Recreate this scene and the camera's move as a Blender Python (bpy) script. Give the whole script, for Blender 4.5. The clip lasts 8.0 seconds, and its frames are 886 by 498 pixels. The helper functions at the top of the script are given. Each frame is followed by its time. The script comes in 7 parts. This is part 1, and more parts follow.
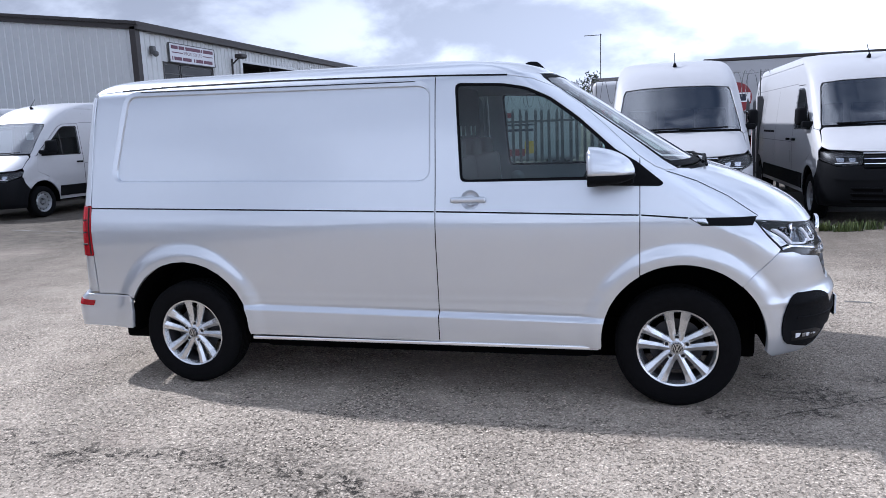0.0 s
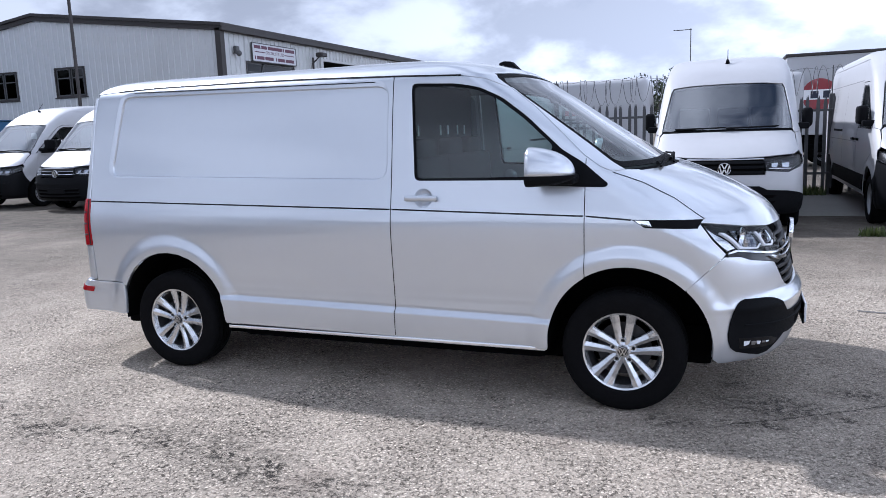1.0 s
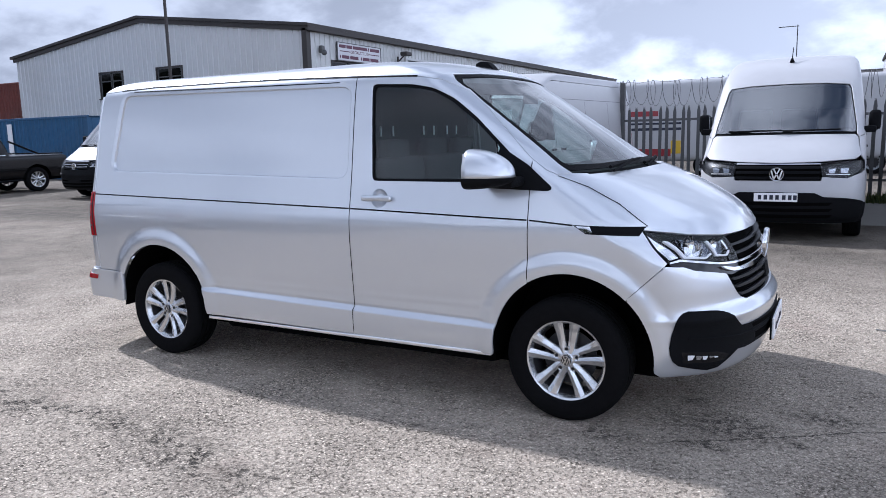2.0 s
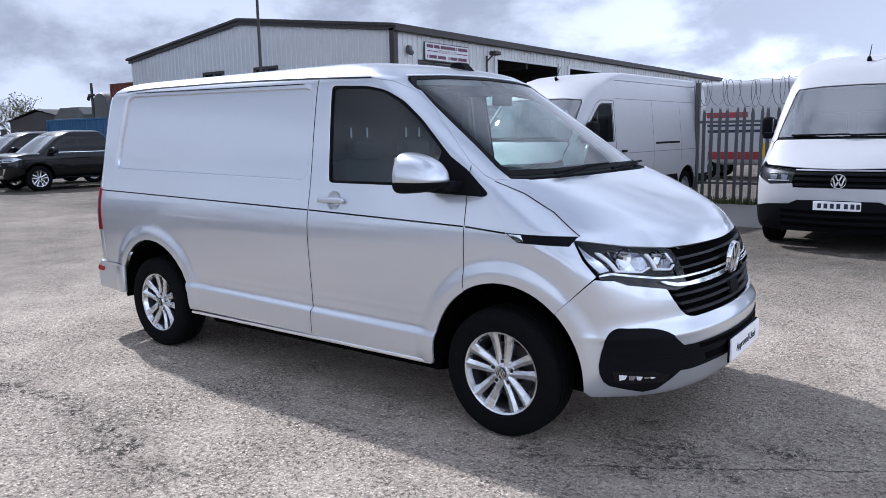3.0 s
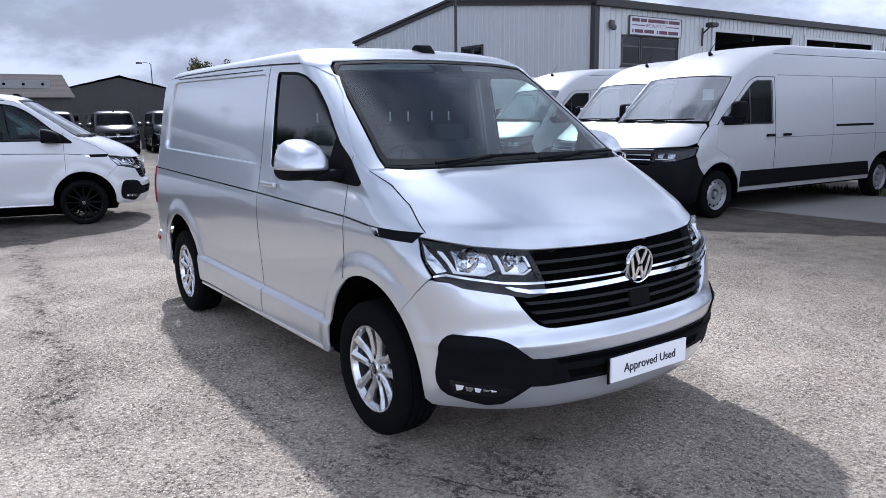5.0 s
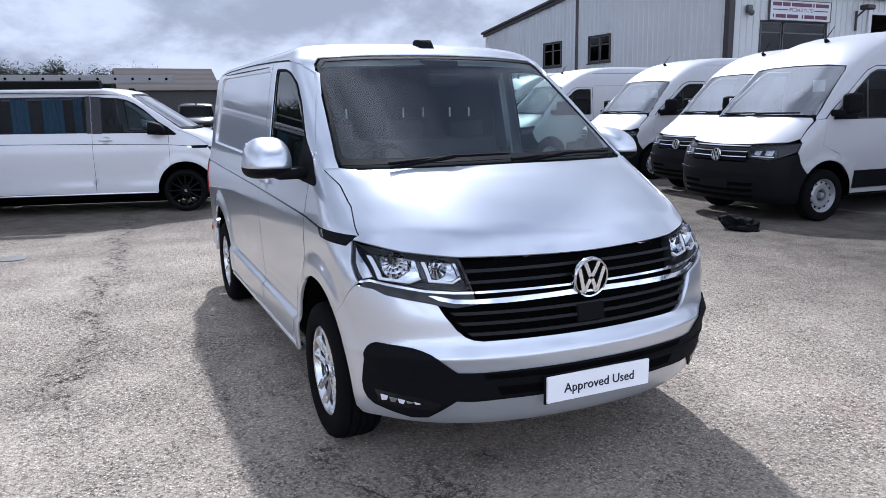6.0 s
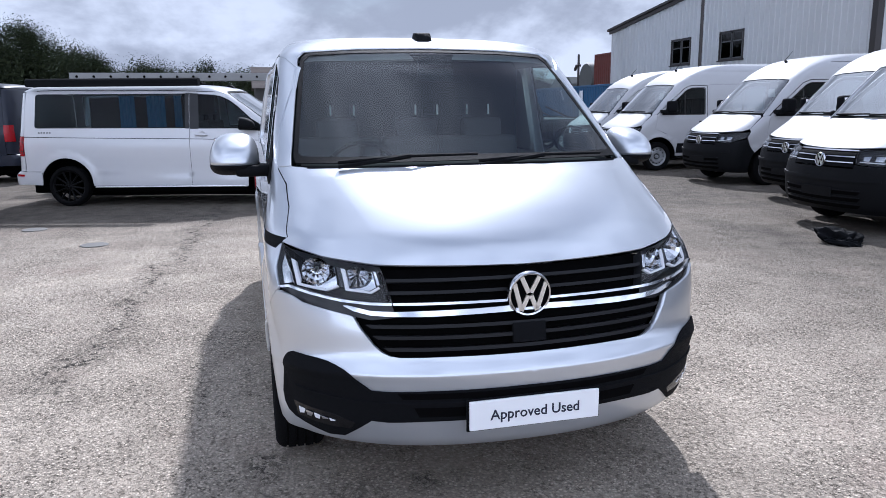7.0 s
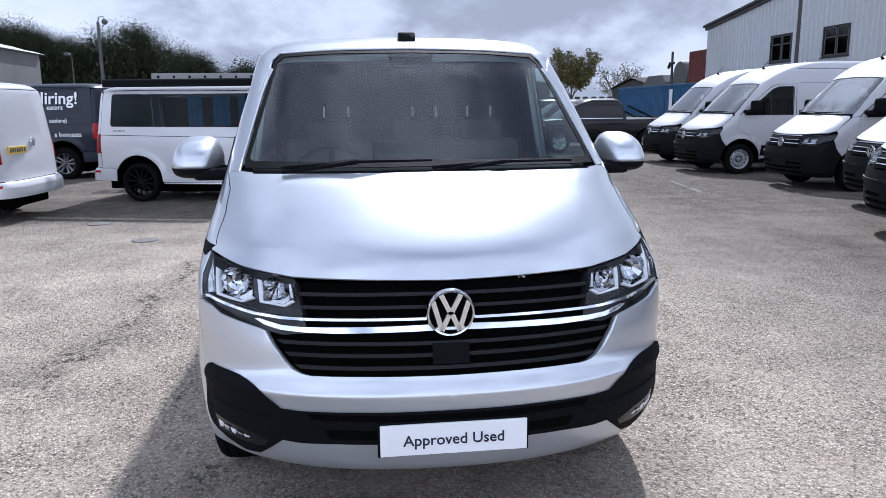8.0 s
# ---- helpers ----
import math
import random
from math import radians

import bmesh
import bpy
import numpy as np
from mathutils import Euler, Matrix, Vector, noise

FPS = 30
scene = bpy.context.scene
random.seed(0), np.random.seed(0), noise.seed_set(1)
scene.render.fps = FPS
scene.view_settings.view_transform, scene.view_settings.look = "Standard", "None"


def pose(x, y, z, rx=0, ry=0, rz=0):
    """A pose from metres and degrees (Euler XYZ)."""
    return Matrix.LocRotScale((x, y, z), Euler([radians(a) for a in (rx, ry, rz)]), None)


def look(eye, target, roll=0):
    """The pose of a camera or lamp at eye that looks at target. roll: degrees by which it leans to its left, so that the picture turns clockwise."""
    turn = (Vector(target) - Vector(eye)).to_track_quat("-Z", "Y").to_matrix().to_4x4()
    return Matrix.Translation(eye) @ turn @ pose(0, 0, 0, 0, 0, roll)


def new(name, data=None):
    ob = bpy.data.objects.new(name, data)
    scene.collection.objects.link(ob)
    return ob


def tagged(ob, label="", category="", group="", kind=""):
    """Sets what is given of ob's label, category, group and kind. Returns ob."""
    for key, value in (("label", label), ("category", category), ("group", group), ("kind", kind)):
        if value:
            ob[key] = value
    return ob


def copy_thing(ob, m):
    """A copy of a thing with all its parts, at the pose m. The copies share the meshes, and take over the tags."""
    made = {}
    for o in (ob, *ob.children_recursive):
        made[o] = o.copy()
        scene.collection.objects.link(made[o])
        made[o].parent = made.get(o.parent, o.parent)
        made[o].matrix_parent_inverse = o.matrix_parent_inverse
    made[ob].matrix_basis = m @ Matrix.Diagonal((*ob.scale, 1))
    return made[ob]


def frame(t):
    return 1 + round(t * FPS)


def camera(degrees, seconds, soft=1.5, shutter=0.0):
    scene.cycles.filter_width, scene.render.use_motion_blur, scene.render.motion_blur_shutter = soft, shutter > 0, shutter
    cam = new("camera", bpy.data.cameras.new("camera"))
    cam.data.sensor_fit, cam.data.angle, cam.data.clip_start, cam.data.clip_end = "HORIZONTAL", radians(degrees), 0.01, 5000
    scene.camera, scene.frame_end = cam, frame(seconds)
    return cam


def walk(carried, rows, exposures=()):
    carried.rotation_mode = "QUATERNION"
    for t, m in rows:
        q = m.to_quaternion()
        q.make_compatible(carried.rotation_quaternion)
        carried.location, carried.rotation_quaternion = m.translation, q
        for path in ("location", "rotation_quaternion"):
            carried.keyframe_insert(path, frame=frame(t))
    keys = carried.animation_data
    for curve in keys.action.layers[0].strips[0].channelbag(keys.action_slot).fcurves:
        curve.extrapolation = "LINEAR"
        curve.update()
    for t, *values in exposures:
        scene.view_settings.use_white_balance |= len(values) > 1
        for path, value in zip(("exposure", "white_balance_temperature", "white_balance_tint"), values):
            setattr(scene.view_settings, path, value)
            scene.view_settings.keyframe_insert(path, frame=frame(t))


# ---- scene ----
cam = camera(62.0, 8.0, soft=0.8)
PATH = [
    (0, (1.252, -5.01, 1.563), (0.759, -3.098, 1.245), -2.3),
    (0.5, (1.626, -4.953, 1.554), (1.028, -3.071, 1.236), -2.3),
    (1, (2.017, -4.85, 1.549), (1.297, -3.011, 1.232), -2.1),
    (2.5, (3.091, -4.253, 1.533), (2.026, -2.589, 1.223), -1.2),
    (3, (3.422, -3.972, 1.537), (2.242, -2.387, 1.228), -1.0),
    (3.5, (3.745, -3.729, 1.548), (2.458, -2.23, 1.233), -0.9),
    (4, (4.045, -3.38, 1.556), (2.645, -1.989, 1.228), -0.8),
    (4.5, (4.307, -3.021, 1.549), (2.805, -1.746, 1.206), -0.8),
    (6, (4.855, -1.822, 1.58), (3.069, -1.003, 1.204), -0.9),
    (6.5, (4.897, -1.416, 1.563), (3.047, -0.757, 1.186), -0.7),
    (7, (4.895, -0.992, 1.56), (2.994, -0.498, 1.185), -0.5),
    (7.5, (4.894, -0.633, 1.574), (2.963, -0.272, 1.199), -0.4),
    (8, (4.834, -0.341, 1.576), (2.885, -0.092, 1.199), -0.4),
]
walk(cam, [(t, look(eye, target, roll)) for t, eye, target, roll in PATH], [(0.0, 0.99, 5480, 15), (8.0, 0.99, 5480, 15)])

# ---- light ----
SUN_WAY = Vector((-1.06, 0.31, 1.0)).normalized()      # towards the sun
sun = new("sun", bpy.data.lights.new("sun", "SUN"))
sun.data.energy, sun.data.angle, sun.data.color = 2.95, radians(1.6), (1.0, 0.95, 0.88)
sun.matrix_world = look((0, 0, 30), Vector((0, 0, 30)) - SUN_WAY)

world = bpy.data.worlds.new("sky")
scene.world = world
world.use_nodes = True


def link_sky():
    nt = world.node_tree
    nt.nodes.clear()
    n = nt.nodes.new
    sky = n("ShaderNodeTexSky")
    sky.sky_type, sky.sun_disc = "NISHITA", False
    sky.sun_elevation = math.asin(SUN_WAY.z)
    sky.sun_rotation = math.atan2(SUN_WAY.x, SUN_WAY.y)
    co = n("ShaderNodeTexCoord")
    sep = n("ShaderNodeSeparateXYZ")
    nt.links.new(co.outputs["Generated"], sep.inputs[0])
    # flatten the dome so that clouds shrink towards the horizon
    up = n("ShaderNodeMath"); up.operation = "ADD"; up.inputs[1].default_value = 0.42
    nt.links.new(sep.outputs["Z"], up.inputs[0])
    mx = n("ShaderNodeMath"); mx.operation = "MAXIMUM"; mx.inputs[1].default_value = 0.05
    nt.links.new(up.outputs[0], mx.inputs[0])
    dx = n("ShaderNodeMath"); dx.operation = "DIVIDE"
    dy = n("ShaderNodeMath"); dy.operation = "DIVIDE"
    nt.links.new(sep.outputs["X"], dx.inputs[0]); nt.links.new(mx.outputs[0], dx.inputs[1])
    nt.links.new(sep.outputs["Y"], dy.inputs[0]); nt.links.new(mx.outputs[0], dy.inputs[1])
    com = n("ShaderNodeCombineXYZ")
    nt.links.new(dx.outputs[0], com.inputs[0]); nt.links.new(dy.outputs[0], com.inputs[1])

    # the cover breaks open overhead
    gap = n("ShaderNodeMapRange"); gap.interpolation_type = "SMOOTHSTEP"
    for k, v in (("From Min", 0.45), ("From Max", 0.80), ("To Min", 0.20), ("To Max", 0.33)):
        gap.inputs[k].default_value = v
    nt.links.new(sep.outputs["Z"], gap.inputs["Value"])
    full = n("ShaderNodeMapRange"); full.interpolation_type = "SMOOTHSTEP"
    for k, v in (("From Min", 0.45), ("From Max", 0.80), ("To Min", 0.47), ("To Max", 0.59)):
        full.inputs[k].default_value = v
    nt.links.new(sep.outputs["Z"], full.inputs["Value"])

    def cloud(scale, detail, lo, hi, seed, warp):
        tex = n("ShaderNodeTexNoise")
        tex.inputs["Scale"].default_value, tex.inputs["Detail"].default_value = scale, detail
        tex.inputs["Roughness"].default_value, tex.inputs["Distortion"].default_value = 0.55, warp
        mp = n("ShaderNodeMapping"); mp.inputs["Location"].default_value = (seed, seed * 0.7, 0)
        nt.links.new(com.outputs[0], mp.inputs[0]); nt.links.new(mp.outputs[0], tex.inputs["Vector"])
        r = n("ShaderNodeMapRange"); r.interpolation_type = "SMOOTHSTEP"
        for k, v in (("From Min", lo), ("From Max", hi)):
            if isinstance(v, float):
                r.inputs[k].default_value = v
            else:
                nt.links.new(v, r.inputs[k])
        nt.links.new(tex.outputs["Fac"], r.inputs["Value"])
        return r.outputs[0]

    cover = cloud(2.3, 8, gap.outputs[0], full.outputs[0], SKY_SEED, 0.12)
    shade = cloud(2.5, 10, 0.40, 0.60, SKY_SEED + 7.3, 0.12)
    tone = n("ShaderNodeMix"); tone.data_type = "RGBA"
    tone.inputs["A"].default_value = (*CLOUD_DARK, 1)
    tone.inputs["B"].default_value = (*CLOUD_LIGHT, 1)
    nt.links.new(shade, tone.inputs["Factor"])
    # clouds opposite the sun are lit from the front and stand brighter than those before it
    dot = n("ShaderNodeVectorMath"); dot.operation = "DOT_PRODUCT"; dot.inputs[1].default_value = SUN_WAY
    nt.links.new(co.outputs["Generated"], dot.inputs[0])
    lit = n("ShaderNodeMath"); lit.operation = "MULTIPLY_ADD"; lit.inputs[1].default_value, lit.inputs[2].default_value = -1.0, 1.34
    nt.links.new(dot.outputs["Value"], lit.inputs[0])
    # and the haze round the sun glows
    pos = n("ShaderNodeMath"); pos.operation = "MAXIMUM"; pos.inputs[1].default_value = 0.0
    nt.links.new(dot.outputs["Value"], pos.inputs[0])
    aur = n("ShaderNodeMath"); aur.operation = "POWER"; aur.inputs[1].default_value = 9.0
    nt.links.new(pos.outputs[0], aur.inputs[0])
    glow = n("ShaderNodeMath"); glow.operation = "MULTIPLY_ADD"; glow.inputs[1].default_value = 0.6
    nt.links.new(aur.outputs[0], glow.inputs[0]); nt.links.new(lit.outputs[0], glow.inputs[2])
    lit = glow
    # the undersides of clouds overhead are darker than the lit flanks low in the sky
    base = n("ShaderNodeMapRange"); base.interpolation_type = "SMOOTHSTEP"
    for k, v in (("From Min", 0.10), ("From Max", 0.42), ("To Min", 1.06), ("To Max", 0.78)):
        base.inputs[k].default_value = v
    nt.links.new(sep.outputs["Z"], base.inputs["Value"])
    zen = n("ShaderNodeMapRange"); zen.interpolation_type = "SMOOTHSTEP"
    for k, v in (("From Min", 0.42), ("From Max", 0.90), ("To Min", 1.0), ("To Max", 2.0)):
        zen.inputs[k].default_value = v
    nt.links.new(sep.outputs["Z"], zen.inputs["Value"])
    veil = n("ShaderNodeMath"); veil.operation = "MULTIPLY"
    nt.links.new(base.outputs[0], veil.inputs[0]); nt.links.new(zen.outputs[0], veil.inputs[1])
    base = veil
    both = n("ShaderNodeMath"); both.operation = "MULTIPLY"
    nt.links.new(lit.outputs[0], both.inputs[0]); nt.links.new(base.outputs[0], both.inputs[1])
    lit = both
    lum = n("ShaderNodeVectorMath"); lum.operation = "SCALE"
    nt.links.new(tone.outputs["Result"], lum.inputs[0]); nt.links.new(lit.outputs[0], lum.inputs["Scale"])
    scale = n("ShaderNodeVectorMath"); scale.operation = "SCALE"; scale.inputs["Scale"].default_value = SKY_GAIN
    nt.links.new(sky.outputs[0], scale.inputs[0])
    mix = n("ShaderNodeMix"); mix.data_type = "RGBA"
    nt.links.new(cover, mix.inputs["Factor"])
    nt.links.new(scale.outputs[0], mix.inputs["A"]); nt.links.new(lum.outputs[0], mix.inputs["B"])
    bg = n("ShaderNodeBackground"); bg.inputs["Strength"].default_value = SKY_STRENGTH
    out = n("ShaderNodeOutputWorld")
    nt.links.new(mix.outputs["Result"], bg.inputs[0]); nt.links.new(bg.outputs[0], out.inputs[0])


SKY_SEED, SKY_GAIN, SKY_STRENGTH = 3.1, 0.42, 0.086
CLOUD_DARK, CLOUD_LIGHT = (3.8, 4.0, 4.4), (7.0, 7.25, 7.7)
link_sky()


# ---- materials ----
def mat(name, color, rough=0.5, metal=0.0, coat=0.0, spread=0.06, scale=8.0, bump=0.0, bump_scale=60.0, spec=0.5, dirt=None, stretch=(1, 1, 1)):
    """A painted or raw surface: colour varied by two noises, optional fine relief, optional dirt colour in large patches."""
    m = bpy.data.materials.new(name)
    m.use_nodes = True
    nt = m.node_tree
    b = nt.nodes["Principled BSDF"]
    n, L = nt.nodes.new, nt.links.new
    co = n("ShaderNodeTexCoord")
    mp = n("ShaderNodeMapping"); mp.inputs["Scale"].default_value = stretch
    L(co.outputs["Object"], mp.inputs[0])
    big = n("ShaderNodeTexNoise"); big.inputs["Scale"].default_value, big.inputs["Detail"].default_value = scale * 0.15, 5
    fine = n("ShaderNodeTexNoise"); fine.inputs["Scale"].default_value, fine.inputs["Detail"].default_value = scale * 4, 6
    L(mp.outputs[0], big.inputs["Vector"]); L(mp.outputs[0], fine.inputs["Vector"])
    add = n("ShaderNodeMath"); add.operation = "ADD"
    L(big.outputs["Fac"], add.inputs[0]); L(fine.outputs["Fac"], add.inputs[1])
    r = n("ShaderNodeMapRange")
    r.inputs["From Min"].default_value, r.inputs["From Max"].default_value = 0.6, 1.4
    r.inputs["To Min"].default_value, r.inputs["To Max"].default_value = 1 - spread, 1 + spread
    L(add.outputs[0], r.inputs["Value"])
    hsv = n("ShaderNodeHueSaturation"); hsv.inputs["Color"].default_value = (*color, 1)
    L(r.outputs[0], hsv.inputs["Value"])
    col = hsv.outputs[0]
    if dirt:
        f = n("ShaderNodeMapRange"); f.inputs["From Min"].default_value, f.inputs["From Max"].default_value = 0.5, 0.72
        f.inputs["To Max"].default_value = 0.7
        L(big.outputs["Fac"], f.inputs["Value"])
        mx = n("ShaderNodeMix"); mx.data_type = "RGBA"; mx.inputs["B"].default_value = (*dirt, 1)
        L(f.outputs[0], mx.inputs["Factor"]); L(col, mx.inputs["A"])
        col = mx.outputs["Result"]
    L(col, b.inputs["Base Color"])
    b.inputs["Roughness"].default_value, b.inputs["Metallic"].default_value = rough, metal
    b.inputs["Specular IOR Level"].default_value = spec
    b.inputs["Coat Weight"].default_value, b.inputs["Coat Roughness"].default_value = coat, 0.03
    if bump:
        g = n("ShaderNodeTexNoise"); g.inputs["Scale"].default_value, g.inputs["Detail"].default_value = bump_scale, 4
        L(mp.outputs[0], g.inputs["Vector"])
        bp = n("ShaderNodeBump"); bp.inputs["Strength"].default_value, bp.inputs["Distance"].default_value = bump, 0.01
        L(g.outputs["Fac"], bp.inputs["Height"]); L(bp.outputs[0], b.inputs["Normal"])
    return m


def glass(name, color, rough=0.0, alpha=0.0, gain=1.15):
    """A thin pane: clear film with a mirror-like gloss that grows at flat angles."""
    m = bpy.data.materials.new(name)
    m.use_nodes = True
    nt = m.node_tree
    nt.nodes.clear()
    n, L = nt.nodes.new, nt.links.new
    clear, gloss = n("ShaderNodeBsdfTransparent"), n("ShaderNodeBsdfGlossy")
    clear.inputs[0].default_value = (*color, 1)
    gloss.inputs["Roughness"].default_value = rough
    lw = n("ShaderNodeLayerWeight"); lw.inputs["Blend"].default_value = 0.5
    fr = n("ShaderNodeMath"); fr.operation = "POWER"; fr.inputs[1].default_value = 5.0
    L(lw.outputs["Facing"], fr.inputs[0])
    up = n("ShaderNodeMath"); up.operation = "MULTIPLY_ADD"; up.inputs[1].default_value = 0.95 * gain; up.inputs[2].default_value = 0.06 * gain + alpha
    up.use_clamp = True
    L(fr.outputs[0], up.inputs[0])
    mix, out = n("ShaderNodeMixShader"), n("ShaderNodeOutputMaterial")
    L(up.outputs[0], mix.inputs[0]); L(clear.outputs[0], mix.inputs[1]); L(gloss.outputs[0], mix.inputs[2]); L(mix.outputs[0], out.inputs[0])
    return m


def silver_paint():
    """Metallic paint: bright flake under a clear coat, with a faint sparkle."""
    m = mat("silver paint", (0.560, 0.586, 0.625), 0.33, 0.70, 1.0, 0.012, 3.0)
    nt = m.node_tree
    b = nt.nodes["Principled BSDF"]
    b.inputs["Coat IOR"].default_value = 1.95
    b.inputs["Coat Roughness"].default_value = 0.05
    co = nt.nodes.new("ShaderNodeTexCoord")
    v = nt.nodes.new("ShaderNodeTexNoise"); v.inputs["Scale"].default_value = 900
    nt.links.new(co.outputs["Object"], v.inputs["Vector"])
    bp = nt.nodes.new("ShaderNodeBump"); bp.inputs["Strength"].default_value, bp.inputs["Distance"].default_value = 0.03, 0.001
    nt.links.new(v.outputs["Fac"], bp.inputs["Height"]); nt.links.new(bp.outputs[0], b.inputs["Normal"])
    return m


SILVER = silver_paint()
WHITE = mat("white van paint", (0.40, 0.40, 0.41), 0.45, 0.0, 0.3, 0.03, 2.0, dirt=(0.37, 0.367, 0.36))
WHITE2 = mat("clean white paint", (0.54, 0.54, 0.55), 0.3, 0.0, 0.8, 0.015, 2.0)
BLACKP = mat("black car paint", (0.003, 0.0032, 0.004), 0.25, 0.0, 0.35, 0.1, 2.0, spec=0.2)
NAVY = mat("dark blue van paint", (0.010, 0.013, 0.024), 0.4, 0.0, 0.25, 0.1, 2.0, spec=0.25)
PLASTIC = mat("black textured plastic", (0.006, 0.0064, 0.0076), 0.65, 0, 0, 0.15, 12, 0.25, 420, 0.05)
BUMPER = mat("satin black bumper plastic", (0.006, 0.0064, 0.0076), 0.5, 0, 0, 0.15, 12, 0.15, 420, 0.08)
GLOSSBLACK = mat("gloss black trim", (0.005, 0.005, 0.006), 0.15, 0, 0.1, 0.05, 4, spec=0.3)
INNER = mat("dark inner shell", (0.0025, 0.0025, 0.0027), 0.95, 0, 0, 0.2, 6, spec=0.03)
RUBBER = mat("tyre rubber", (0.006, 0.006, 0.0065), 0.9, 0, 0, 0.2, 10, 0.3, 160, 0.05)
CHROME = mat("chrome", (0.62, 0.63, 0.65), 0.07, 1.0, 0, 0.02, 6)
ALLOY = mat("silver alloy wheel", (0.62, 0.63, 0.64), 0.24, 0.9, 0.5, 0.03, 8)
ALLOYDARK = mat("dark inner wheel", (0.035, 0.035, 0.038), 0.5, 0.4, 0, 0.15, 8)
BLACKALLOY = mat("black alloy wheel", (0.005, 0.005, 0.0055), 0.45, 0.0, 0.0, 0.08, 8, spec=0.12)
GREYALLOY = mat("dark grey alloy wheel", (0.14, 0.14, 0.145), 0.35, 0.7, 0.2, 0.06, 8)
STEEL = mat("steel wheel", (0.34, 0.35, 0.36), 0.45, 0.6, 0, 0.08, 8)
RED = mat("red lamp plastic", (0.3000, 0.0036, 0.0084), 0.2, 0, 0.15, 0.1, 10, spec=0.3)
REFLECTOR = mat("lamp reflector", (0.42, 0.43, 0.45), 0.05, 1.0, 0, 0.05, 30, 1.0, 26, stretch=(1, 1, 0.22))
GRILLE = mat("satin black grille plastic", (0.008, 0.0082, 0.0095), 0.45, 0, 0, 0.1, 10, spec=0.2)
DISH = mat("bright lamp dish", (0.62, 0.63, 0.65), 0.06, 1.0, 0, 0.02, 10)
LAMPGREY = mat("dark grey lamp bezel", (0.035, 0.036, 0.04), 0.35, 0.4, 0.0, 0.08, 10)
LAMPBLACK = mat("lamp housing", (0.010, 0.010, 0.012), 0.4, 0.0, 0.0, 0.1, 10, spec=0.2)
PLATE = mat("white plate", (0.82, 0.82, 0.83), 0.35, 0, 0.3, 0.01, 6)
YELLOW = mat("yellow plate", (0.55, 0.36, 0.02), 0.35, 0, 0.3, 0.02, 6)
INK = mat("dark lettering", (0.012, 0.016, 0.035), 0.5, 0, 0, 0.05, 8)
WHITEINK = mat("white lettering and slot daylight", (0.8, 0.8, 0.8), 0.5, 0, 0, 0.03, 8)
CABIN = mat("dark cabin trim", (0.014, 0.0155, 0.016), 0.75, 0, 0, 0.04, 2, spec=0.2)
CABINGREY = mat("grey cabin trim", (0.20, 0.20, 0.205), 0.7, 0, 0, 0.1, 8, spec=0.3)
SEAT = mat("dark seat cloth", (0.045, 0.046, 0.05), 0.9, 0, 0, 0.2, 20, 0.3, 300, 0.2)
CURTAIN = mat("blue curtain", (0.045, 0.220, 0.41), 0.85, 0, 0, 0.15, 12)
GLASS2 = glass("parked van windscreen", (0.62, 0.68, 0.67), 0.0, 0.15, 2.4)
GLASS = glass("windscreen glass", (0.74, 0.85, 0.82), 0.0, 0.0, 1.5)
TINT = glass("tinted side glass", (0.56, 0.68, 0.66), 0.0, 0.0, 0.95)
PRIVACY = glass("dark privacy glass", (0.05, 0.055, 0.06), 0.0, 0.0, 0.6)
GUIDE = mat("white light guide", (0.70, 0.70, 0.72), 0.3, 0, 0.5, 0.02, 10)
BADGE = mat("satin chrome badge", (0.88, 0.89, 0.90), 0.30, 1.0, 0, 0.02, 6)
DARKGLASS = glass("dark van glass", (0.25, 0.31, 0.33), 0.0, 0.0, 0.25)
LENS = glass("clear lamp lens", (0.95, 0.96, 0.97), 0.0, 0.0, 0.5)


# ---- building blocks ----
from mathutils.geometry import delaunay_2d_cdt


def smooth_table(xs, ys, at):
    """Monotone cubic through the points, sampled at `at`."""
    xs, ys = np.array(xs, float), np.array(ys, float)
    h, d = np.diff(xs), np.diff(ys) / np.diff(xs)
    m = np.zeros(len(xs))
    m[0], m[-1] = d[0], d[-1]
    for k in range(1, len(xs) - 1):
        if d[k - 1] * d[k] > 0:
            w1, w2 = 2 * h[k] + h[k - 1], h[k] + 2 * h[k - 1]
            m[k] = (w1 + w2) / (w1 / d[k - 1] + w2 / d[k])
    i = np.clip(np.searchsorted(xs, at) - 1, 0, len(xs) - 2)
    t = (at - xs[i]) / h[i]
    return ((2 * t**3 - 3 * t**2 + 1) * ys[i] + (t**3 - 2 * t**2 + t) * h[i] * m[i] + (-2 * t**3 + 3 * t**2) * ys[i + 1] + (t**3 - t**2) * h[i] * m[i + 1])


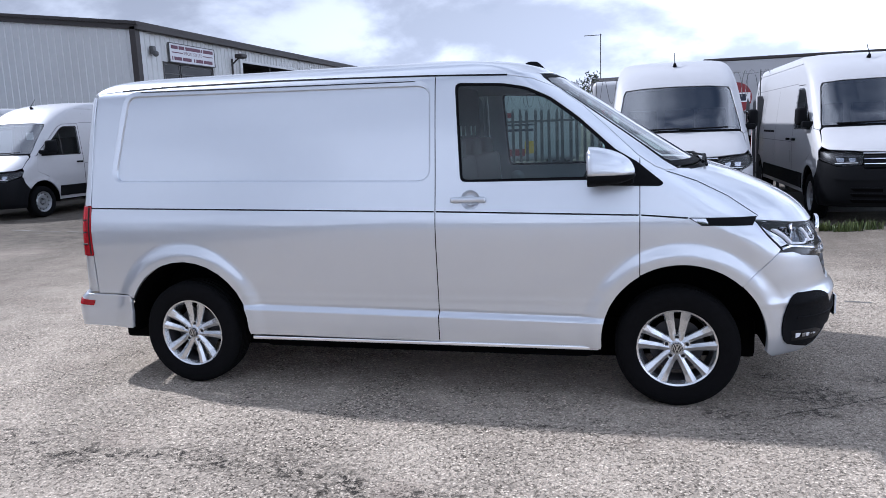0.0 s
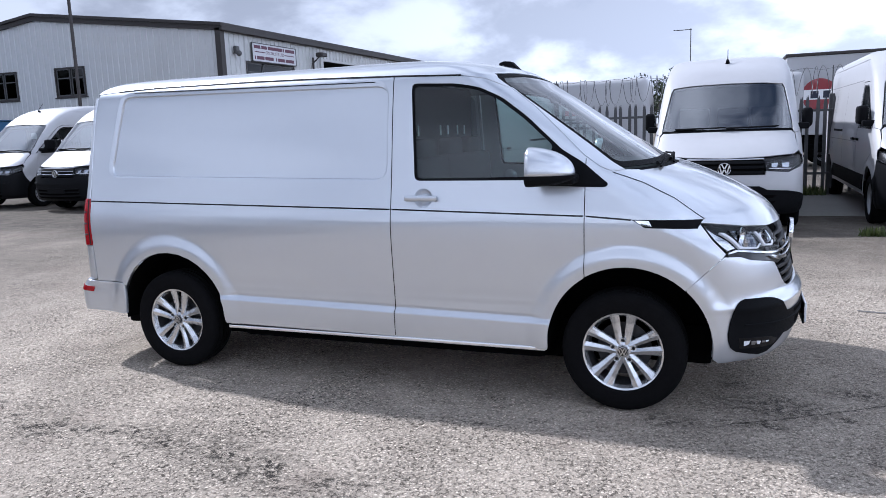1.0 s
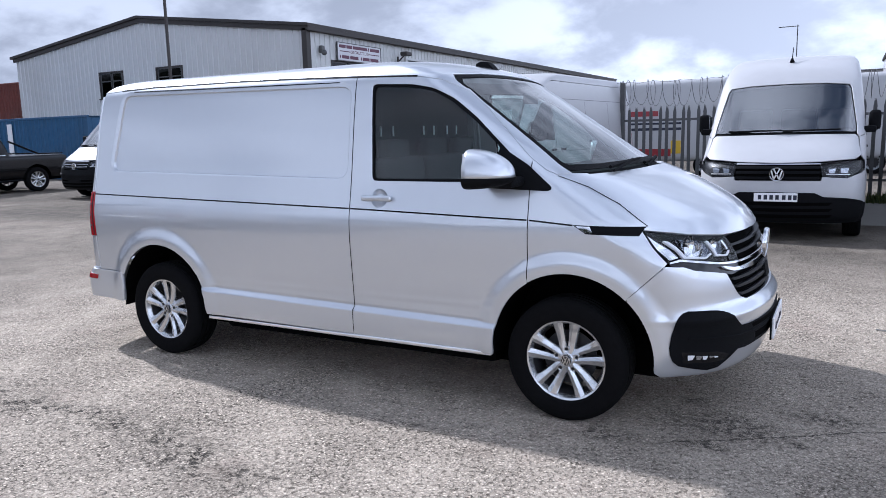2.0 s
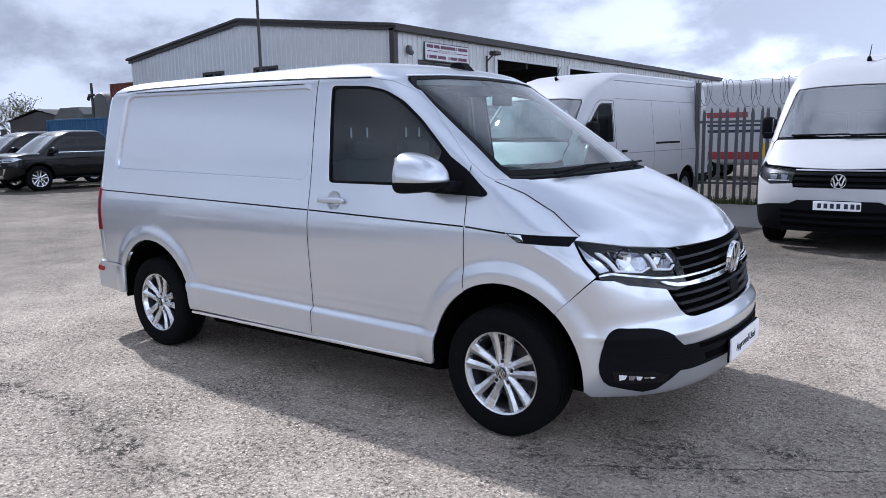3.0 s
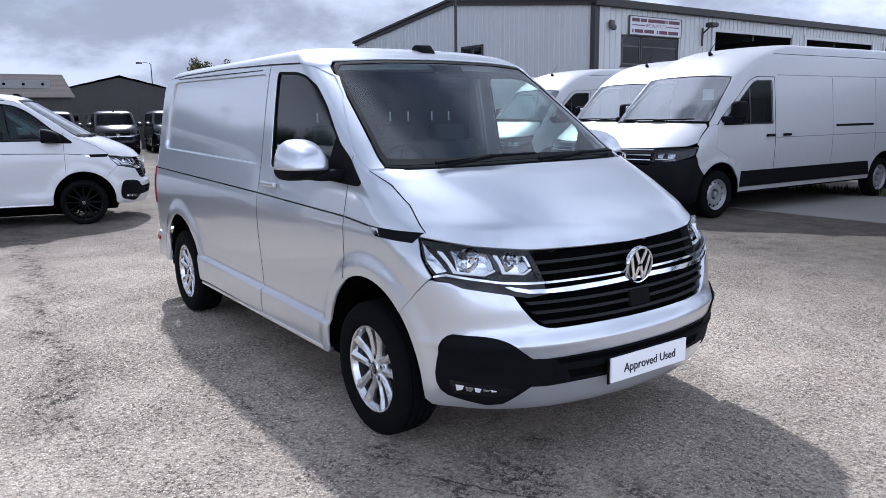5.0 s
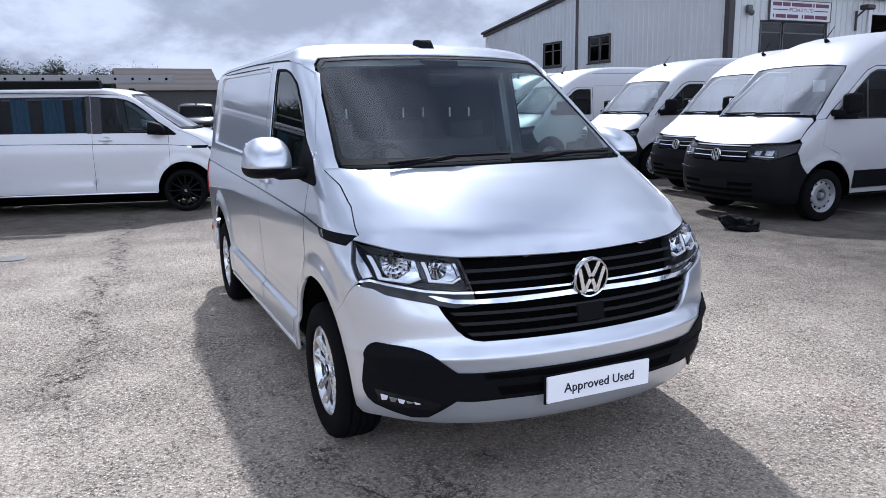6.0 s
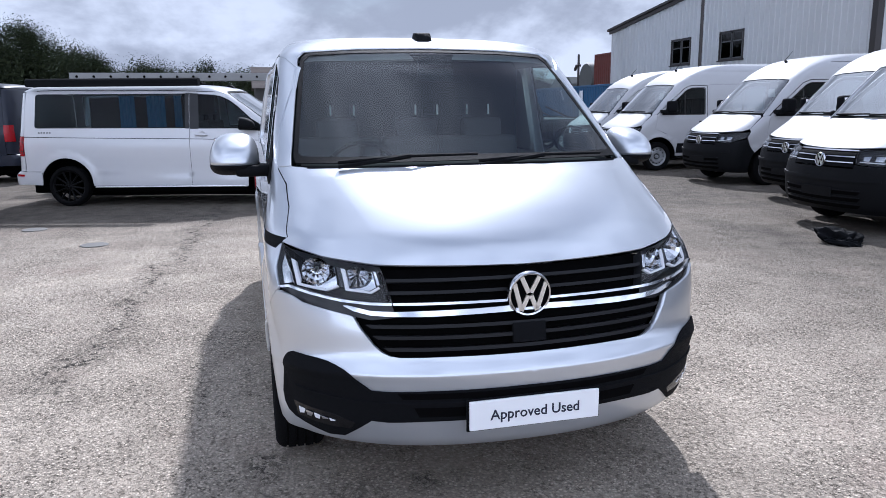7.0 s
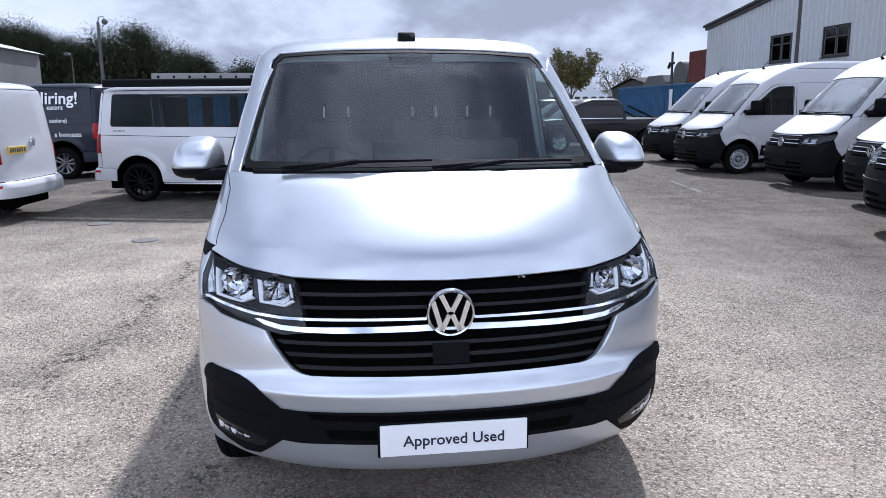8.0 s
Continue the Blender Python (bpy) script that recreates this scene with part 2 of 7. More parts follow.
class Shell:
    """The outer skin of a vehicle's right half (y < 0), as a sheet (u, v): v climbs from the sill over the roof to the centre line, u runs
    from the middle of the back along the side to the middle of the front. Each level has its height z, half width w, front F and back R,
    and the depth and fullness of its rounded corners."""

    REAR, SIDE, FRONT = 1.1, 4.7, 6.0

    def __init__(self, rows, bump=None, fine=(), lift=None):
        self.fine, self.lift = fine, lift
        cols = list(zip(*rows))
        self.v = np.linspace(cols[0][0], cols[0][-1], 9000)
        self.tab = [smooth_table(cols[0], c, self.v) for c in cols[1:]]
        self.bump = bump

    def level(self, v):
        return [np.interp(v, self.v, c) for c in self.tab]

    def at(self, u, v):
        u, v = np.asarray(u, float), np.asarray(v, float)
        z, w, F, d, n, R, dr, nr = self.level(v)
        a = np.clip((self.REAR - u) / self.REAR, 0, 1) * math.pi / 2
        b = np.clip((u - self.SIDE) / (self.FRONT - self.SIDE), 0, 1) * math.pi / 2
        m = np.clip((u - self.REAR) / (self.SIDE - self.REAR), 0, 1)
        x = (R + dr) * (1 - m) + (F - d) * m
        ra = (np.abs(np.cos(a)) ** nr + np.abs(np.sin(a)) ** nr) ** (-1 / nr)
        rb = (np.abs(np.cos(b)) ** n + np.abs(np.sin(b)) ** n) ** (-1 / n)
        x = x - dr * ra * np.sin(a) + d * rb * np.sin(b)
        y = w * np.where(u < self.REAR, ra * np.cos(a), rb * np.cos(b))
        if self.bump:
            y = y + self.bump(x, z) * np.clip(np.cos(b) * 1.6, 0, 1) * np.clip(np.cos(a) * 1.6, 0, 1)
        if self.lift:
            z = z + self.lift(x, y, z)
        return np.stack([x, -y, z], -1)

    def normal(self, u, v):
        e = 0.006
        u, v = np.asarray(u, float), np.asarray(v, float)
        du = self.at(np.minimum(u + e, self.FRONT), v) - self.at(np.maximum(u - e, 0), v)
        dv = self.at(u, np.minimum(v + e, self.v[-1])) - self.at(u, np.maximum(v - e, self.v[0]))
        n = np.cross(du, dv)
        n[np.abs(n).sum(-1) < 1e-12] = (0, 0, 1)
        n = n / np.linalg.norm(n, axis=-1)[:, None]
        return n

    def vz(self, z):
        return float(np.interp(z, self.tab[0], self.v))

    def pt(self, p):
        """('s', x, z) on the side or ('f', y, z) on the front or ('b', y, z) on the back, or ('c', u, v), to (u, v)."""
        k, a, z = p
        if k == "c":
            return (a, z)
        v = self.vz(z)
        if k == "s":
            us = np.linspace(0, self.FRONT, 500)
            return (float(np.interp(a, self.at(us, np.full(500, v))[:, 0], us)), v)
        if k == "f":
            us = np.linspace(self.SIDE, self.FRONT, 300)
            return (float(np.interp(-abs(a), self.at(us, np.full(300, v))[:, 1], us)), v)
        us = np.linspace(0, self.REAR, 200)
        return (float(np.interp(-abs(a), self.at(us, np.full(200, v))[:, 1][::-1], us[::-1])), v)

    def outline(self, pts, step):
        out = []
        for p, q in zip(pts, pts[1:] + pts[:1]):
            if p[0] == q[0]:
                n = max(1, int(math.hypot(q[1] - p[1], q[2] - p[2]) / step))
                out += [self.pt((p[0], p[1] + (q[1] - p[1]) * k / n, p[2] + (q[2] - p[2]) * k / n)) for k in range(n)]
            else:
                a, b = self.pt(p), self.pt(q)
                n = max(1, int(math.dist(a, b) / step))
                out += [(a[0] + (b[0] - a[0]) * k / n, a[1] + (b[1] - a[1]) * k / n) for k in range(n)]
        return out


def S(*pts):
    return [("s", *p) for p in pts]


def FR(*pts):
    return [("f", *p) for p in pts]


def BK(*pts):
    return [("b", *p) for p in pts]


def rounded(pts, r, n=4):
    """A closed 2D outline (of pairs) with its corners rounded."""
    out = []
    for k, p in enumerate(pts):
        a, b = Vector(pts[k - 1]), Vector(pts[(k + 1) % len(pts)])
        p = Vector(p)
        ra = min(r, (a - p).length * 0.45)
        rb = min(r, (b - p).length * 0.45)
        s, e = p + (a - p).normalized() * ra, p + (b - p).normalized() * rb
        for i in range(n + 1):
            t = i / n
            out.append(tuple(s * (1 - t) ** 2 + p * 2 * t * (1 - t) + e * t * t))
    return out


def shrunk(pts, d, more):
    """A clockwise outline drawn inwards by d, and by up to `more` besides along its top and its rear."""
    out = []
    for k, p in enumerate(pts):
        a, b = pts[k - 2], pts[(k + 2) % len(pts)]
        t = Vector((b[0] - a[0], b[1] - a[1])).normalized()
        n = Vector((t.y, -t.x))
        e = d + more * max(0.0, n.x, -n.y)
        out.append((p[0] + n.x * e, p[1] + n.y * e))
    return out


def arch(cx, cz, r, a0, a1, n=14):
    return [(cx + r * math.cos(radians(a0 + (a1 - a0) * k / n)), cz + r * math.sin(radians(a0 + (a1 - a0) * k / n))) for k in range(n + 1)]


def inside(poly, q):
    p, r = np.array(poly), np.array(poly[1:] + poly[:1])
    x, y = q[:, 0, None], q[:, 1, None]
    cond = (p[:, 1] > y) != (r[:, 1] > y)
    with np.errstate(divide="ignore", invalid="ignore"):
        xi = p[:, 0] + (y - p[:, 1]) * (r[:, 0] - p[:, 0]) / (r[:, 1] - p[:, 1])
    return ((cond & (x < xi)).sum(1) % 2) == 1


def away(poly, q):
    p, r = np.array(poly), np.array(poly[1:] + poly[:1])
    d = r - p
    t = np.clip(((q[:, None] - p) * d).sum(-1) / np.maximum((d * d).sum(-1), 1e-12), 0, 1)
    return np.linalg.norm(q[:, None] - (p + t[..., None] * d), axis=-1).min(1)


def skin(shell, outline, holes=(), off=0.0, thick=0.012, step=0.05, sides="R", rim=True, crease=()):
    """A panel of the shell: the mesh of the sheet inside the outline, set off along its normal, with its edge folded inwards by `thick`.
    sides: R, L or B (both halves in one mesh, joined on the centre line); crease: points (u, v) of a fold across the panel."""
    loops = [shell.outline(outline, step)] + [shell.outline(h, step) for h in holes]
    pts, edges = [], []
    for lp in loops:
        base = len(pts)
        pts += lp
        edges += [(base + k, base + (k + 1) % len(lp)) for k in range(len(lp))]
    lo, hi = np.min(loops[0], 0), np.max(loops[0], 0)
    gu, gv = np.arange(lo[0] + step / 2, hi[0], step), np.arange(lo[1] + step / 2, hi[1], step)
    if shell.fine and step < 0.06:
        rows = np.array(shell.fine)
        gv = gv[np.abs(gv[:, None] - rows).min(1) > step * 0.4]
        gv = np.unique(np.concatenate([gv, rows[(rows > lo[1] + 0.004) & (rows < hi[1] - 0.004)]]))
    if len(gu) and len(gv):
        q = np.stack(np.meshgrid(gu, gv), -1).reshape(-1, 2)
        keep = inside(loops[0], q)
        for h in loops[1:]:
            keep &= ~inside(h, q)
        q = q[keep]
        if len(q):
            far = np.min([away(lp, q) for lp in loops], 0) > step * 0.42
            for c in crease:
                far &= np.hypot(*(q - c).T) > step * 0.6
            pts += [tuple(a) for a in q[far]]
    pts += [(c[0] + d, c[1]) for c in crease for d in (-0.010, 0.010)]
    vs, es, fs, *_ = delaunay_2d_cdt([Vector(p) for p in pts], edges, [], 0, 1e-6)
    uv = np.array([tuple(v) for v in vs])
    tri = np.array([tuple(f) for f in fs])
    mid = uv[tri].mean(1)
    keep = inside(loops[0], mid)
    for h in loops[1:]:
        keep &= ~inside(h, mid)
    tri = tri[keep]
    P, N = shell.at(uv[:, 0], uv[:, 1]), shell.normal(uv[:, 0], uv[:, 1])
    mids = uv[:, 0] > shell.FRONT - 1e-6
    tops = uv[:, 1] > shell.v[-1] - 1e-6
    N[mids, 1] = 0
    N[mids] /= np.linalg.norm(N[mids], axis=1)[:, None] + 1e-12
    N[tops] = (0, 0, 1)
    P = P + N * off
    P[mids | (uv[:, 0] < 1e-6) | tops, 1] = 0
    faces = [tuple(t) for t in tri]
    # make the faces look outwards
    a, b, c = P[tri[:, 0]], P[tri[:, 1]], P[tri[:, 2]]
    if (np.cross(b - a, c - a) * N[tri[:, 0]]).sum() < 0:
        faces = [t[::-1] for t in faces]
    verts, norms = list(P), list(N)
    if rim and thick:
        seen = {}
        for t in faces:
            for e in ((t[0], t[1]), (t[1], t[2]), (t[2], t[0])):
                seen[e] = 1
        for e in list(seen):
            if (e[1], e[0]) in seen:
                continue
            i, j = e
            if abs(P[i][1]) < 1e-5 and abs(P[j][1]) < 1e-5:
                continue
            side = np.cross(P[j] - P[i], N[i])
            ln = np.linalg.norm(side)
            side = side / ln if ln > 1e-9 else N[i]
            base = len(verts)
            verts += [P[i], P[j], P[j] - N[j] * thick, P[i] - N[i] * thick]
            na = (side + N[i]) / np.linalg.norm(side + N[i])
            norms += [na, na, side, side]
            faces.append((base + 3, base + 2, base + 1, base))
    verts, norms = np.array(verts), np.array(norms)
    flip = np.array((1, -1, 1))
    if sides == "L":
        verts, norms, faces = verts * flip, norms * flip, [f[::-1] for f in faces]
    elif sides == "B":
        k = len(verts)
        faces = faces + [tuple(i + k for i in f[::-1]) for f in faces]
        verts, norms = np.concatenate([verts, verts * flip]), np.concatenate([norms, norms * flip])
    me = bpy.data.meshes.new("panel")
    me.from_pydata([tuple(p) for p in verts], [], faces)
    me.polygons.foreach_set("use_smooth", [True] * len(me.polygons))
    me.normals_split_custom_set_from_vertices([tuple(p) for p in norms])
    return me


def hollow(name):
    """An empty that stands for a whole thing."""
    ob = new(name)
    ob.empty_display_size = 0.2
    return ob


def part(name, shape, material, parent=None, label="", smooth=None):
    """One mesh object from a bmesh or a mesh, under a thing or under a part."""
    if isinstance(shape, bmesh.types.BMesh):
        me = bpy.data.meshes.new(name)
        bmesh.ops.recalc_face_normals(shape, faces=shape.faces)
        shape.to_mesh(me)
        shape.free()
        if smooth is not None:
            me.polygons.foreach_set("use_smooth", [True] * len(me.polygons))
            me.set_sharp_from_angle(angle=radians(smooth))
    else:
        me = shape
    if not me.materials:
        me.materials.append(material)
    ob = new(name, me)
    if parent:
        ob.parent = parent
    if label:
        ob["label"] = label
    return ob


def box(bm, lo, hi, bevel=0.0, seg=2, m=None):
    """A block from corner to corner, its edges rounded."""
    c = [(a + b) / 2 for a, b in zip(lo, hi)]
    s = [b - a for a, b in zip(lo, hi)]
    made = bmesh.ops.create_cube(bm, size=1, matrix=(m or Matrix()) @ Matrix.Translation(c) @ Matrix.Diagonal((*s, 1)))
    if bevel:
        es = {e for v in made["verts"] for e in v.link_edges}
        bmesh.ops.bevel(bm, geom=list(es), offset=bevel, segments=seg, affect="EDGES", profile=0.6)
    return bm


def rod(bm, a, b, r0, r1=None, n=10):
    a, b = Vector(a), Vector(b)
    d = b - a
    bmesh.ops.create_cone(bm, cap_ends=True, segments=n, radius1=r0, radius2=r0 if r1 is None else r1, depth=d.length,
                          matrix=Matrix.Translation((a + b) / 2) @ d.to_track_quat("Z", "Y").to_matrix().to_4x4())
    return bm


def lathe(bm, prof, n=48, m=None):
    """Turns (radius, along) pairs about the y axis; `along` grows towards -y (outwards on the right side)."""
    m = m or Matrix()
    rings = []
    for r, h in prof:
        rings.append([bm.verts.new(m @ Vector((r * math.cos(2 * math.pi * k / n), -h, r * math.sin(2 * math.pi * k / n)))) for k in range(n)])
    for a, b in zip(rings, rings[1:]):
        for k in range(n):
            bm.faces.new((a[k], a[(k + 1) % n], b[(k + 1) % n], b[k]))
    return rings


def prism(bm, pts, y0, y1, axis=1, bevel=0.0):
    """A flat outline (pairs) given thickness along an axis."""
    def at(p, h):
        return {0: (h, p[0], p[1]), 1: (p[0], h, p[1]), 2: (p[0], p[1], h)}[axis]
    a = [bm.verts.new(at(p, y0)) for p in pts]
    b = [bm.verts.new(at(p, y1)) for p in pts]
    fs = [bm.faces.new(a), bm.faces.new(b[::-1])]
    for k in range(len(pts)):
        fs.append(bm.faces.new((a[k], b[k], b[(k + 1) % len(pts)], a[(k + 1) % len(pts)])))
    if bevel:
        es = {e for f in fs for e in f.edges}
        bmesh.ops.bevel(bm, geom=list(es), offset=bevel, segments=2, affect="EDGES", profile=0.6)
    return bm


def words(text, size, material, name, parent, m, label="", depth=0.001, align="CENTER", bold=0.0):
    """Flat raised lettering as a mesh."""
    cu = bpy.data.curves.new("lettering", "FONT")
    cu.body, cu.size, cu.extrude, cu.align_x, cu.align_y, cu.resolution_u = text, size, depth, align, "CENTER", 3
    cu.offset = bold
    ob = bpy.data.objects.new("lettering", cu)
    me = bpy.data.meshes.new_from_object(ob)
    bpy.data.objects.remove(ob)
    me.materials.clear()
    me.materials.append(material)
    out = new(name, me)
    out.parent = parent
    out.matrix_basis = m
    if label:
        out["label"] = label
    return out


# ---- wheels ----
WHEELS = {}


def wheel_shapes(style, R):
    """Meshes of one wheel, turned about y, outside towards -y."""
    key = (style, R)
    if key in WHEELS:
        return WHEELS[key]
    k = R / 0.335
    rr = (0.212 if style != "cross" else 0.258) * k
    out = {}
    bm = bmesh.new()
    half = [(rr + 0.002, 0.088), (rr + 0.012, 0.104), (rr + (0.04 if style != "cross" else 0.02) * k, 0.1105), (0.298 * k, 0.109), (0.318 * k, 0.098), (0.329 * k, 0.082), (0.3325 * k, 0.066),
            (0.325 * k, 0.064), (0.325 * k, 0.056), (0.334 * k, 0.054), (0.335 * k, 0.024), (0.327 * k, 0.022), (0.327 * k, 0.014), (0.335 * k, 0.012)]
    lathe(bm, half + [(r, -h) for r, h in half[::-1]], 56)
    out["tyre"] = (bm, RUBBER, 30)
    face = {"alloy": ALLOY, "grey": GREYALLOY, "black": BLACKALLOY, "steel": STEEL, "cross": BLACKALLOY}[style]
    bm = bmesh.new()
    lathe(bm, [(rr - 0.018, 0.060), (rr - 0.012, 0.074), (rr - 0.006, 0.088), (rr + 0.004, 0.092), (rr + 0.006, 0.086)], 48)
    out["rim"] = (bm, face, 40)
    bm = bmesh.new()
    lathe(bm, [(rr + 0.004, -0.09), (rr - 0.02, -0.07), (rr - 0.03, 0.02), (rr - 0.018, 0.060)], 40)
    out["barrel"] = (bm, {"alloy": ALLOYDARK, "steel": STEEL}.get(style, INNER), 40)
    bm = bmesh.new()
    lathe(bm, [(0.0, -0.005), (0.145 * k, -0.005), (0.148 * k, 0.006), (0.085 * k, 0.008), (0.08 * k, 0.03), (0, 0.03)], 40)
    out["brake_disc"] = (bm, ALLOYDARK if style != "cross" else INNER, 30)
    if style == "steel":
        bm = bmesh.new()
        lathe(bm, [(rr - 0.012, 0.06), (rr - 0.03, 0.045), (rr - 0.055, 0.05), (rr - 0.075, 0.068), (0.085, 0.066), (0.075, 0.03), (0.045, 0.028), (0.04, 0.075), (0.0, 0.08)], 48)
        out["wheel_disc"] = (bm, STEEL, 40)
        bm = bmesh.new()
        rod(bm, (rr - 0.052, -0.046, 0), (rr - 0.052, -0.054, 0), 0.018, n=8)
        out["vent_hole"] = (bm, INNER, None)
    else:
        bm = bmesh.new()
        a = radians(90 + 13.5) if style != "cross" else radians(90)
        pts = [(0.040 * k, 0.0165, 0.070), (0.10 * k, 0.0205, 0.068), (0.16 * k, 0.0245, 0.075), (rr - 0.002, 0.0300, 0.088)] if style != "cross" else [(0.042 * k, 0.0115, 0.074), (0.10 * k, 0.0115, 0.070), (0.16 * k, 0.012, 0.076), (rr - 0.008, 0.014, 0.085)]
        rings = []
        r0, r1 = pts[0][0], pts[-1][0]
        a0 = a + radians(14 if style != "cross" else 0)
        P, Q = Vector((r0 * math.cos(a0), 0, r0 * math.sin(a0))), Vector((r1 * math.cos(a), 0, r1 * math.sin(a)))
        side = (Q - P).normalized()
        side = Vector((-side.z, 0, side.x))
        for r, w, h in pts:
            c = P.lerp(Q, (r - r0) / (r1 - r0))
            rings.append([bm.verts.new(c + side * dw + Vector((0, -(h + dh), 0))) for dw, dh in ((-w, -0.030), (-w, -0.006), (-w * 0.20, 0.003), (w * 0.80, -0.005), (w, -0.012), (w, -0.030))])
        for p, q in zip(rings, rings[1:]):
            for j in range(6):
                bm.faces.new((p[j], p[(j + 1) % 6], q[(j + 1) % 6], q[j]))
        bm.faces.new(rings[0]); bm.faces.new(rings[-1][::-1])
        out["spoke"] = (bm, face, None)
        bm = bmesh.new()
        lathe(bm, [(0.0, 0.080), (0.031, 0.080), (0.034, 0.073), (0.048, 0.066), (0.072, 0.060), (0.080, 0.050), (0.082, 0.036)], 30)
        out["hub"] = (bm, face, 35)
        bm = bmesh.new()
        lathe(bm, [(0.0, 0.0885), (0.026, 0.0875), (0.029, 0.084), (0.029, 0.078)], 24)
        out["hub_cap"] = (bm, GLOSSBLACK, 35)
        bm = bmesh.new()
        half = [(0.0080, 0.0195), (0.0122, 0.0195), (0.0022, 0.0005), (0.0090, -0.0135), (0.0168, 0.0120), (0.0208, 0.0120), (0.0090, -0.0225)]
        prism(bm, [(0, 0.0065)] + half + [(0, -0.0045)] + [(-x, z) for x, z in half[::-1]], -0.0912, -0.0870, 1)
        out["hub_emblem"] = (bm, CHROME, None)
        bm = bmesh.new()
        lathe(bm, [(0.0225, 0.087), (0.0235, 0.0905), (0.0255, 0.0905), (0.0265, 0.087)], 24)
        out["hub_ring"] = (bm, CHROME, 40)
        bm = bmesh.new()
        rod(bm, (0, -0.050, 0), (0, -0.070, 0), 0.0095, 0.0085, n=6)
        out["wheel_bolt"] = (bm, LAMPBLACK, None)
        bm = bmesh.new()
        lathe(bm, [(0.0, 0.0625), (0.0115, 0.0625), (0.0120, 0.070), (0.0155, 0.071), (0.0175, 0.066), (0.0175, 0.050)], 14)
        out["bolt_seat"] = (bm, face, 40)
    WHEELS[key] = {}
    for name, (bm, m, sm) in out.items():
        ob = part(name, bm, m, smooth=sm)
        WHEELS[key][name] = ob.data
        bpy.data.objects.remove(ob)
    return WHEELS[key]


def put_wheel(thing, style, R, x, y, z, turn=0.0):
    shapes = wheel_shapes(style, R)
    w = new("wheel", shapes["rim"])
    w.parent = thing
    w.matrix_basis = pose(x, y, z, 0, 0, (180 if y > 0 else 0) + turn) @ pose(0, 0, 0, 0, 8 * (x < 0), 0)
    for name, me in shapes.items():
        for i in range({"rim": 0, "wheel_bolt": 5, "bolt_seat": 5, "spoke": 10 if style != "cross" else 12, "vent_hole": 12}.get(name, 1)):
            o = new(name, me)
            o.parent = w
            if name in ("wheel_bolt", "bolt_seat"):
                o.matrix_basis = pose(0.058 * math.cos(radians(72 * i + 90)), 0, 0.058 * math.sin(radians(72 * i + 90)))
            elif name == "spoke":
                o.matrix_basis = pose(0, 0, 0, 0, 72 * (i // 2) if style != "cross" else 30 * i, 0) @ (Matrix.Diagonal((-1 if style != "cross" and i % 2 else 1, 1, 1, 1)))
            elif name == "vent_hole":
                o.matrix_basis = pose(0, 0, 0, 0, 30 * i, 0)
    return w


def pod(bm, c, r, k, up, shoulder=0.0, n=22):
    """Half of a rounded shell, domed forwards (+x) and upwards or downwards, flat behind and closed where the halves meet."""
    def pw(v, e):
        return math.copysign(abs(v) ** e, v)
    rows = []
    for i in range(n + 1):
        e = math.pi / 2 * i / n
        row = []
        for j in range(2 * n + 1):
            a = -math.pi / 2 + math.pi * j / (2 * n)
            ce, cx, se = pw(math.cos(e), 0.55), pw(math.cos(e), 1.2), pw(math.sin(e), 0.85)
            y = r[1] * ce * pw(math.sin(a), 0.70)
            z = r[2] * se * up
            if y > 0:
                z -= shoulder * (y / r[1]) ** 2 * se
            row.append(bm.verts.new((c[0] + r[0] * cx * pw(math.cos(a), 0.80), k * (c[1] + y), c[2] + z)))
        rows.append(row)
    for p, q in zip(rows, rows[1:]):
        for j in range(2 * n):
            bm.faces.new((p[j], p[j + 1], q[j + 1], q[j]))
    bm.faces.new([p[0] for p in rows] + [p[-1] for p in rows[-2::-1]])
    bm.faces.new(rows[0])
    bmesh.ops.remove_doubles(bm, verts=bm.verts, dist=1e-5)
    bmesh.ops.recalc_face_normals(bm, faces=bm.faces)


def liner(bm, cx, cz, r, y0, y1, n=18):
    """A wheel house: an arch-shaped tunnel with its inner wall."""
    a = [bm.verts.new((cx + r * math.cos(math.pi * k / n), y0, cz + r * math.sin(math.pi * k / n))) for k in range(n + 1)]
    b = [bm.verts.new((cx + r * math.cos(math.pi * k / n), y1, cz + r * math.sin(math.pi * k / n))) for k in range(n + 1)]
    a = [bm.verts.new((cx + r, y0, cz - 0.05))] + a + [bm.verts.new((cx - r, y0, cz - 0.05))]
    b = [bm.verts.new((cx + r, y1, cz - 0.05))] + b + [bm.verts.new((cx - r, y1, cz - 0.05))]
    for k in range(len(a) - 1):
        bm.faces.new((a[k], a[k + 1], b[k + 1], b[k]))
    bm.faces.new(b)


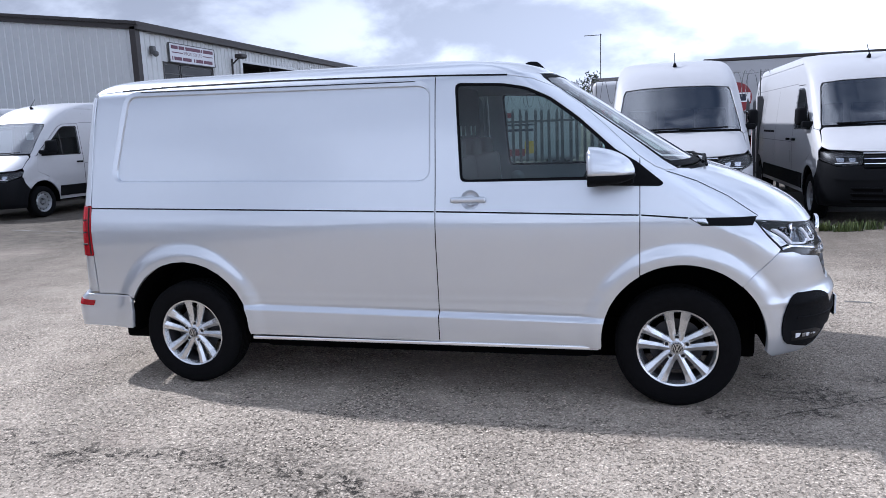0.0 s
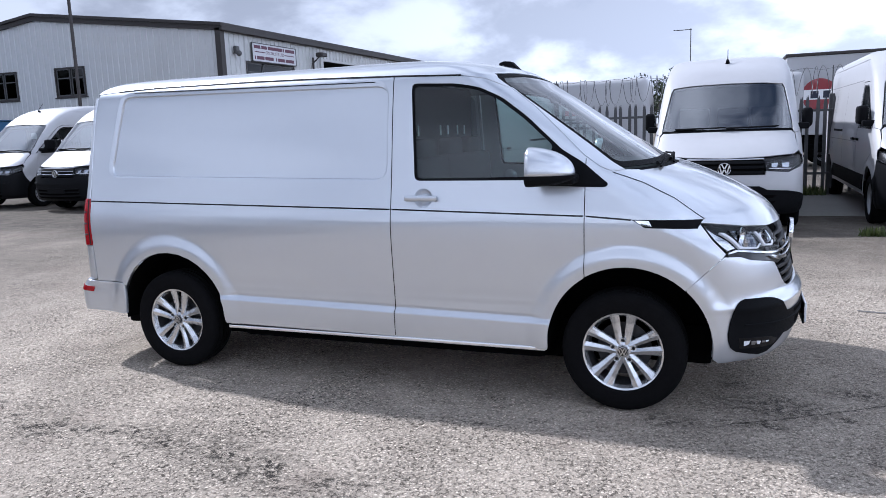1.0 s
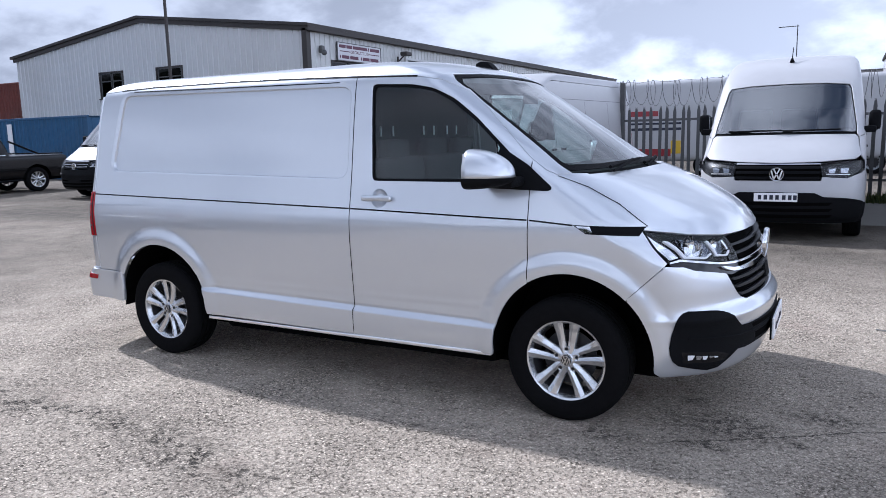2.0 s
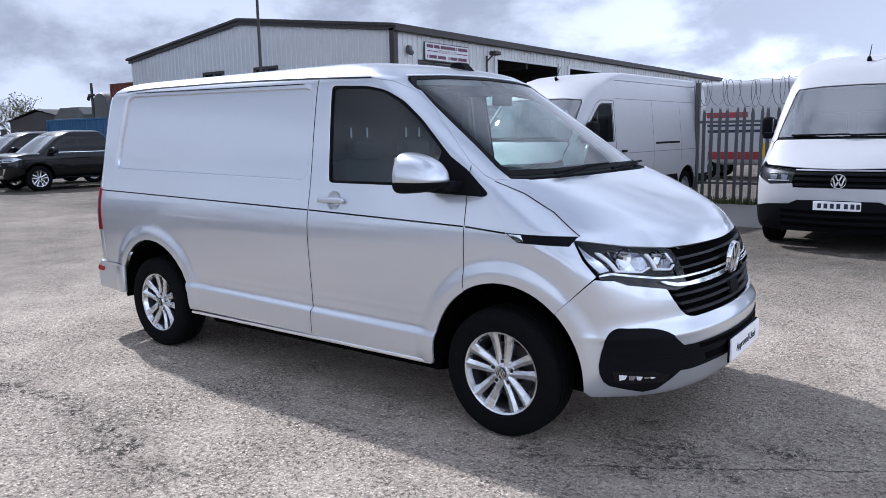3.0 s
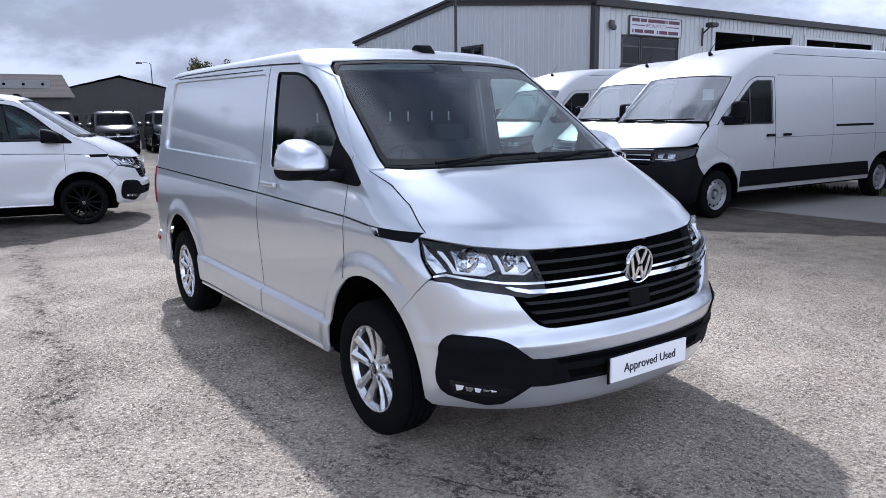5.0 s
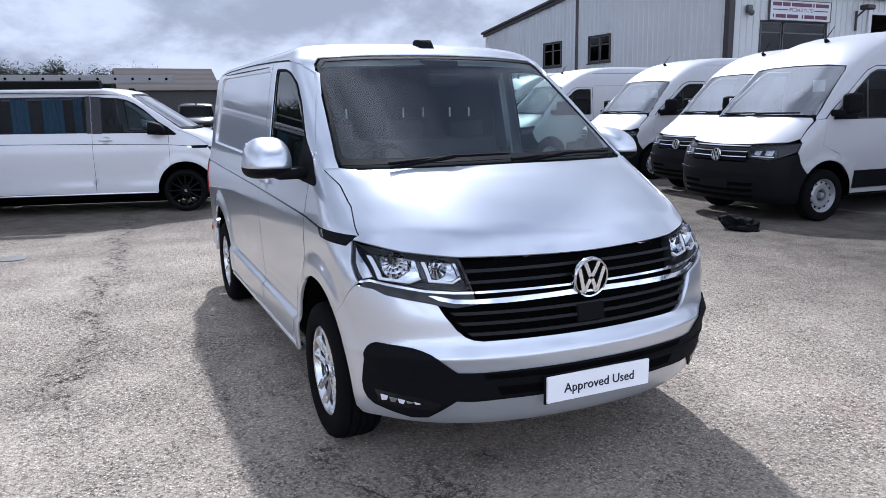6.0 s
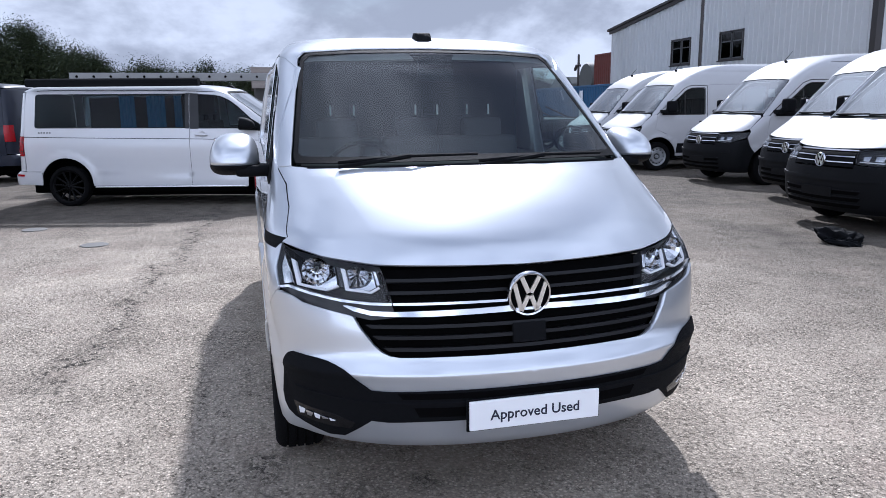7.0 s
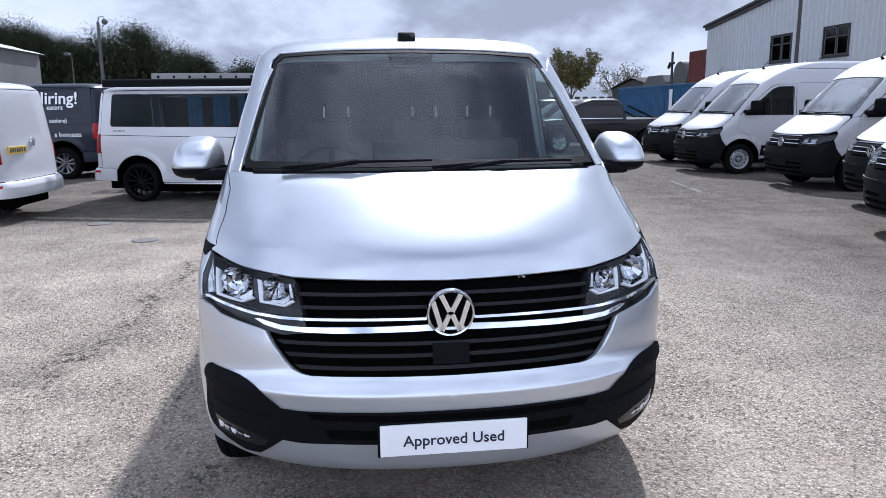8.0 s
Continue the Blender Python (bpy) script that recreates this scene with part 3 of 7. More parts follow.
def emblem(parent, m, r):
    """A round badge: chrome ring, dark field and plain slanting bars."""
    bm = bmesh.new()
    lathe(bm, [(0, 0.0), (r * 0.9, 0.0), (r * 0.93, -0.01)], 36)
    disc = part("badge", bm, INNER, parent, smooth=30)
    disc.matrix_basis = m
    bm = bmesh.new()
    lathe(bm, [(r * 0.86, 0.002), (r * 0.88, 0.008), (r * 0.95, 0.010), (r, 0.004), (r, -0.012)], 40)
    part("badge_ring", bm, CHROME, disc, "chrome ring", smooth=40)
    def bar(a, b, w):
        bm = bmesh.new()
        a, b = Vector(a) * r, Vector(b) * r
        d = (b - a).normalized()
        s = Vector((-d.y, d.x)) * w * r
        prism(bm, [tuple(a + s), tuple(b + s), tuple(b - s), tuple(a - s)], -0.007, 0.001)
        part("badge_bar", bm, BADGE, disc, "chrome bar")
    for q in (-1, 1):
        bar((q * 0.40, 0.78), (q * 0.05, 0.06), 0.10)
        bar((q * 0.72, 0.50), (q * 0.36, -0.72), 0.10)
        bar((q * 0.36, -0.74), (q * 0.06, -0.06), 0.10)
    return disc


def chrome_bar(sh, pts, thing, name="chrome_trim", off=0.006, thick=0.02, material=None, step=0.03, label=""):
    return part(name, skin(sh, pts, (), off, thick, step, "B"), material or CHROME, thing, label)


# ---- the mid-size van ----
def t_bump(x, z):
    """Flared wheel arches and the sill ledge of the mid-size van: an undercut fold, then a shelf that stands out below it."""
    flare = np.zeros_like(x)
    for cx in (-1.505, 1.525):
        k = np.clip((0.562 - np.hypot(x - cx, z - 0.37)) / 0.095, 0, 1)
        flare = np.maximum(flare, k * k * (3 - 2 * k))
    edge = 0.531 - 0.0160 * (x + 1.06)
    k = np.clip((edge - z) / 0.028, 0, 1)
    fold = np.clip((edge + 0.016 - z) / 0.014, 0, 1)
    between = np.clip((1.17 - np.abs(x - 0.01)) / 0.06, 0, 1)
    shelf = 0.024 * k * k * (3 - 2 * k) * (1 - 0.4 * flare)
    return 0.020 * flare + between * (shelf - 0.0055 * fold * (1 - k) * (1 - flare))


def t_lift(x, y, z):
    """Two creases that run from the screen pillars over the bonnet to the inner corners of the lamps."""
    a, c = np.abs(y), 0.66 - 0.27 * (x - 1.70)
    ridge = np.clip(1 - (a - c) / 0.18, 0, 1)
    up, down = np.clip((z - 0.96) / 0.20, 0, 1), np.clip((1.315 - z) / 0.05, 0, 1)
    return 0.010 * ridge * up * up * (3 - 2 * up) * down * np.clip((x - 1.35) / 0.15, 0, 1)


T_ROWS = [
    (0.18, 0.18, 0.860, 2.20, 0.55, 2.2, -2.30, 0.22, 2.8), (0.26, 0.26, 0.900, 2.33, 0.57, 2.2, -2.40, 0.22, 2.8), (0.32, 0.32, 0.920, 2.385, 0.58, 2.2, -2.45, 0.22, 2.8),
    (0.42, 0.42, 0.928, 2.413, 0.58, 2.25, -2.47, 0.22, 2.8), (0.50, 0.50, 0.929, 2.422, 0.57, 2.25, -2.47, 0.22, 2.8), (0.56, 0.56, 0.929, 2.429, 0.55, 2.25, -2.44, 0.22, 2.8),
    (0.594, 0.594, 0.931, 2.4315, 0.53, 2.25, -2.397, 0.22, 2.8), (0.600, 0.600, 0.931, 2.4285, 0.53, 2.25, -2.394, 0.22, 2.8), (0.66, 0.66, 0.935, 2.390, 0.51, 2.25, -2.38, 0.2, 2.8), (0.75, 0.75, 0.940, 2.372, 0.49, 2.25, -2.372, 0.2, 2.8),
    (0.85, 0.85, 0.946, 2.345, 0.48, 2.25, -2.368, 0.2, 2.8), (0.95, 0.95, 0.9495, 2.312, 0.54, 2.25, -2.363, 0.2, 2.8), (1.00, 1.00, 0.949, 2.283, 0.61, 2.25, -2.36, 0.2, 2.8),
    (1.04, 1.04, 0.946, 2.25, 0.64, 2.25, -2.357, 0.2, 2.8), (1.08, 1.08, 0.940, 2.20, 0.64, 2.3, -2.354, 0.2, 2.8), (1.12, 1.12, 0.932, 2.135, 0.63, 2.3, -2.35, 0.2, 2.8),
    (1.18, 1.18, 0.920, 2.02, 0.60, 2.35, -2.345, 0.2, 2.8), (1.24, 1.24, 0.9085, 1.885, 0.55, 2.4, -2.34, 0.2, 2.8), (1.30, 1.30, 0.898, 1.735, 0.47, 2.5, -2.335, 0.2, 2.8),
    (1.33, 1.33, 0.893, 1.675, 0.45, 2.5, -2.332, 0.2, 2.8), (1.45, 1.45, 0.875, 1.485, 0.40, 2.5, -2.322, 0.2, 2.8), (1.60, 1.60, 0.852, 1.255, 0.36, 2.5, -2.308, 0.2, 2.8),
    (1.75, 1.75, 0.826, 1.03, 0.33, 2.5, -2.293, 0.2, 2.8), (1.82, 1.82, 0.812, 0.92, 0.31, 2.5, -2.285, 0.2, 2.8), (1.86, 1.86, 0.800, 0.865, 0.30, 2.5, -2.278, 0.2, 2.8),
    (1.89, 1.885, 0.784, 0.81, 0.30, 2.5, -2.27, 0.21, 2.8), (1.93, 1.915, 0.756, 0.75, 0.31, 2.5, -2.25, 0.23, 2.7), (1.98, 1.940, 0.715, 0.67, 0.34, 2.5, -2.22, 0.26, 2.6),
    (2.05, 1.960, 0.65, 0.56, 0.36, 2.5, -2.17, 0.3, 2.5), (2.17, 1.977, 0.54, 0.40, 0.38, 2.5, -2.07, 0.35, 2.5), (2.35, 1.988, 0.36, 0.2, 0.4, 2.5, -1.9, 0.4, 2.5), (2.6, 1.992, 0.0, 0.0, 0.4, 2.5, -1.6, 0.4, 2.5)]
T = Shell(T_ROWS, t_bump, [0.440 + 0.0055 * q for q in range(22)] + [0.575, 0.588, 0.594, 0.600, 0.615, 0.63], t_lift)
GUTTER = [(-2.11, 1.884), (-1.94, 1.893), (-1.60, 1.903), (-0.82, 1.900), (-0.44, 1.893), (0.16, 1.876), (0.58, 1.858), (0.72, 1.833), (0.86, 1.775), (1.0, 1.668), (1.14, 1.54), (1.29, 1.395), (1.38, 1.33), (1.44, 1.305)]


def lower(pts, d):
    return [(x - d * 0.5 * (x > 0.6), z - d) for x, z in pts]


def mid_van(paint, label, style="alloy", cargo=True, step=0.045, plate=None, trim=None, roof_paint=None, full=True, bars=False, mirror=None):
    """The mid-size van, facing +x, right side at -y. cargo: blind panels behind the doors; otherwise dark side windows."""
    th = hollow("van")
    tagged(th, label, "van")
    Ra, Fa = (-1.505, 0.37), (1.525, 0.37)
    trim = trim or PLASTIC
    roofm = roof_paint or paint
    ws = [(0.0, 1.335), (0.55, 1.332), (0.795, 1.328), (0.80, 1.36), (0.705, 1.83), (0.67, 1.862), (0.40, 1.876), (0.0, 1.882)]
    wsi = [(0.0, 1.352), (0.55, 1.349), (0.758, 1.352), (0.676, 1.815), (0.64, 1.835), (0.40, 1.848), (0.0, 1.854)]
    # roof with the windscreen pillars
    edge = [("s", *p) for p in GUTTER] + FR((0.815, 1.312), (0.81, 1.36), (0.715, 1.835), (0.68, 1.87), (0.40, 1.885), (0.0, 1.891)) + [("c", 6.0, 2.6), ("c", 0.0, 2.6), ("c", 0.0, T.vz(1.885)), ("c", 0.55, T.vz(1.88))]
    part("roof", skin(T, edge, (), 0, 0.012, step, "B"), roofm, th)
    for s in "RL":
        gut = GUTTER[1:7]
        part("roof_seam", skin(T, [("s", x, z + 0.003) for x, z in gut] + [("s", x - 0.003 * (x > 0.6), z - 0.0065) for x, z in gut[::-1]], (), 0.0012, 0.001, 0.05, s), PLASTIC, th)
        run = GUTTER[6:14]
        part("pillar_joint", skin(T, [("s", x + 0.004, z + 0.004) for x, z in run] + [("s", x - 0.005, z - 0.006) for x, z in run[::-1]], (), -0.006, 0.0, 0.02, s, False), paint, th)
        shut = [(1.440, 1.2985), (1.598, 1.2385), (1.753, 1.159), (1.901, 1.054)]
        part("bonnet_seam", skin(T, S(*[(x, z + 0.0016) for x, z in shut], *[(x, z - 0.0014) for x, z in shut[::-1]]), (), 0.0016, 0.0005, 0.02, s), PLASTIC, th)
    bonnet = S((1.446, 1.2965), (1.6, 1.24), (1.755, 1.16), (1.905, 1.054)) + FR((0.885, 1.036), (0.74, 1.005), (0.555, 0.985), (0.0, 0.974), (0.0, 1.306), (0.5, 1.303), (0.805, 1.298))
    for s in "RL":
        part("wing_corner", skin(T, S((1.39, 1.318), (1.50, 1.275)) + FR((0.75, 1.275), (0.75, 1.308)), (), -0.004, 0.0, 0.03, s, False), paint, th)
    folds = []
    for z in np.linspace(1.015, 1.285, 25):
        us = np.linspace(T.SIDE, T.FRONT, 400)
        q = T.at(us, np.full(400, T.vz(z)))
        folds.append((float(np.interp(0, 0.66 - 0.27 * (q[:, 0] - 1.70) + q[:, 1], us)), T.vz(z)))
    part("bonnet", skin(T, bonnet, (), 0.001, 0.014, step, "B", crease=folds if full else ()), paint, th)
    part("windscreen", skin(T, FR(*ws), (), -0.010, 0.0, step, "B", False), GLASS if full and cargo else GLASS2 if full else DARKGLASS, th, "clear laminated windscreen")
    band = FR((0.0, 1.335), (0.55, 1.332), (0.795, 1.328), (0.80, 1.36), (0.705, 1.83), (0.67, 1.862), (0.40, 1.876), (0.0, 1.882), (0.0, 1.868), (0.40, 1.862), (0.655, 1.847), (0.689, 1.815), (0.779, 1.37), (0.765, 1.356), (0.55, 1.355), (0.0, 1.36))
    part("windscreen_seal", skin(T, band, (), -0.007, 0.004, 0.03, "B"), PLASTIC, th)
    part("windscreen_frit", skin(T, FR((0.0, 1.80), (0.085, 1.80), (0.125, 1.862), (0.0, 1.864)), (), -0.013, 0.0, 0.04, "B", False), INNER, th)
    cowl = FR((0.0, 1.308), (0.5, 1.305), (0.80, 1.298), (0.81, 1.325), (0.55, 1.330), (0.0, 1.333))
    part("scuttle", skin(T, cowl, (), -0.022, 0.0, 0.03, "B", False), PLASTIC, th)
    for s in "RL":
        k = -1 if s == "R" else 1
        # side behind the doors
        quarter = S((-2.165, 0.585), (-2.16, 0.84), (-2.155, 1.165), (-2.152, 1.33), (-2.135, 1.656), (-2.106, 1.878), (-1.94, 1.887), (-1.60, 1.897), (-0.82, 1.894), (-0.44, 1.887), (0.1595, 1.870), (0.1595, 0.336), (-1.06, 0.345)) + S(*arch(*Ra, 0.435, 0, 154)) + S((-1.93, 0.585))
        if cargo:
            # pressed panel: a shallow roll inwards, then a short steep step
            rec = rounded([(-1.905, 1.886), (0.134, 1.852), (0.134, 1.268), (-2.015, 1.312)], 0.095, 8)
            mid = shrunk(rec, 0.008, 0.020)
            rin = shrunk(mid, 0.005, 0.0)
            part("side_panel", skin(T, quarter, [S(*rec)], 0, 0.014, step, s), paint, th)
            part("recessed_panel", skin(T, S(*rin), (), -0.019, 0.0, step, s, False), paint, th)
            part("recess_border", slope(T, rec, mid, 0.0, -0.005, k), paint, th)
            # dark strip paints the shade under the recess's top edge
            top = [(x, 1.886 - (x + 1.905) * 0.01667) for x in (-1.80, -1.2, -0.6, 0.04)]
            part("panel_joint", skin(T, S(*[(x, z - 0.0030) for x, z in top], *[(x, z - 0.0085) for x, z in top[::-1]]), (), -0.0008, 0.0, 0.03, s, False), PLASTIC, th)
            part("recess_border", slope(T, mid, rin, -0.005, -0.019, k), paint, th)
        else:
            wo = rounded([(-1.96, 1.84), (0.15, 1.835), (0.15, 1.275), (-1.99, 1.29)], 0.05)
            part("side_panel", skin(T, quarter, [S(*wo)], 0, 0.014, step, s), paint, th)
            if full:
                part("pillar_cover", skin(T, S((0.10, 1.268), (0.157, 1.268), (0.157, 1.840), (0.10, 1.842)), (), 0.0015, 0.003, 0.05, s), GLOSSBLACK, th)
                part("pillar_cover", skin(T, S((0.168, 1.262), (0.315, 1.262), (0.315, 1.832), (0.168, 1.838)), (), 0.0015, 0.003, 0.05, s), GLOSSBLACK, th)
            part("side_glass", skin(T, S(*wo), (), -0.006, 0.0, 0.08, s, False), DARKGLASS if full else PRIVACY, th, "dark tinted side window")
        # door
        win = [(0.277, 1.827), (0.555, 1.812), (0.693, 1.785), (0.824, 1.724), (0.972, 1.613), (1.128, 1.468), (1.272, 1.335), (1.288, 1.262), (0.308, 1.266)]
        gl = [(0.292, 1.812), (0.55, 1.797), (0.685, 1.770), (0.81, 1.712), (0.96, 1.600), (1.125, 1.445), (1.06, 1.283), (0.322, 1.280)]
        door = S((0.165, 0.335), (0.165, 1.8705), (0.578, 1.853), (0.7175, 1.828), (0.8575, 1.770), (0.9975, 1.663), (1.1375, 1.535), (1.2875, 1.390), (1.298, 1.381), (1.298, 0.742)) + S(*arch(*Fa, 0.432, 122, 184)) + S((1.09, 0.322))
        disc = lambda r: [(0.368 + r * math.cos(q * math.pi / 14), 1.166 + r * math.sin(q * math.pi / 14)) for q in range(28)]
        d = part("door", skin(T, door, [S(*rounded(win, 0.035, 3)), S(*disc(0.056))], 0, 0.016, step, s), paint, th)
        part("window_surround", skin(T, S(*rounded(win, 0.035, 3)), [S(*rounded(gl, 0.03, 3))], -0.004, 0.006, 0.04, s), PLASTIC, d)
        part("window_pane", skin(T, S(*rounded(gl, 0.03, 3)), (), -0.012, 0.0, 0.08, s, False), (TINT if cargo else DARKGLASS) if full else PRIVACY, d, "tinted door glass")
        sail = rounded([(1.125, 1.455), (1.285, 1.355), (1.425, 1.238), (1.405, 1.222), (1.04, 1.234), (1.062, 1.275)], 0.02)
        part("mirror_mount", skin(T, S(*sail), (), 0.004, 0.012, 0.03, s), PLASTIC, th)
        # handle in its dish
        for ra, rb, oa, ob in ((0.0562, 0.052, 0.0, -0.0035), (0.052, 0.042, -0.0035, -0.0110), (0.042, 0.028, -0.0110, -0.0155)):
            part("handle_dish", slope(T, disc(ra), disc(rb), oa, ob, k), paint, d)
        part("handle_dish", skin(T, S(*disc(0.0285)), (), -0.0155, 0.0, 0.02, s, False), paint, d)
        bm = bmesh.new()
        box(bm, (0.256, 0.930, 1.1515), (0.462, 0.956, 1.1835), 0.0145, 5)
        hd = part("handle", bm, paint, d, smooth=40)
        if s == "R":
            hd.data.transform(Matrix.Diagonal((1, -1, 1, 1)))
        # front wing
        wing = S((1.303, 0.748), (1.303, 1.376), (1.377, 1.325), (1.440, 1.298), (1.598, 1.2365), (1.752, 1.1575), (1.899, 1.0535), (1.876, 1.038), (1.942, 0.952), (2.010, 0.880), (2.001, 0.868), (1.832, 0.702)) + S(*arch(*Fa, 0.435, 47, 120))
        part("front_wing", skin(T, wing, (), 0, 0.014, step, s), paint, th)
        for pts in (((0.1600, 0.345), (0.1645, 0.345), (0.1645, 1.864), (0.1600, 1.864)), ((1.2985, 0.76), (1.3025, 0.76), (1.3025, 1.365), (1.2985, 1.368))):
            part("door_seal", skin(T, S(*pts), (), 0.0010, 0.0, 0.02, s, False), INNER, th)
        # the waist groove's shade painted as dark strips, and the badge on the wing
        for a, b in (((-2.155, 1.150), (0.155, 1.103)), ((0.169, 1.1028), (1.294, 1.072)), ((1.308, 1.0718), (1.545, 1.054))):
            part("waist_moulding", skin(T, S((a[0], a[1] - 0.005), (b[0], b[1] - 0.005), (b[0], b[1] + 0.004), (a[0], a[1] + 0.004)), (), 0.0012, 0.002, 0.03, s), GLOSSBLACK, th)
        if full:
            bd = part("side_badge", skin(T, S((1.545, 1.056), (1.898, 1.052), (1.872, 1.008), (1.615, 1.012)), (), 0.0012, 0.002, 0.03, s), PLASTIC, th)
            part("badge_plate", skin(T, S((1.562, 1.051), (1.634, 1.050), (1.650, 1.019), (1.606, 1.019)), (), 0.0030, 0.0015, 0.03, s), CHROME, bd, "chrome badge")
        # lamps
        lamp = FR((0.543, 0.977), (0.513, 0.854), (0.586, 0.855), (0.691, 0.864), (0.797, 0.883), (0.87, 0.897)) + S((2.020, 0.886), (1.953, 0.955), (1.890, 1.030)) + FR((0.865, 1.020), (0.761, 1.004), (0.649, 0.988))
        hl = part("headlight", skin(T, lamp, (), -0.075, 0.0, 0.04, s, False), LAMPBLACK, th)
        part("lamp_side", slope_loop(T, lamp, -0.001, -0.075, k), LAMPGREY, hl)
        part("lens", skin(T, lamp, (), 0.0, 0.0, 0.04, s, False), LENS, hl, "clear headlight lens")
        if full:
            for pts in (FR((0.822, 0.996), (0.706, 0.981), (0.706, 0.916), (0.748, 0.899), (0.836, 0.908)), FR((0.664, 0.973), (0.574, 0.966), (0.566, 0.910), (0.590, 0.897), (0.664, 0.901))):
                part("chamber", skin(T, pts, (), -0.068, 0.0, 0.03, s, False), DISH, hl, "bright lamp chamber")
                part("chamber_wall", slope_loop(T, pts, -0.016, -0.070, k), DISH, hl)
            for x, y, z, r in ((2.075, 0.768, 0.950, 0.054), (2.165, 0.620, 0.937, 0.042)):
                bm = bmesh.new()
                m = pose(x, y * k, z, 0, 0, 90 + 14 * k) @ pose(0, 0, 0, 5, 0, 0)
                lathe(bm, [(0.006, -0.030), (r * 0.45, -0.022), (r * 0.8, -0.006), (r, 0.010)], 14, m)
                ds = part("lamp_dish", bm, DISH, hl, "faceted bright dish")
                bm = bmesh.new()
                lathe(bm, [(0.0, 0.004), (0.006, 0.002), (0.008, -0.008), (0.008, -0.030)], 12, m)
                part("bulb", bm, LAMPGREY, ds, smooth=40)
            for pts in (FR((0.862, 0.990), (0.848, 0.987), (0.838, 0.911), (0.748, 0.898), (0.704, 0.915), (0.701, 0.909), (0.747, 0.891), (0.850, 0.902)),
                        FR((0.686, 0.974), (0.672, 0.972), (0.664, 0.904), (0.589, 0.894), (0.556, 0.911), (0.551, 0.906), (0.586, 0.887), (0.676, 0.897))):
                part("running_light", skin(T, pts, (), -0.012, 0.016, 0.02, s), GUIDE, hl, "white light guide")
            part("lamp_divider", skin(T, FR((0.703, 0.980), (0.692, 0.977), (0.682, 0.906), (0.698, 0.911)), (), -0.018, 0.03, 0.02, s), LAMPGREY, hl)
            part("lamp_divider", skin(T, FR((0.570, 0.967), (0.562, 0.966), (0.552, 0.920), (0.562, 0.918)), (), -0.014, 0.03, 0.02, s), DISH, hl)
            part("side_reflector", skin(T, S((1.905, 1.018), (1.968, 0.945), (2.024, 0.897)) + FR((0.868, 0.908), (0.884, 0.985)), (), -0.014, 0.02, 0.03, s), DISH, hl)
        line = [(0.512, 0.847), (0.586, 0.849), (0.691, 0.858), (0.797, 0.877), (0.872, 0.892)]
        part("lamp_trim", skin(T, FR(*[(y, z + 0.005) for y, z in line]) + S((2.022, 0.886), (2.022, 0.878)) + FR(*[(y, z - 0.0045) for y, z in line[::-1]]), (), 0.003, 0.01, 0.03, s), CHROME, th)
        part("lamp_underside", skin(T, FR(*[(y, z - 0.005) for y, z in line]) + S((2.022, 0.877), (2.028, 0.868)) + FR((0.871, 0.861), (0.832, 0.840), (0.753, 0.824), (0.672, 0.808), (0.655, 0.802), (0.59, 0.79), (0.50, 0.80)), (), -0.010, 0.0, 0.03, s, False), GLOSSBLACK, th)
        tail = S((-2.168, 0.842), (-2.160, 1.162)) + [("c", 0.62, T.vz(1.16)), ("c", 0.62, T.vz(0.842))]
        tl = part("tail_lamp", skin(T, tail, (), 0.006, 0.02, 0.04, s), RED, th, "red rear lamp cluster")
        if full:
            for z0 in (0.912, 0.990, 1.068):
                part("lamp_band", skin(T, S((-2.190, z0), (-2.186, z0 + 0.010)) + [("c", 0.7, T.vz(z0 + 0.010)), ("c", 0.7, T.vz(z0))], (), 0.008, 0.003, 0.03, s), LAMPBLACK, tl)
            part("lamp_edge", skin(T, S((-2.180, 0.85), (-2.172, 0.85), (-2.166, 1.155), (-2.174, 1.155)), (), 0.0085, 0.003, 0.03, s), LAMPBLACK, tl)
            part("reflector", skin(T, S((-2.33, 0.545), (-2.20, 0.538), (-2.215, 0.505), (-2.33, 0.508)), (), 0.012, 0.01, 0.03, s), RED, th)
        # fog lamp in the black corner
        fl = part("fog_lamp", skin(T, FR((0.868, 0.435), (0.735, 0.422), (0.655, 0.395), (0.670, 0.368), (0.735, 0.366), (0.855, 0.378)), (), 0.0085, 0.004, 0.03, s), GLOSSBLACK, th)
        for q in (0, 1, 2, 3, 4):
            y0 = 0.850 - 0.026 * q
            part("fog_reflector", skin(T, FR((y0, 0.418 - 0.004 * q), (y0 - 0.022 - 0.003 * (q % 2), 0.416 - 0.005 * q), (y0 - 0.019, 0.397 - 0.004 * (q % 3)), (y0 - 0.005, 0.392 + 0.003 * (q % 2))), (), 0.0115 + 0.002 * (q % 2), 0.002, 0.02, s), DISH if q % 2 else GUIDE, fl)
        # door mirror
        bm = bmesh.new()
        pod(bm, (1.040, 1.064, 1.302), (0.235, 0.120, 0.146), k, 1, shoulder=0.022)
        mr = part("door_mirror", bm, mirror or paint, th, smooth=180)
        bm = bmesh.new()
        pod(bm, (1.036, 1.062, 1.3025), (0.243, 0.122, 0.062), 1, -1)
        box(bm, (1.10, 0.890, 1.246), (1.27, 1.06, 1.300), 0.022, 2)
        base = part("mirror_base", bm, PLASTIC, mr, "black plastic mirror foot", smooth=60)
        bm = bmesh.new()
        box(bm, (1.033, 0.972, 1.285), (1.0395, 1.158, 1.425), 0.003, 1)
        mg = part("mirror_glass", bm, CHROME, mr)
        if s == "R":
            base.data.transform(Matrix.Diagonal((1, -1, 1, 1)))
            mg.data.transform(Matrix.Diagonal((1, -1, 1, 1)))
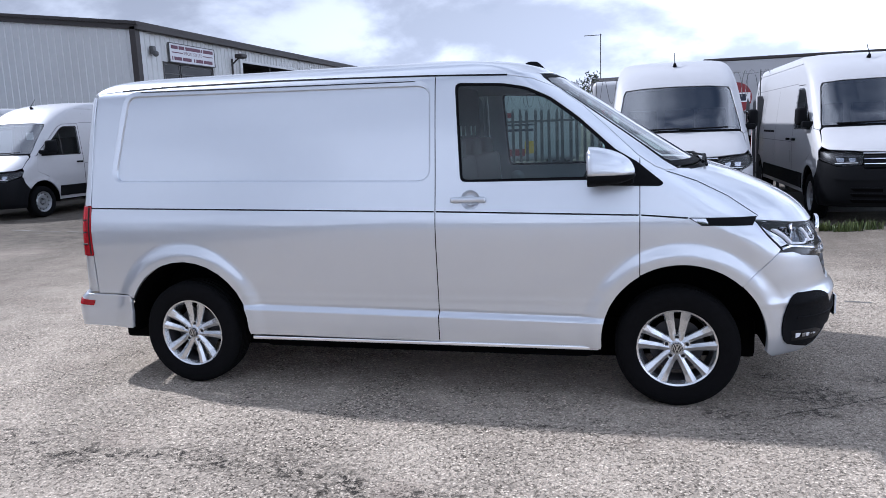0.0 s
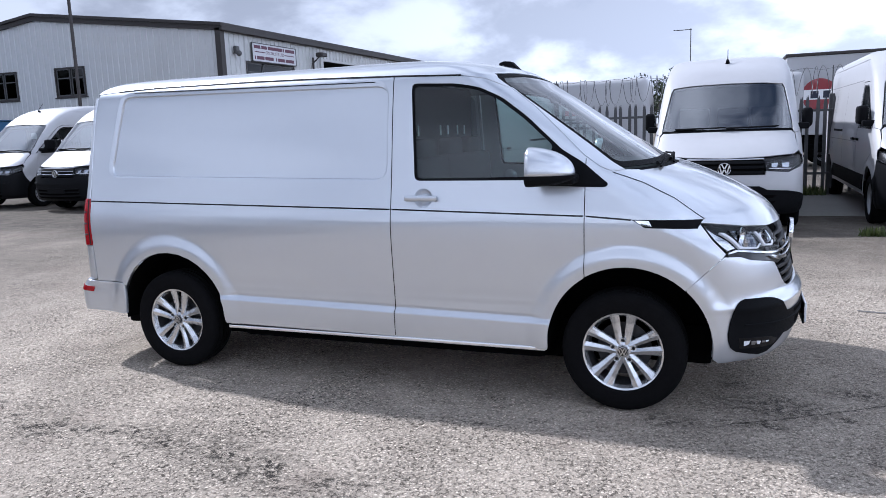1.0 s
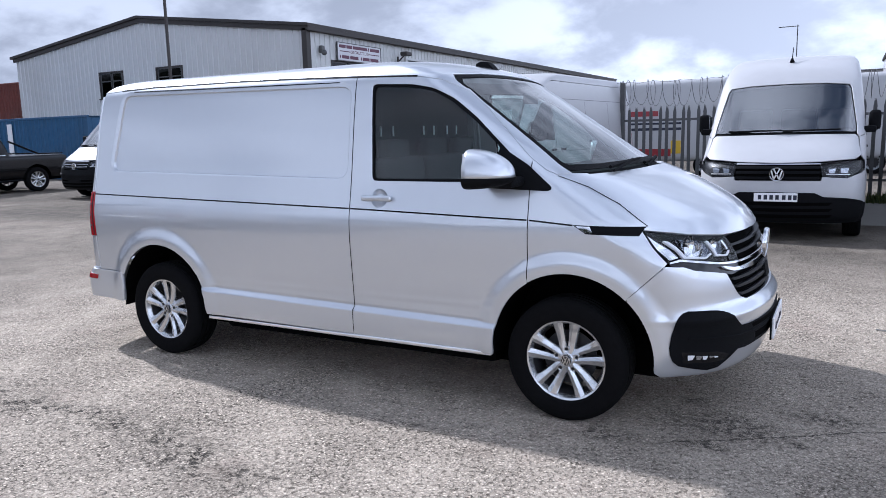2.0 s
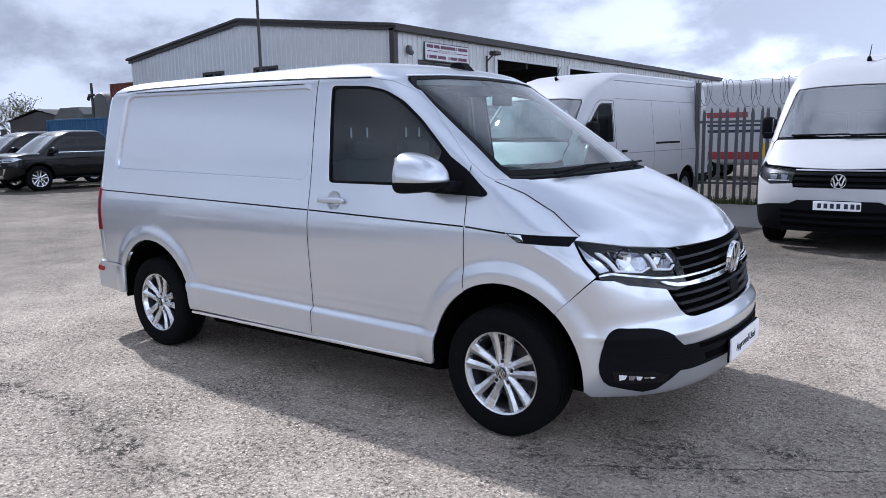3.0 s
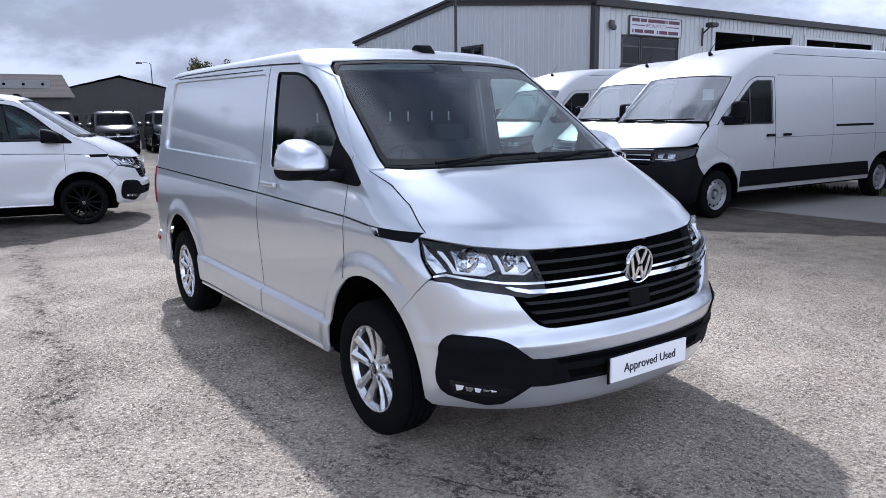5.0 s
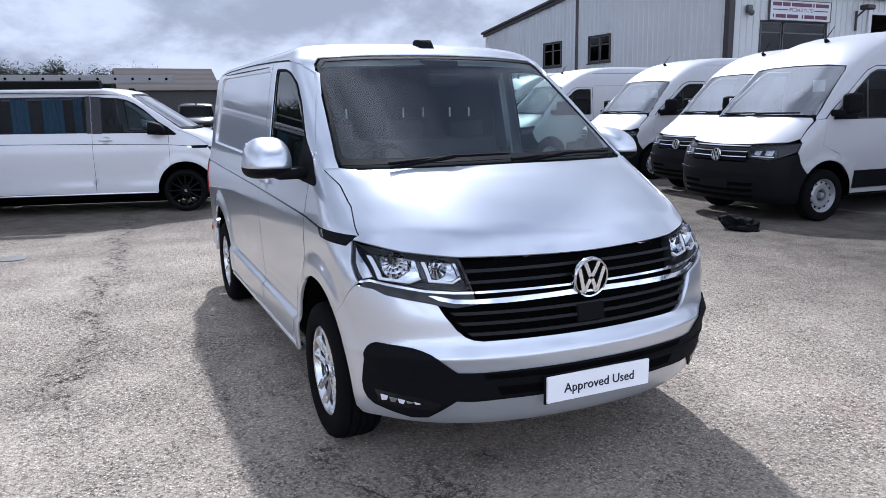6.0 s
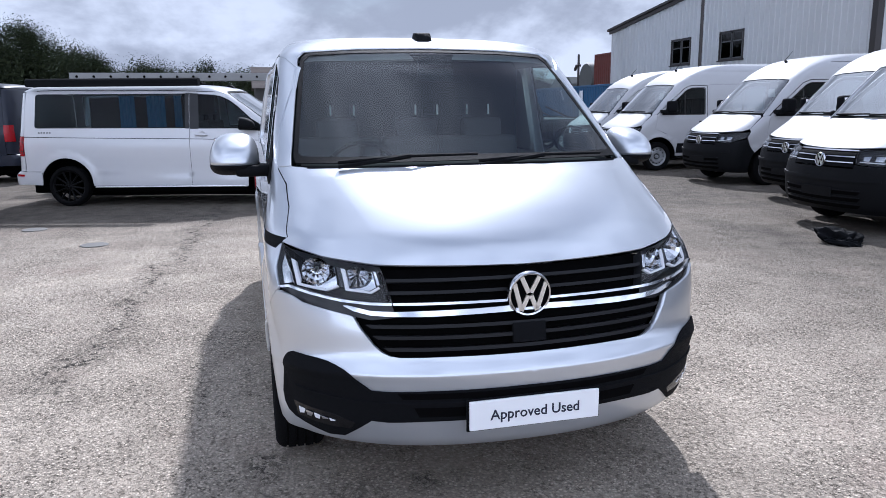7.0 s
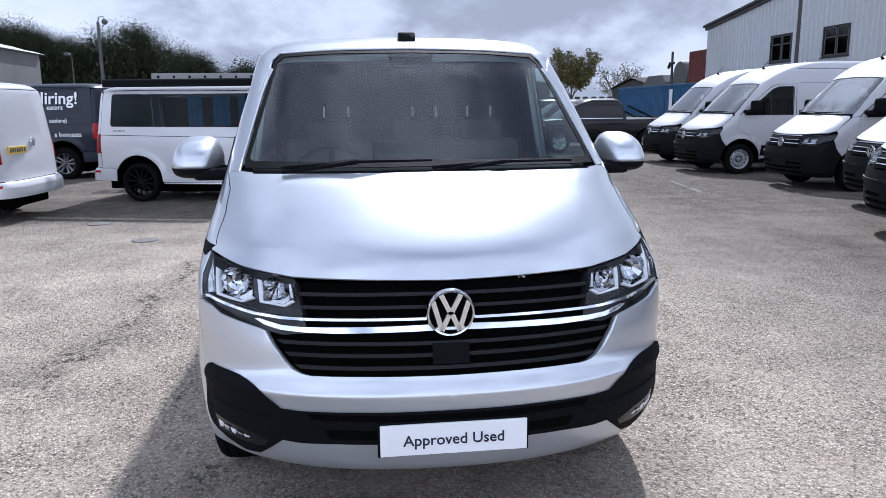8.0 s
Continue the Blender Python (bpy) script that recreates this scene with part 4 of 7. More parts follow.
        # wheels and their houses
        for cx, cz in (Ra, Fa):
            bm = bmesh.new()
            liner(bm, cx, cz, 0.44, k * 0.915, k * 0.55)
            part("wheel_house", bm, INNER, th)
        put_wheel(th, style, 0.335, -1.5, k * 0.835, 0.332)
        put_wheel(th, style, 0.335, 1.5, k * 0.835, 0.332)
    # front bumper, grille and plate
    bumper = S((2.006, 0.864), (1.828, 0.695)) + S(*arch(*Fa, 0.437, 46, -6)) + S((1.985, 0.30)) + FR((0.74, 0.292), (0.5, 0.285), (0.0, 0.285), (0.0, 0.651), (0.30, 0.653), (0.494, 0.653), (0.530, 0.659), (0.560, 0.672), (0.590, 0.699), (0.630, 0.755), (0.654, 0.801), (0.672, 0.807), (0.753, 0.823), (0.832, 0.839), (0.871, 0.860))
    bp = part("front_bumper", skin(T, bumper, (), 0, 0.03, step, "B"), paint, th)
    insert = FR((0.0, 0.535), (0.35, 0.534), (0.54, 0.530), (0.602, 0.533), (0.655, 0.575), (0.680, 0.597), (0.702, 0.612), (0.725, 0.623), (0.752, 0.632), (0.780, 0.637), (0.80, 0.639)) + S((2.105, 0.643), (2.085, 0.634), (2.07, 0.618), (2.054, 0.585), (2.036, 0.52), (2.028, 0.46), (2.031, 0.42), (2.042, 0.385), (2.062, 0.362)) + FR((0.80, 0.338), (0.745, 0.322), (0.690, 0.328), (0.652, 0.363), (0.600, 0.409), (0.54, 0.405), (0.40, 0.411), (0.0, 0.414))
    part("lower_grille", skin(T, insert, (), 0.0075, 0.02, min(step, 0.04), "B"), trim, bp, "black plastic bumper insert")
    for a, b, w in ((0.503, 0.527, 0.49), (0.430, 0.468, 0.43)):
        part("grille_slot", skin(T, FR((0.0, a), (w, a), (w + 0.02, b), (0.0, b)), (), 0.0085, 0.002, 0.03, "B"), INNER, bp)
    part("grille_crease", skin(T, FR((0.0, 0.478), (0.62, 0.478), (0.86, 0.500), (0.86, 0.510), (0.62, 0.490), (0.0, 0.492)), (), 0.014, 0.012, 0.03, "B"), trim, bp)
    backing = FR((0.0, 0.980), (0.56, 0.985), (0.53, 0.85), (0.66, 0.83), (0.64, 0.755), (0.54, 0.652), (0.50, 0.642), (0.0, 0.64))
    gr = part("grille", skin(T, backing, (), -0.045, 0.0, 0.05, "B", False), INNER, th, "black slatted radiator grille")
    for z0 in (0.936, 0.892):
        part("grille_slat", skin(T, FR((0.0, z0 - 0.010), (0.528, z0 - 0.010), (0.531, z0 + 0.002), (0.0, z0 + 0.002)), (), -0.006, 0.03, 0.04, "B"), GRILLE, gr)
    for z0, w1 in ((0.769, 0.612), (0.727, 0.588), (0.684, 0.552)):
        part("grille_slat", skin(T, FR((0.0, z0 - 0.012), (w1 - 0.02, z0 - 0.009), (w1, z0 + 0.004), (0.0, z0 + 0.001)), (), -0.005, 0.03, 0.04, "B"), GRILLE, gr)
    chrome_bar(T, FR((0.0, 0.842), (0.507, 0.8425), (0.509, 0.852), (0.0, 0.851)), th)
    chrome_bar(T, FR((0.0, 0.807), (0.194, 0.804), (0.391, 0.801), (0.509, 0.803), (0.590, 0.808), (0.648, 0.822), (0.684, 0.841), (0.668, 0.842), (0.590, 0.8245), (0.509, 0.8205), (0.39, 0.822), (0.194, 0.824), (0.0, 0.829)), th, off=0.008)
    part("radar_cover", skin(T, FR((0.0, 0.690), (0.065, 0.690), (0.065, 0.762), (0.0, 0.762)), (), 0.002, 0.02, 0.03, "B"), PLASTIC, gr)
    emblem(th, pose(2.366, 0, 0.871, 0, 0, 90) @ pose(0, 0, 0, 4, 0, 0), 0.087)
    if plate:
        bm = bmesh.new()
        box(bm, (2.437, -0.26, 0.383), (2.449, 0.26, 0.497), 0.004, 2)
        pl = part("plate", bm, PLATE, th, "white show plate")
        bm = bmesh.new()
        box(bm, (2.428, -0.268, 0.376), (2.437, 0.268, 0.502), 0.003, 1)
        part("plate_holder", bm, PLASTIC, pl)
        words(plate, 0.056, INK, "lettering", pl, pose(2.450, 0, 0.437, 90, 0, 90), bold=0.0006)
    # rear: doors, bumper
    rear = [("c", 0.0, T.vz(0.60)), ("c", 0.0, T.vz(1.872)), ("c", 0.56, T.vz(1.868))] + S((-2.130, 1.860), (-2.168, 1.168)) + [("c", 0.60, T.vz(1.168)), ("c", 0.60, T.vz(0.836))] + S((-2.172, 0.836), (-2.174, 0.60))
    part("tailgate", skin(T, rear, (), 0, 0.012, 0.07, "B"), paint, th)
    rb = S((-1.925, 0.36), (-1.915, 0.45), (-1.915, 0.575)) + S((-2.2, 0.58)) + [("c", 0.0, T.vz(0.59)), ("c", 0.0, T.vz(0.36))] + S((-2.2, 0.37))
    part("rear_bumper", skin(T, rb, (), 0.006, 0.03, 0.05, "B"), paint, th)
    for k in (-1, 1):
        bm = bmesh.new()
        box(bm, (-1.05, min(k * 0.953, k * 0.915), 0.314), (1.08, max(k * 0.953, k * 0.915), 0.334), 0.005, 2)
        part("sill_trim", bm, BADGE if full else paint, th)
    # floor pan; its lowest block is added to keep light out underneath
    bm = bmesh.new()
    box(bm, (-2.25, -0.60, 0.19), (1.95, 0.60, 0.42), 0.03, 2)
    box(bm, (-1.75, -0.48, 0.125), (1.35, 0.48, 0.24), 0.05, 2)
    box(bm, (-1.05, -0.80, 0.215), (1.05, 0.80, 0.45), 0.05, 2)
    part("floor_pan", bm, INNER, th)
    # aerial fin
    bm = bmesh.new()
    prism(bm, [(0.56, 1.90), (0.58, 1.975), (0.61, 1.986), (0.66, 1.982), (0.74, 1.90)], -0.045, 0.045, 1, 0.010)
    part("aerial", bm, PLASTIC, th, "black roof aerial pod", smooth=40)
    # cab
    bm = bmesh.new()
    box(bm, (0.06, -0.78, 0.45), (0.10, 0.78, 1.86), 0.01, 1)
    bh = part("bulkhead", bm, CABIN, th, "dark bulkhead behind the seats")
    if bars:
        # daylight through the bulkhead slots, painted as small white blocks
        for y in (-0.478, -0.328, 0.075, 0.222, 0.425, 0.574):
            bm = bmesh.new()
            box(bm, (0.100, y - 0.0055, 1.52), (0.108, y + 0.0055, 1.585), 0.002, 1)
            part("bulkhead_slot", bm, WHITEINK, bh, "white block painted as daylight through a slot")
    part("headliner", skin(T, S((0.1, 1.82), (0.55, 1.82), (0.66, 1.81)) + FR((0.62, 1.845), (0.0, 1.86)) + [("c", 6.0, 2.6), ("c", T.pt(("s", 0.1, 1.86))[0], 2.6)], (), -0.04, 0.0, 0.1, "B", False), CABINGREY, th)
    prof = [(1.56, 0.93), (1.56, 1.245), (1.45, 1.315), (1.15, 1.318), (1.05, 1.22), (1.10, 1.02), (1.22, 0.95), (1.22, 0.93)]
    bm = bmesh.new()
    prism(bm, prof, -0.77, 0.77, 1, 0.02)
    part("dashboard", bm, CABIN, th, smooth=40)
    if full:
        for y, w in ((-0.45, 0.26), (0.28, 0.45)):
            bm = bmesh.new()
            box(bm, (0.35, y - w, 0.78), (0.88, y + w, 0.95), 0.05, 3)
            st = part("seat", bm, SEAT, th, smooth=50)
            bm = bmesh.new()
            box(bm, (0.22, y - w, 0.90), (0.36, y + w, 1.37), 0.05, 3, pose(0, 0, 0, 0, -4, 0))
            part("backrest", bm, SEAT, st, smooth=50)
            for yy in ((y,) if w < 0.3 else (y - 0.22, y + 0.22)):
                bm = bmesh.new()
                box(bm, (0.13, yy - 0.13, 1.36), (0.23, yy + 0.13, 1.50), 0.035, 3)
                part("headrest", bm, SEAT, st, smooth=50)
        bm = bmesh.new()
        for i in range(28):
            a, b = 2 * math.pi * i / 28, 2 * math.pi * (i + 1) / 28
            rod(bm, (0.19 * math.cos(a), 0.19 * math.sin(a), 0), (0.19 * math.cos(b), 0.19 * math.sin(b), 0), 0.015, n=7)
        rod(bm, (-0.18, 0, 0), (0.18, 0, 0), 0.018, n=6)
        rod(bm, (0, -0.18, 0), (0, 0, 0), 0.018, n=6)
        rod(bm, (0, 0, -0.03), (0, 0, 0.02), 0.07, n=16)
        sw = part("steering_wheel", bm, CABIN, th, smooth=40)
        sw.matrix_basis = pose(0.98, -0.42, 1.22, 0, -62, 0)
        # wipers
        for a, b in (((1.645, -0.62, 1.332), (1.645, 0.02, 1.354)), ((1.67, 0.02, 1.326), (1.59, 0.66, 1.342))):
            bm = bmesh.new()
            mid = (Vector(a) + Vector(b)) / 2 + Vector((0.035, 0, 0.012))
            rod(bm, a, mid, 0.010, 0.008, 6); rod(bm, mid, b, 0.008, 0.006, 6)
            rod(bm, Vector(a) + Vector((0.02, 0.0, -0.02)), mid, 0.008, 0.012, 6)
            part("wiper", bm, PLASTIC, th)
        bm = bmesh.new()
        box(bm, (0.93, -0.10, 1.70), (0.96, 0.10, 1.77), 0.012, 2)
        part("rear_view_mirror", bm, CABIN, th)
    return th


def slope(sh, a, b, offa, offb, k):
    """A ribbon between two outlines of equal count on the side of a shell."""
    ua, ub = [sh.pt(("s", *p)) for p in a], [sh.pt(("s", *p)) for p in b]
    A, B = np.array(ua), np.array(ub)
    P = sh.at(A[:, 0], A[:, 1]) + sh.normal(A[:, 0], A[:, 1]) * offa
    Q = sh.at(B[:, 0], B[:, 1]) + sh.normal(B[:, 0], B[:, 1]) * offb
    n = len(P)
    vs = np.concatenate([P, Q]) * np.array((1, -k, 1))
    fs = [(i, (i + 1) % n, n + (i + 1) % n, n + i) for i in range(n)]
    me = bpy.data.meshes.new("ribbon")
    me.from_pydata([tuple(v) for v in vs], [], fs)
    me.polygons.foreach_set("use_smooth", [True] * n)
    return me


def slope_loop(sh, pts, offa, offb, k):
    """A wall round an outline, from one set-off to another."""
    uv = np.array(sh.outline(pts, 0.03))
    P, N = sh.at(uv[:, 0], uv[:, 1]), sh.normal(uv[:, 0], uv[:, 1])
    n = len(P)
    vs = np.concatenate([P + N * offa, P + N * offb]) * np.array((1, -k, 1))
    me = bpy.data.meshes.new("wall")
    me.from_pydata([tuple(v) for v in vs], [], [(i, (i + 1) % n, n + (i + 1) % n, n + i) for i in range(n)])
    return me


# ---- the large high-roof van: x = 0 is the front axle, facing +x ----
WB = 4.49


def l_bump(x, z):
    out = np.zeros_like(x)
    for cx in (-WB, 0.0):
        r = np.hypot(x - cx, z - 0.36)
        k = np.clip((0.56 - r) / 0.09, 0, 1)
        out = np.maximum(out, 0.022 * k * k * (3 - 2 * k))
    return out


def l_row(v, z, w, F, d, n, R, dr=0.16):
    return (v, z, w, F, d, n, R, dr, 3.0)


L_ROWS = [l_row(0.22, 0.22, 0.93, 0.86, 0.45, 2.5, -5.70), l_row(0.34, 0.34, 0.985, 0.95, 0.48, 2.5, -5.80), l_row(0.50, 0.50, 1.0, 0.975, 0.48, 2.5, -5.85), l_row(0.62, 0.62, 1.005, 0.98, 0.48, 2.5, -5.85),
          l_row(0.74, 0.74, 1.01, 0.965, 0.48, 2.5, -5.82), l_row(0.86, 0.86, 1.015, 0.945, 0.50, 2.5, -5.82), l_row(0.96, 0.96, 1.018, 0.915, 0.53, 2.5, -5.82), l_row(1.02, 1.02, 1.018, 0.87, 0.56, 2.5, -5.82),
          l_row(1.08, 1.08, 1.017, 0.80, 0.58, 2.5, -5.82), l_row(1.16, 1.16, 1.015, 0.68, 0.56, 2.5, -5.82), l_row(1.26, 1.26, 1.01, 0.50, 0.50, 2.6, -5.82), l_row(1.34, 1.34, 1.004, 0.36, 0.42, 2.7, -5.82),
          l_row(1.40, 1.40, 0.998, 0.28, 0.40, 2.8, -5.82), l_row(1.60, 1.60, 0.98, 0.08, 0.37, 2.9, -5.81), l_row(1.80, 1.80, 0.96, -0.13, 0.34, 3.0, -5.80), l_row(2.00, 2.00, 0.938, -0.34, 0.32, 3.0, -5.79),
          l_row(2.08, 2.08, 0.928, -0.42, 0.32, 3.0, -5.785), l_row(2.20, 2.19, 0.914, -0.54, 0.36, 2.9, -5.78), l_row(2.35, 2.33, 0.892, -0.74, 0.42, 2.7, -5.77), l_row(2.48, 2.44, 0.862, -0.98, 0.48, 2.6, -5.75),
          l_row(2.58, 2.51, 0.82, -1.22, 0.5, 2.5, -5.72, 0.2), l_row(2.68, 2.555, 0.75, -1.56, 0.5, 2.5, -5.68, 0.25), l_row(2.82, 2.58, 0.62, -1.85, 0.5, 2.5, -5.6, 0.3), l_row(3.02, 2.593, 0.40, -2.2, 0.5, 2.5, -5.4, 0.4), l_row(3.3, 2.60, 0.0, -2.6, 0.5, 2.5, -5.1, 0.4)]
LV = Shell(L_ROWS, l_bump)


def large_van(label, folded=True, white_bumper=False, plate=False, step=0.10, sheet=False):
    th = hollow("panel_van")
    tagged(th, label, "van", "parked delivery vans")
    Fa, Ra = (0.0, 0.36), (-WB, 0.36)
    ws = [(0.0, 1.425), (0.60, 1.42), (0.885, 1.415), (0.875, 1.50), (0.79, 2.0), (0.76, 2.05), (0.5, 2.075), (0.0, 2.085)]
    dw = rounded([(-1.22, 1.99), (-0.86, 1.985), (-0.74, 1.94), (-0.12, 1.43), (-0.10, 1.37), (-1.22, 1.37)], 0.04)
    for s in "RL":
        k = -1 if s == "R" else 1
        body = S((-5.66, 0.60), (-5.66, 2.40), (-1.30, 2.40), (-1.30, 0.36), (-WB + 0.47, 0.36)) + S(*arch(*Ra, 0.455, 0, 156)) + S((-5.0, 0.60))
        part("side_panel", skin(LV, body, (), 0, 0.012, step, s), WHITE, th)
        # the shaded lines of the side creases, painted as flat grey strips
        part("side_crease", skin(LV, S((-5.6, 1.135), (-1.32, 1.135), (-1.32, 1.147), (-5.6, 1.147)), (), 0.001, 0.001, 0.1, s), CABINGREY, th)
        part("side_crease", skin(LV, S((-5.5, 2.08), (-1.36, 2.08), (-1.36, 2.092), (-5.5, 2.092)), (), 0.001, 0.001, 0.1, s), CABINGREY, th)
        part("door_rail", skin(LV, S((-4.1, 1.275), (-2.95, 1.275), (-2.95, 1.315), (-4.1, 1.315)), (), 0.003, 0.003, 0.08, s), PLASTIC, th)
        door = S((-1.29, 0.36), (-1.29, 2.05), (-0.84, 2.045), (-0.68, 1.985), (-0.05, 1.46), (0.04, 1.36), (0.10, 1.02), (-0.20, 0.90)) + S(*arch(*Fa, 0.458, 130, 180))
        d = part("door", skin(LV, door, [S(*dw)], 0, 0.014, step * 0.8, s), WHITE, th)
        part("window_pane", skin(LV, S(*dw), (), -0.008, 0.0, 0.15, s, False), DARKGLASS, d, "tinted door glass")
        part("window_bar", skin(LV, S((-0.70, 1.375), (-0.67, 1.375), (-0.67, 1.86), (-0.70, 1.88)), (), -0.004, 0.004, 0.1, s), GLOSSBLACK, d)
        part("window_frame", skin(LV, S(*rounded([(-1.24, 2.01), (-0.855, 2.005), (-0.73, 1.955), (-0.10, 1.435), (-0.08, 1.35), (-1.24, 1.35)], 0.04)), [S(*dw)], 0.001, 0.004, 0.1, s), GLOSSBLACK, d)
        sail = S((-0.40, 1.665), (-0.09, 1.425), (-0.06, 1.350), (-0.50, 1.350))
        part("mirror_mount", skin(LV, sail, (), 0.004, 0.01, 0.1, s), PLASTIC, th)
        wing = S((0.106, 1.02), (0.047, 1.355), (0.06, 1.362), (0.16, 1.345), (0.34, 1.20), (0.45, 1.10), (0.44, 1.06), (0.52, 0.94), (0.47, 0.80), (0.36, 0.66)) + S(*arch(*Fa, 0.462, 40, 128)) + S((-0.20, 0.89))
        part("front_wing", skin(LV, wing, (), 0, 0.012, 0.08, s), WHITE, th)
        for a in (-1.16, -1.58):
            bm = bmesh.new()
            box(bm, (a - 0.09, min(k * 1.0, k * 1.05), 1.16), (a + 0.09, max(k * 1.0, k * 1.05), 1.20), 0.015, 2)
            part("handle", bm, PLASTIC, th)
        part("side_cladding", skin(LV, S((-WB + 0.455, 0.43), (-0.462, 0.43), (-0.475, 0.50), (-0.50, 0.665), (-WB + 0.50, 0.665), (-WB + 0.47, 0.50)), (), 0.014, 0.02, 0.15, s), PLASTIC, th)
        part("side_cladding", skin(LV, S((-5.66, 0.44), (-WB - 0.46, 0.44), (-WB - 0.50, 0.60), (-5.66, 0.60)), (), 0.014, 0.02, 0.15, s), PLASTIC, th)
        for x0, z0, z1 in ((-2.86, 0.67, 2.06), (-4.18, 0.86, 2.06)):
            part("door_seam", skin(LV, S((x0, z0), (x0 + 0.008, z0), (x0 + 0.008, z1), (x0, z1)), (), 0.001, 0.0, 0.1, s, False), CABIN, th)
        part("door_seam", skin(LV, S((-1.30, 0.42), (-1.288, 0.42), (-1.288, 2.05), (-1.30, 2.05)), (), 0.001, 0.0, 0.1, s, False), CABIN, th)
        part("fuel_flap", skin(LV, S(*rounded([(-1.60, 1.00), (-1.42, 1.00), (-1.42, 0.80), (-1.60, 0.80)], 0.02)), (), 0.003, 0.003, 0.1, s), WHITE, th)
        part("tail_lamp", skin(LV, S((-5.67, 0.85), (-5.67, 1.40)) + [("c", 0.75, LV.vz(1.40)), ("c", 0.75, LV.vz(0.85))], (), 0.004, 0.01, 0.1, s), RED, th)
        lamp = FR((0.50, 1.02), (0.53, 0.86), (0.82, 0.84), (0.90, 0.88)) + S((0.53, 0.95), (0.45, 1.055)) + FR((0.90, 1.05), (0.7, 1.04))
        hl = part("headlight", skin(LV, lamp, (), -0.03, 0.0, 0.08, s, False), LAMPBLACK, th)
        part("lens", skin(LV, lamp, (), 0.002, 0.0, 0.08, s, False), LENS, hl)
        part("lamp_side", slope_loop(LV, lamp, 0, -0.03, k), LAMPBLACK, hl)
        for y0, y1, lean in ((0.60, 0.685, 0.006), (0.735, 0.835, -0.010)):
            part("lamp_reflector", skin(LV, FR((y0, 0.965 - lean), (y0 + 0.008, 0.905), (y1 - 0.012, 0.900), (y1, 0.968)), (), -0.024, 0.005, 0.05, s), REFLECTOR, hl)
            part("lamp_brow", skin(LV, FR((y0 - 0.012, 0.978), (y0 - 0.010, 0.970), (y1 + 0.006, 0.974), (y1 + 0.008, 0.984)), (), -0.010, 0.016, 0.05, s), LAMPGREY, hl)
        part("running_light", skin(LV, FR((0.575, 0.893), (0.575, 0.884), (0.845, 0.876), (0.850, 0.886)), (), -0.012, 0.014, 0.05, s), GUIDE, hl)
        # big black mirror
        bm = bmesh.new()
        if folded:
            box(bm, (-0.40, 1.03, 1.42), (-0.14, 1.17, 1.69), 0.06, 4)
        else:
            box(bm, (-0.12, 1.07, 1.42), (0.05, 1.27, 1.70), 0.06, 4)
        box(bm, (-0.22, 0.96, 1.39), (-0.02, 1.12, 1.48), 0.03, 2)
        mr = part("door_mirror", bm, PLASTIC, th, smooth=50)
        bm = bmesh.new()
        if folded:
            box(bm, (-0.38, 1.022, 1.46), (-0.17, 1.03, 1.66), 0.003, 1)
        else:
            box(bm, (-0.128, 1.10, 1.46), (-0.12, 1.24, 1.67), 0.003, 1)
        mg = part("mirror_glass", bm, CHROME, mr)
        if s == "R":
            mr.data.transform(Matrix.Diagonal((1, -1, 1, 1)))
            mg.data.transform(Matrix.Diagonal((1, -1, 1, 1)))
        for cx, cz in (Ra, Fa):
            bm = bmesh.new()
            liner(bm, cx, cz, 0.462, k * 0.985, k * 0.6)
            part("wheel_house", bm, INNER, th)
            put_wheel(th, "steel", 0.35, cx, k * 0.89, 0.348)
    roof = S((-5.66, 2.41), (-1.31, 2.41), (-1.31, 2.062), (-0.84, 2.057), (-0.67, 1.995), (-0.04, 1.47), (0.055, 1.37), (0.16, 1.35)) + FR((0.90, 1.385), (0.89, 1.50), (0.805, 2.005), (0.775, 2.06), (0.5, 2.088), (0.0, 2.098)) + [("c", 6.0, 3.3), ("c", 0.0, 3.3), ("c", 0.0, LV.vz(2.41))]
    part("roof", skin(LV, roof, (), 0, 0.012, step, "B"), WHITE, th)
    bon = S((0.19, 1.335), (0.34, 1.21), (0.44, 1.115)) + FR((0.89, 1.07), (0.7, 1.06), (0.5, 1.045), (0.0, 1.03), (0.0, 1.385), (0.6, 1.38), (0.87, 1.375))
    part("bonnet", skin(LV, bon, (), 0.001, 0.012, 0.07, "B"), WHITE, th)
    part("windscreen", skin(LV, FR(*ws), (), -0.008, 0.0, 0.1, "B", False), GLASS2, th, "clear windscreen")
    seal = FR(*ws, (0.0, 2.055), (0.5, 2.045), (0.735, 2.02), (0.765, 1.985), (0.845, 1.49), (0.845, 1.46), (0.60, 1.455), (0.0, 1.46))
    part("windscreen_seal", skin(LV, seal, (), -0.012, 0.003, 0.07, "B"), PLASTIC, th)
    part("scuttle", skin(LV, FR((0.0, 1.38), (0.6, 1.375), (0.89, 1.37), (0.89, 1.42), (0.0, 1.43)), (), -0.02, 0.0, 0.1, "B", False), PLASTIC, th)
    rear = [("c", 0.0, LV.vz(0.60)), ("c", 0.0, LV.vz(2.41))] + S((-5.67, 2.40), (-5.67, 0.60))
    part("rear_door", skin(LV, rear, (), 0, 0.012, 0.2, "B"), WHITE, th)
    part("rear_bumper", skin(LV, S((-5.0, 0.36), (-5.0, 0.59), (-5.67, 0.59)) + [("c", 0.0, LV.vz(0.59)), ("c", 0.0, LV.vz(0.36))], (), 0.006, 0.02, 0.15, "B"), PLASTIC, th)
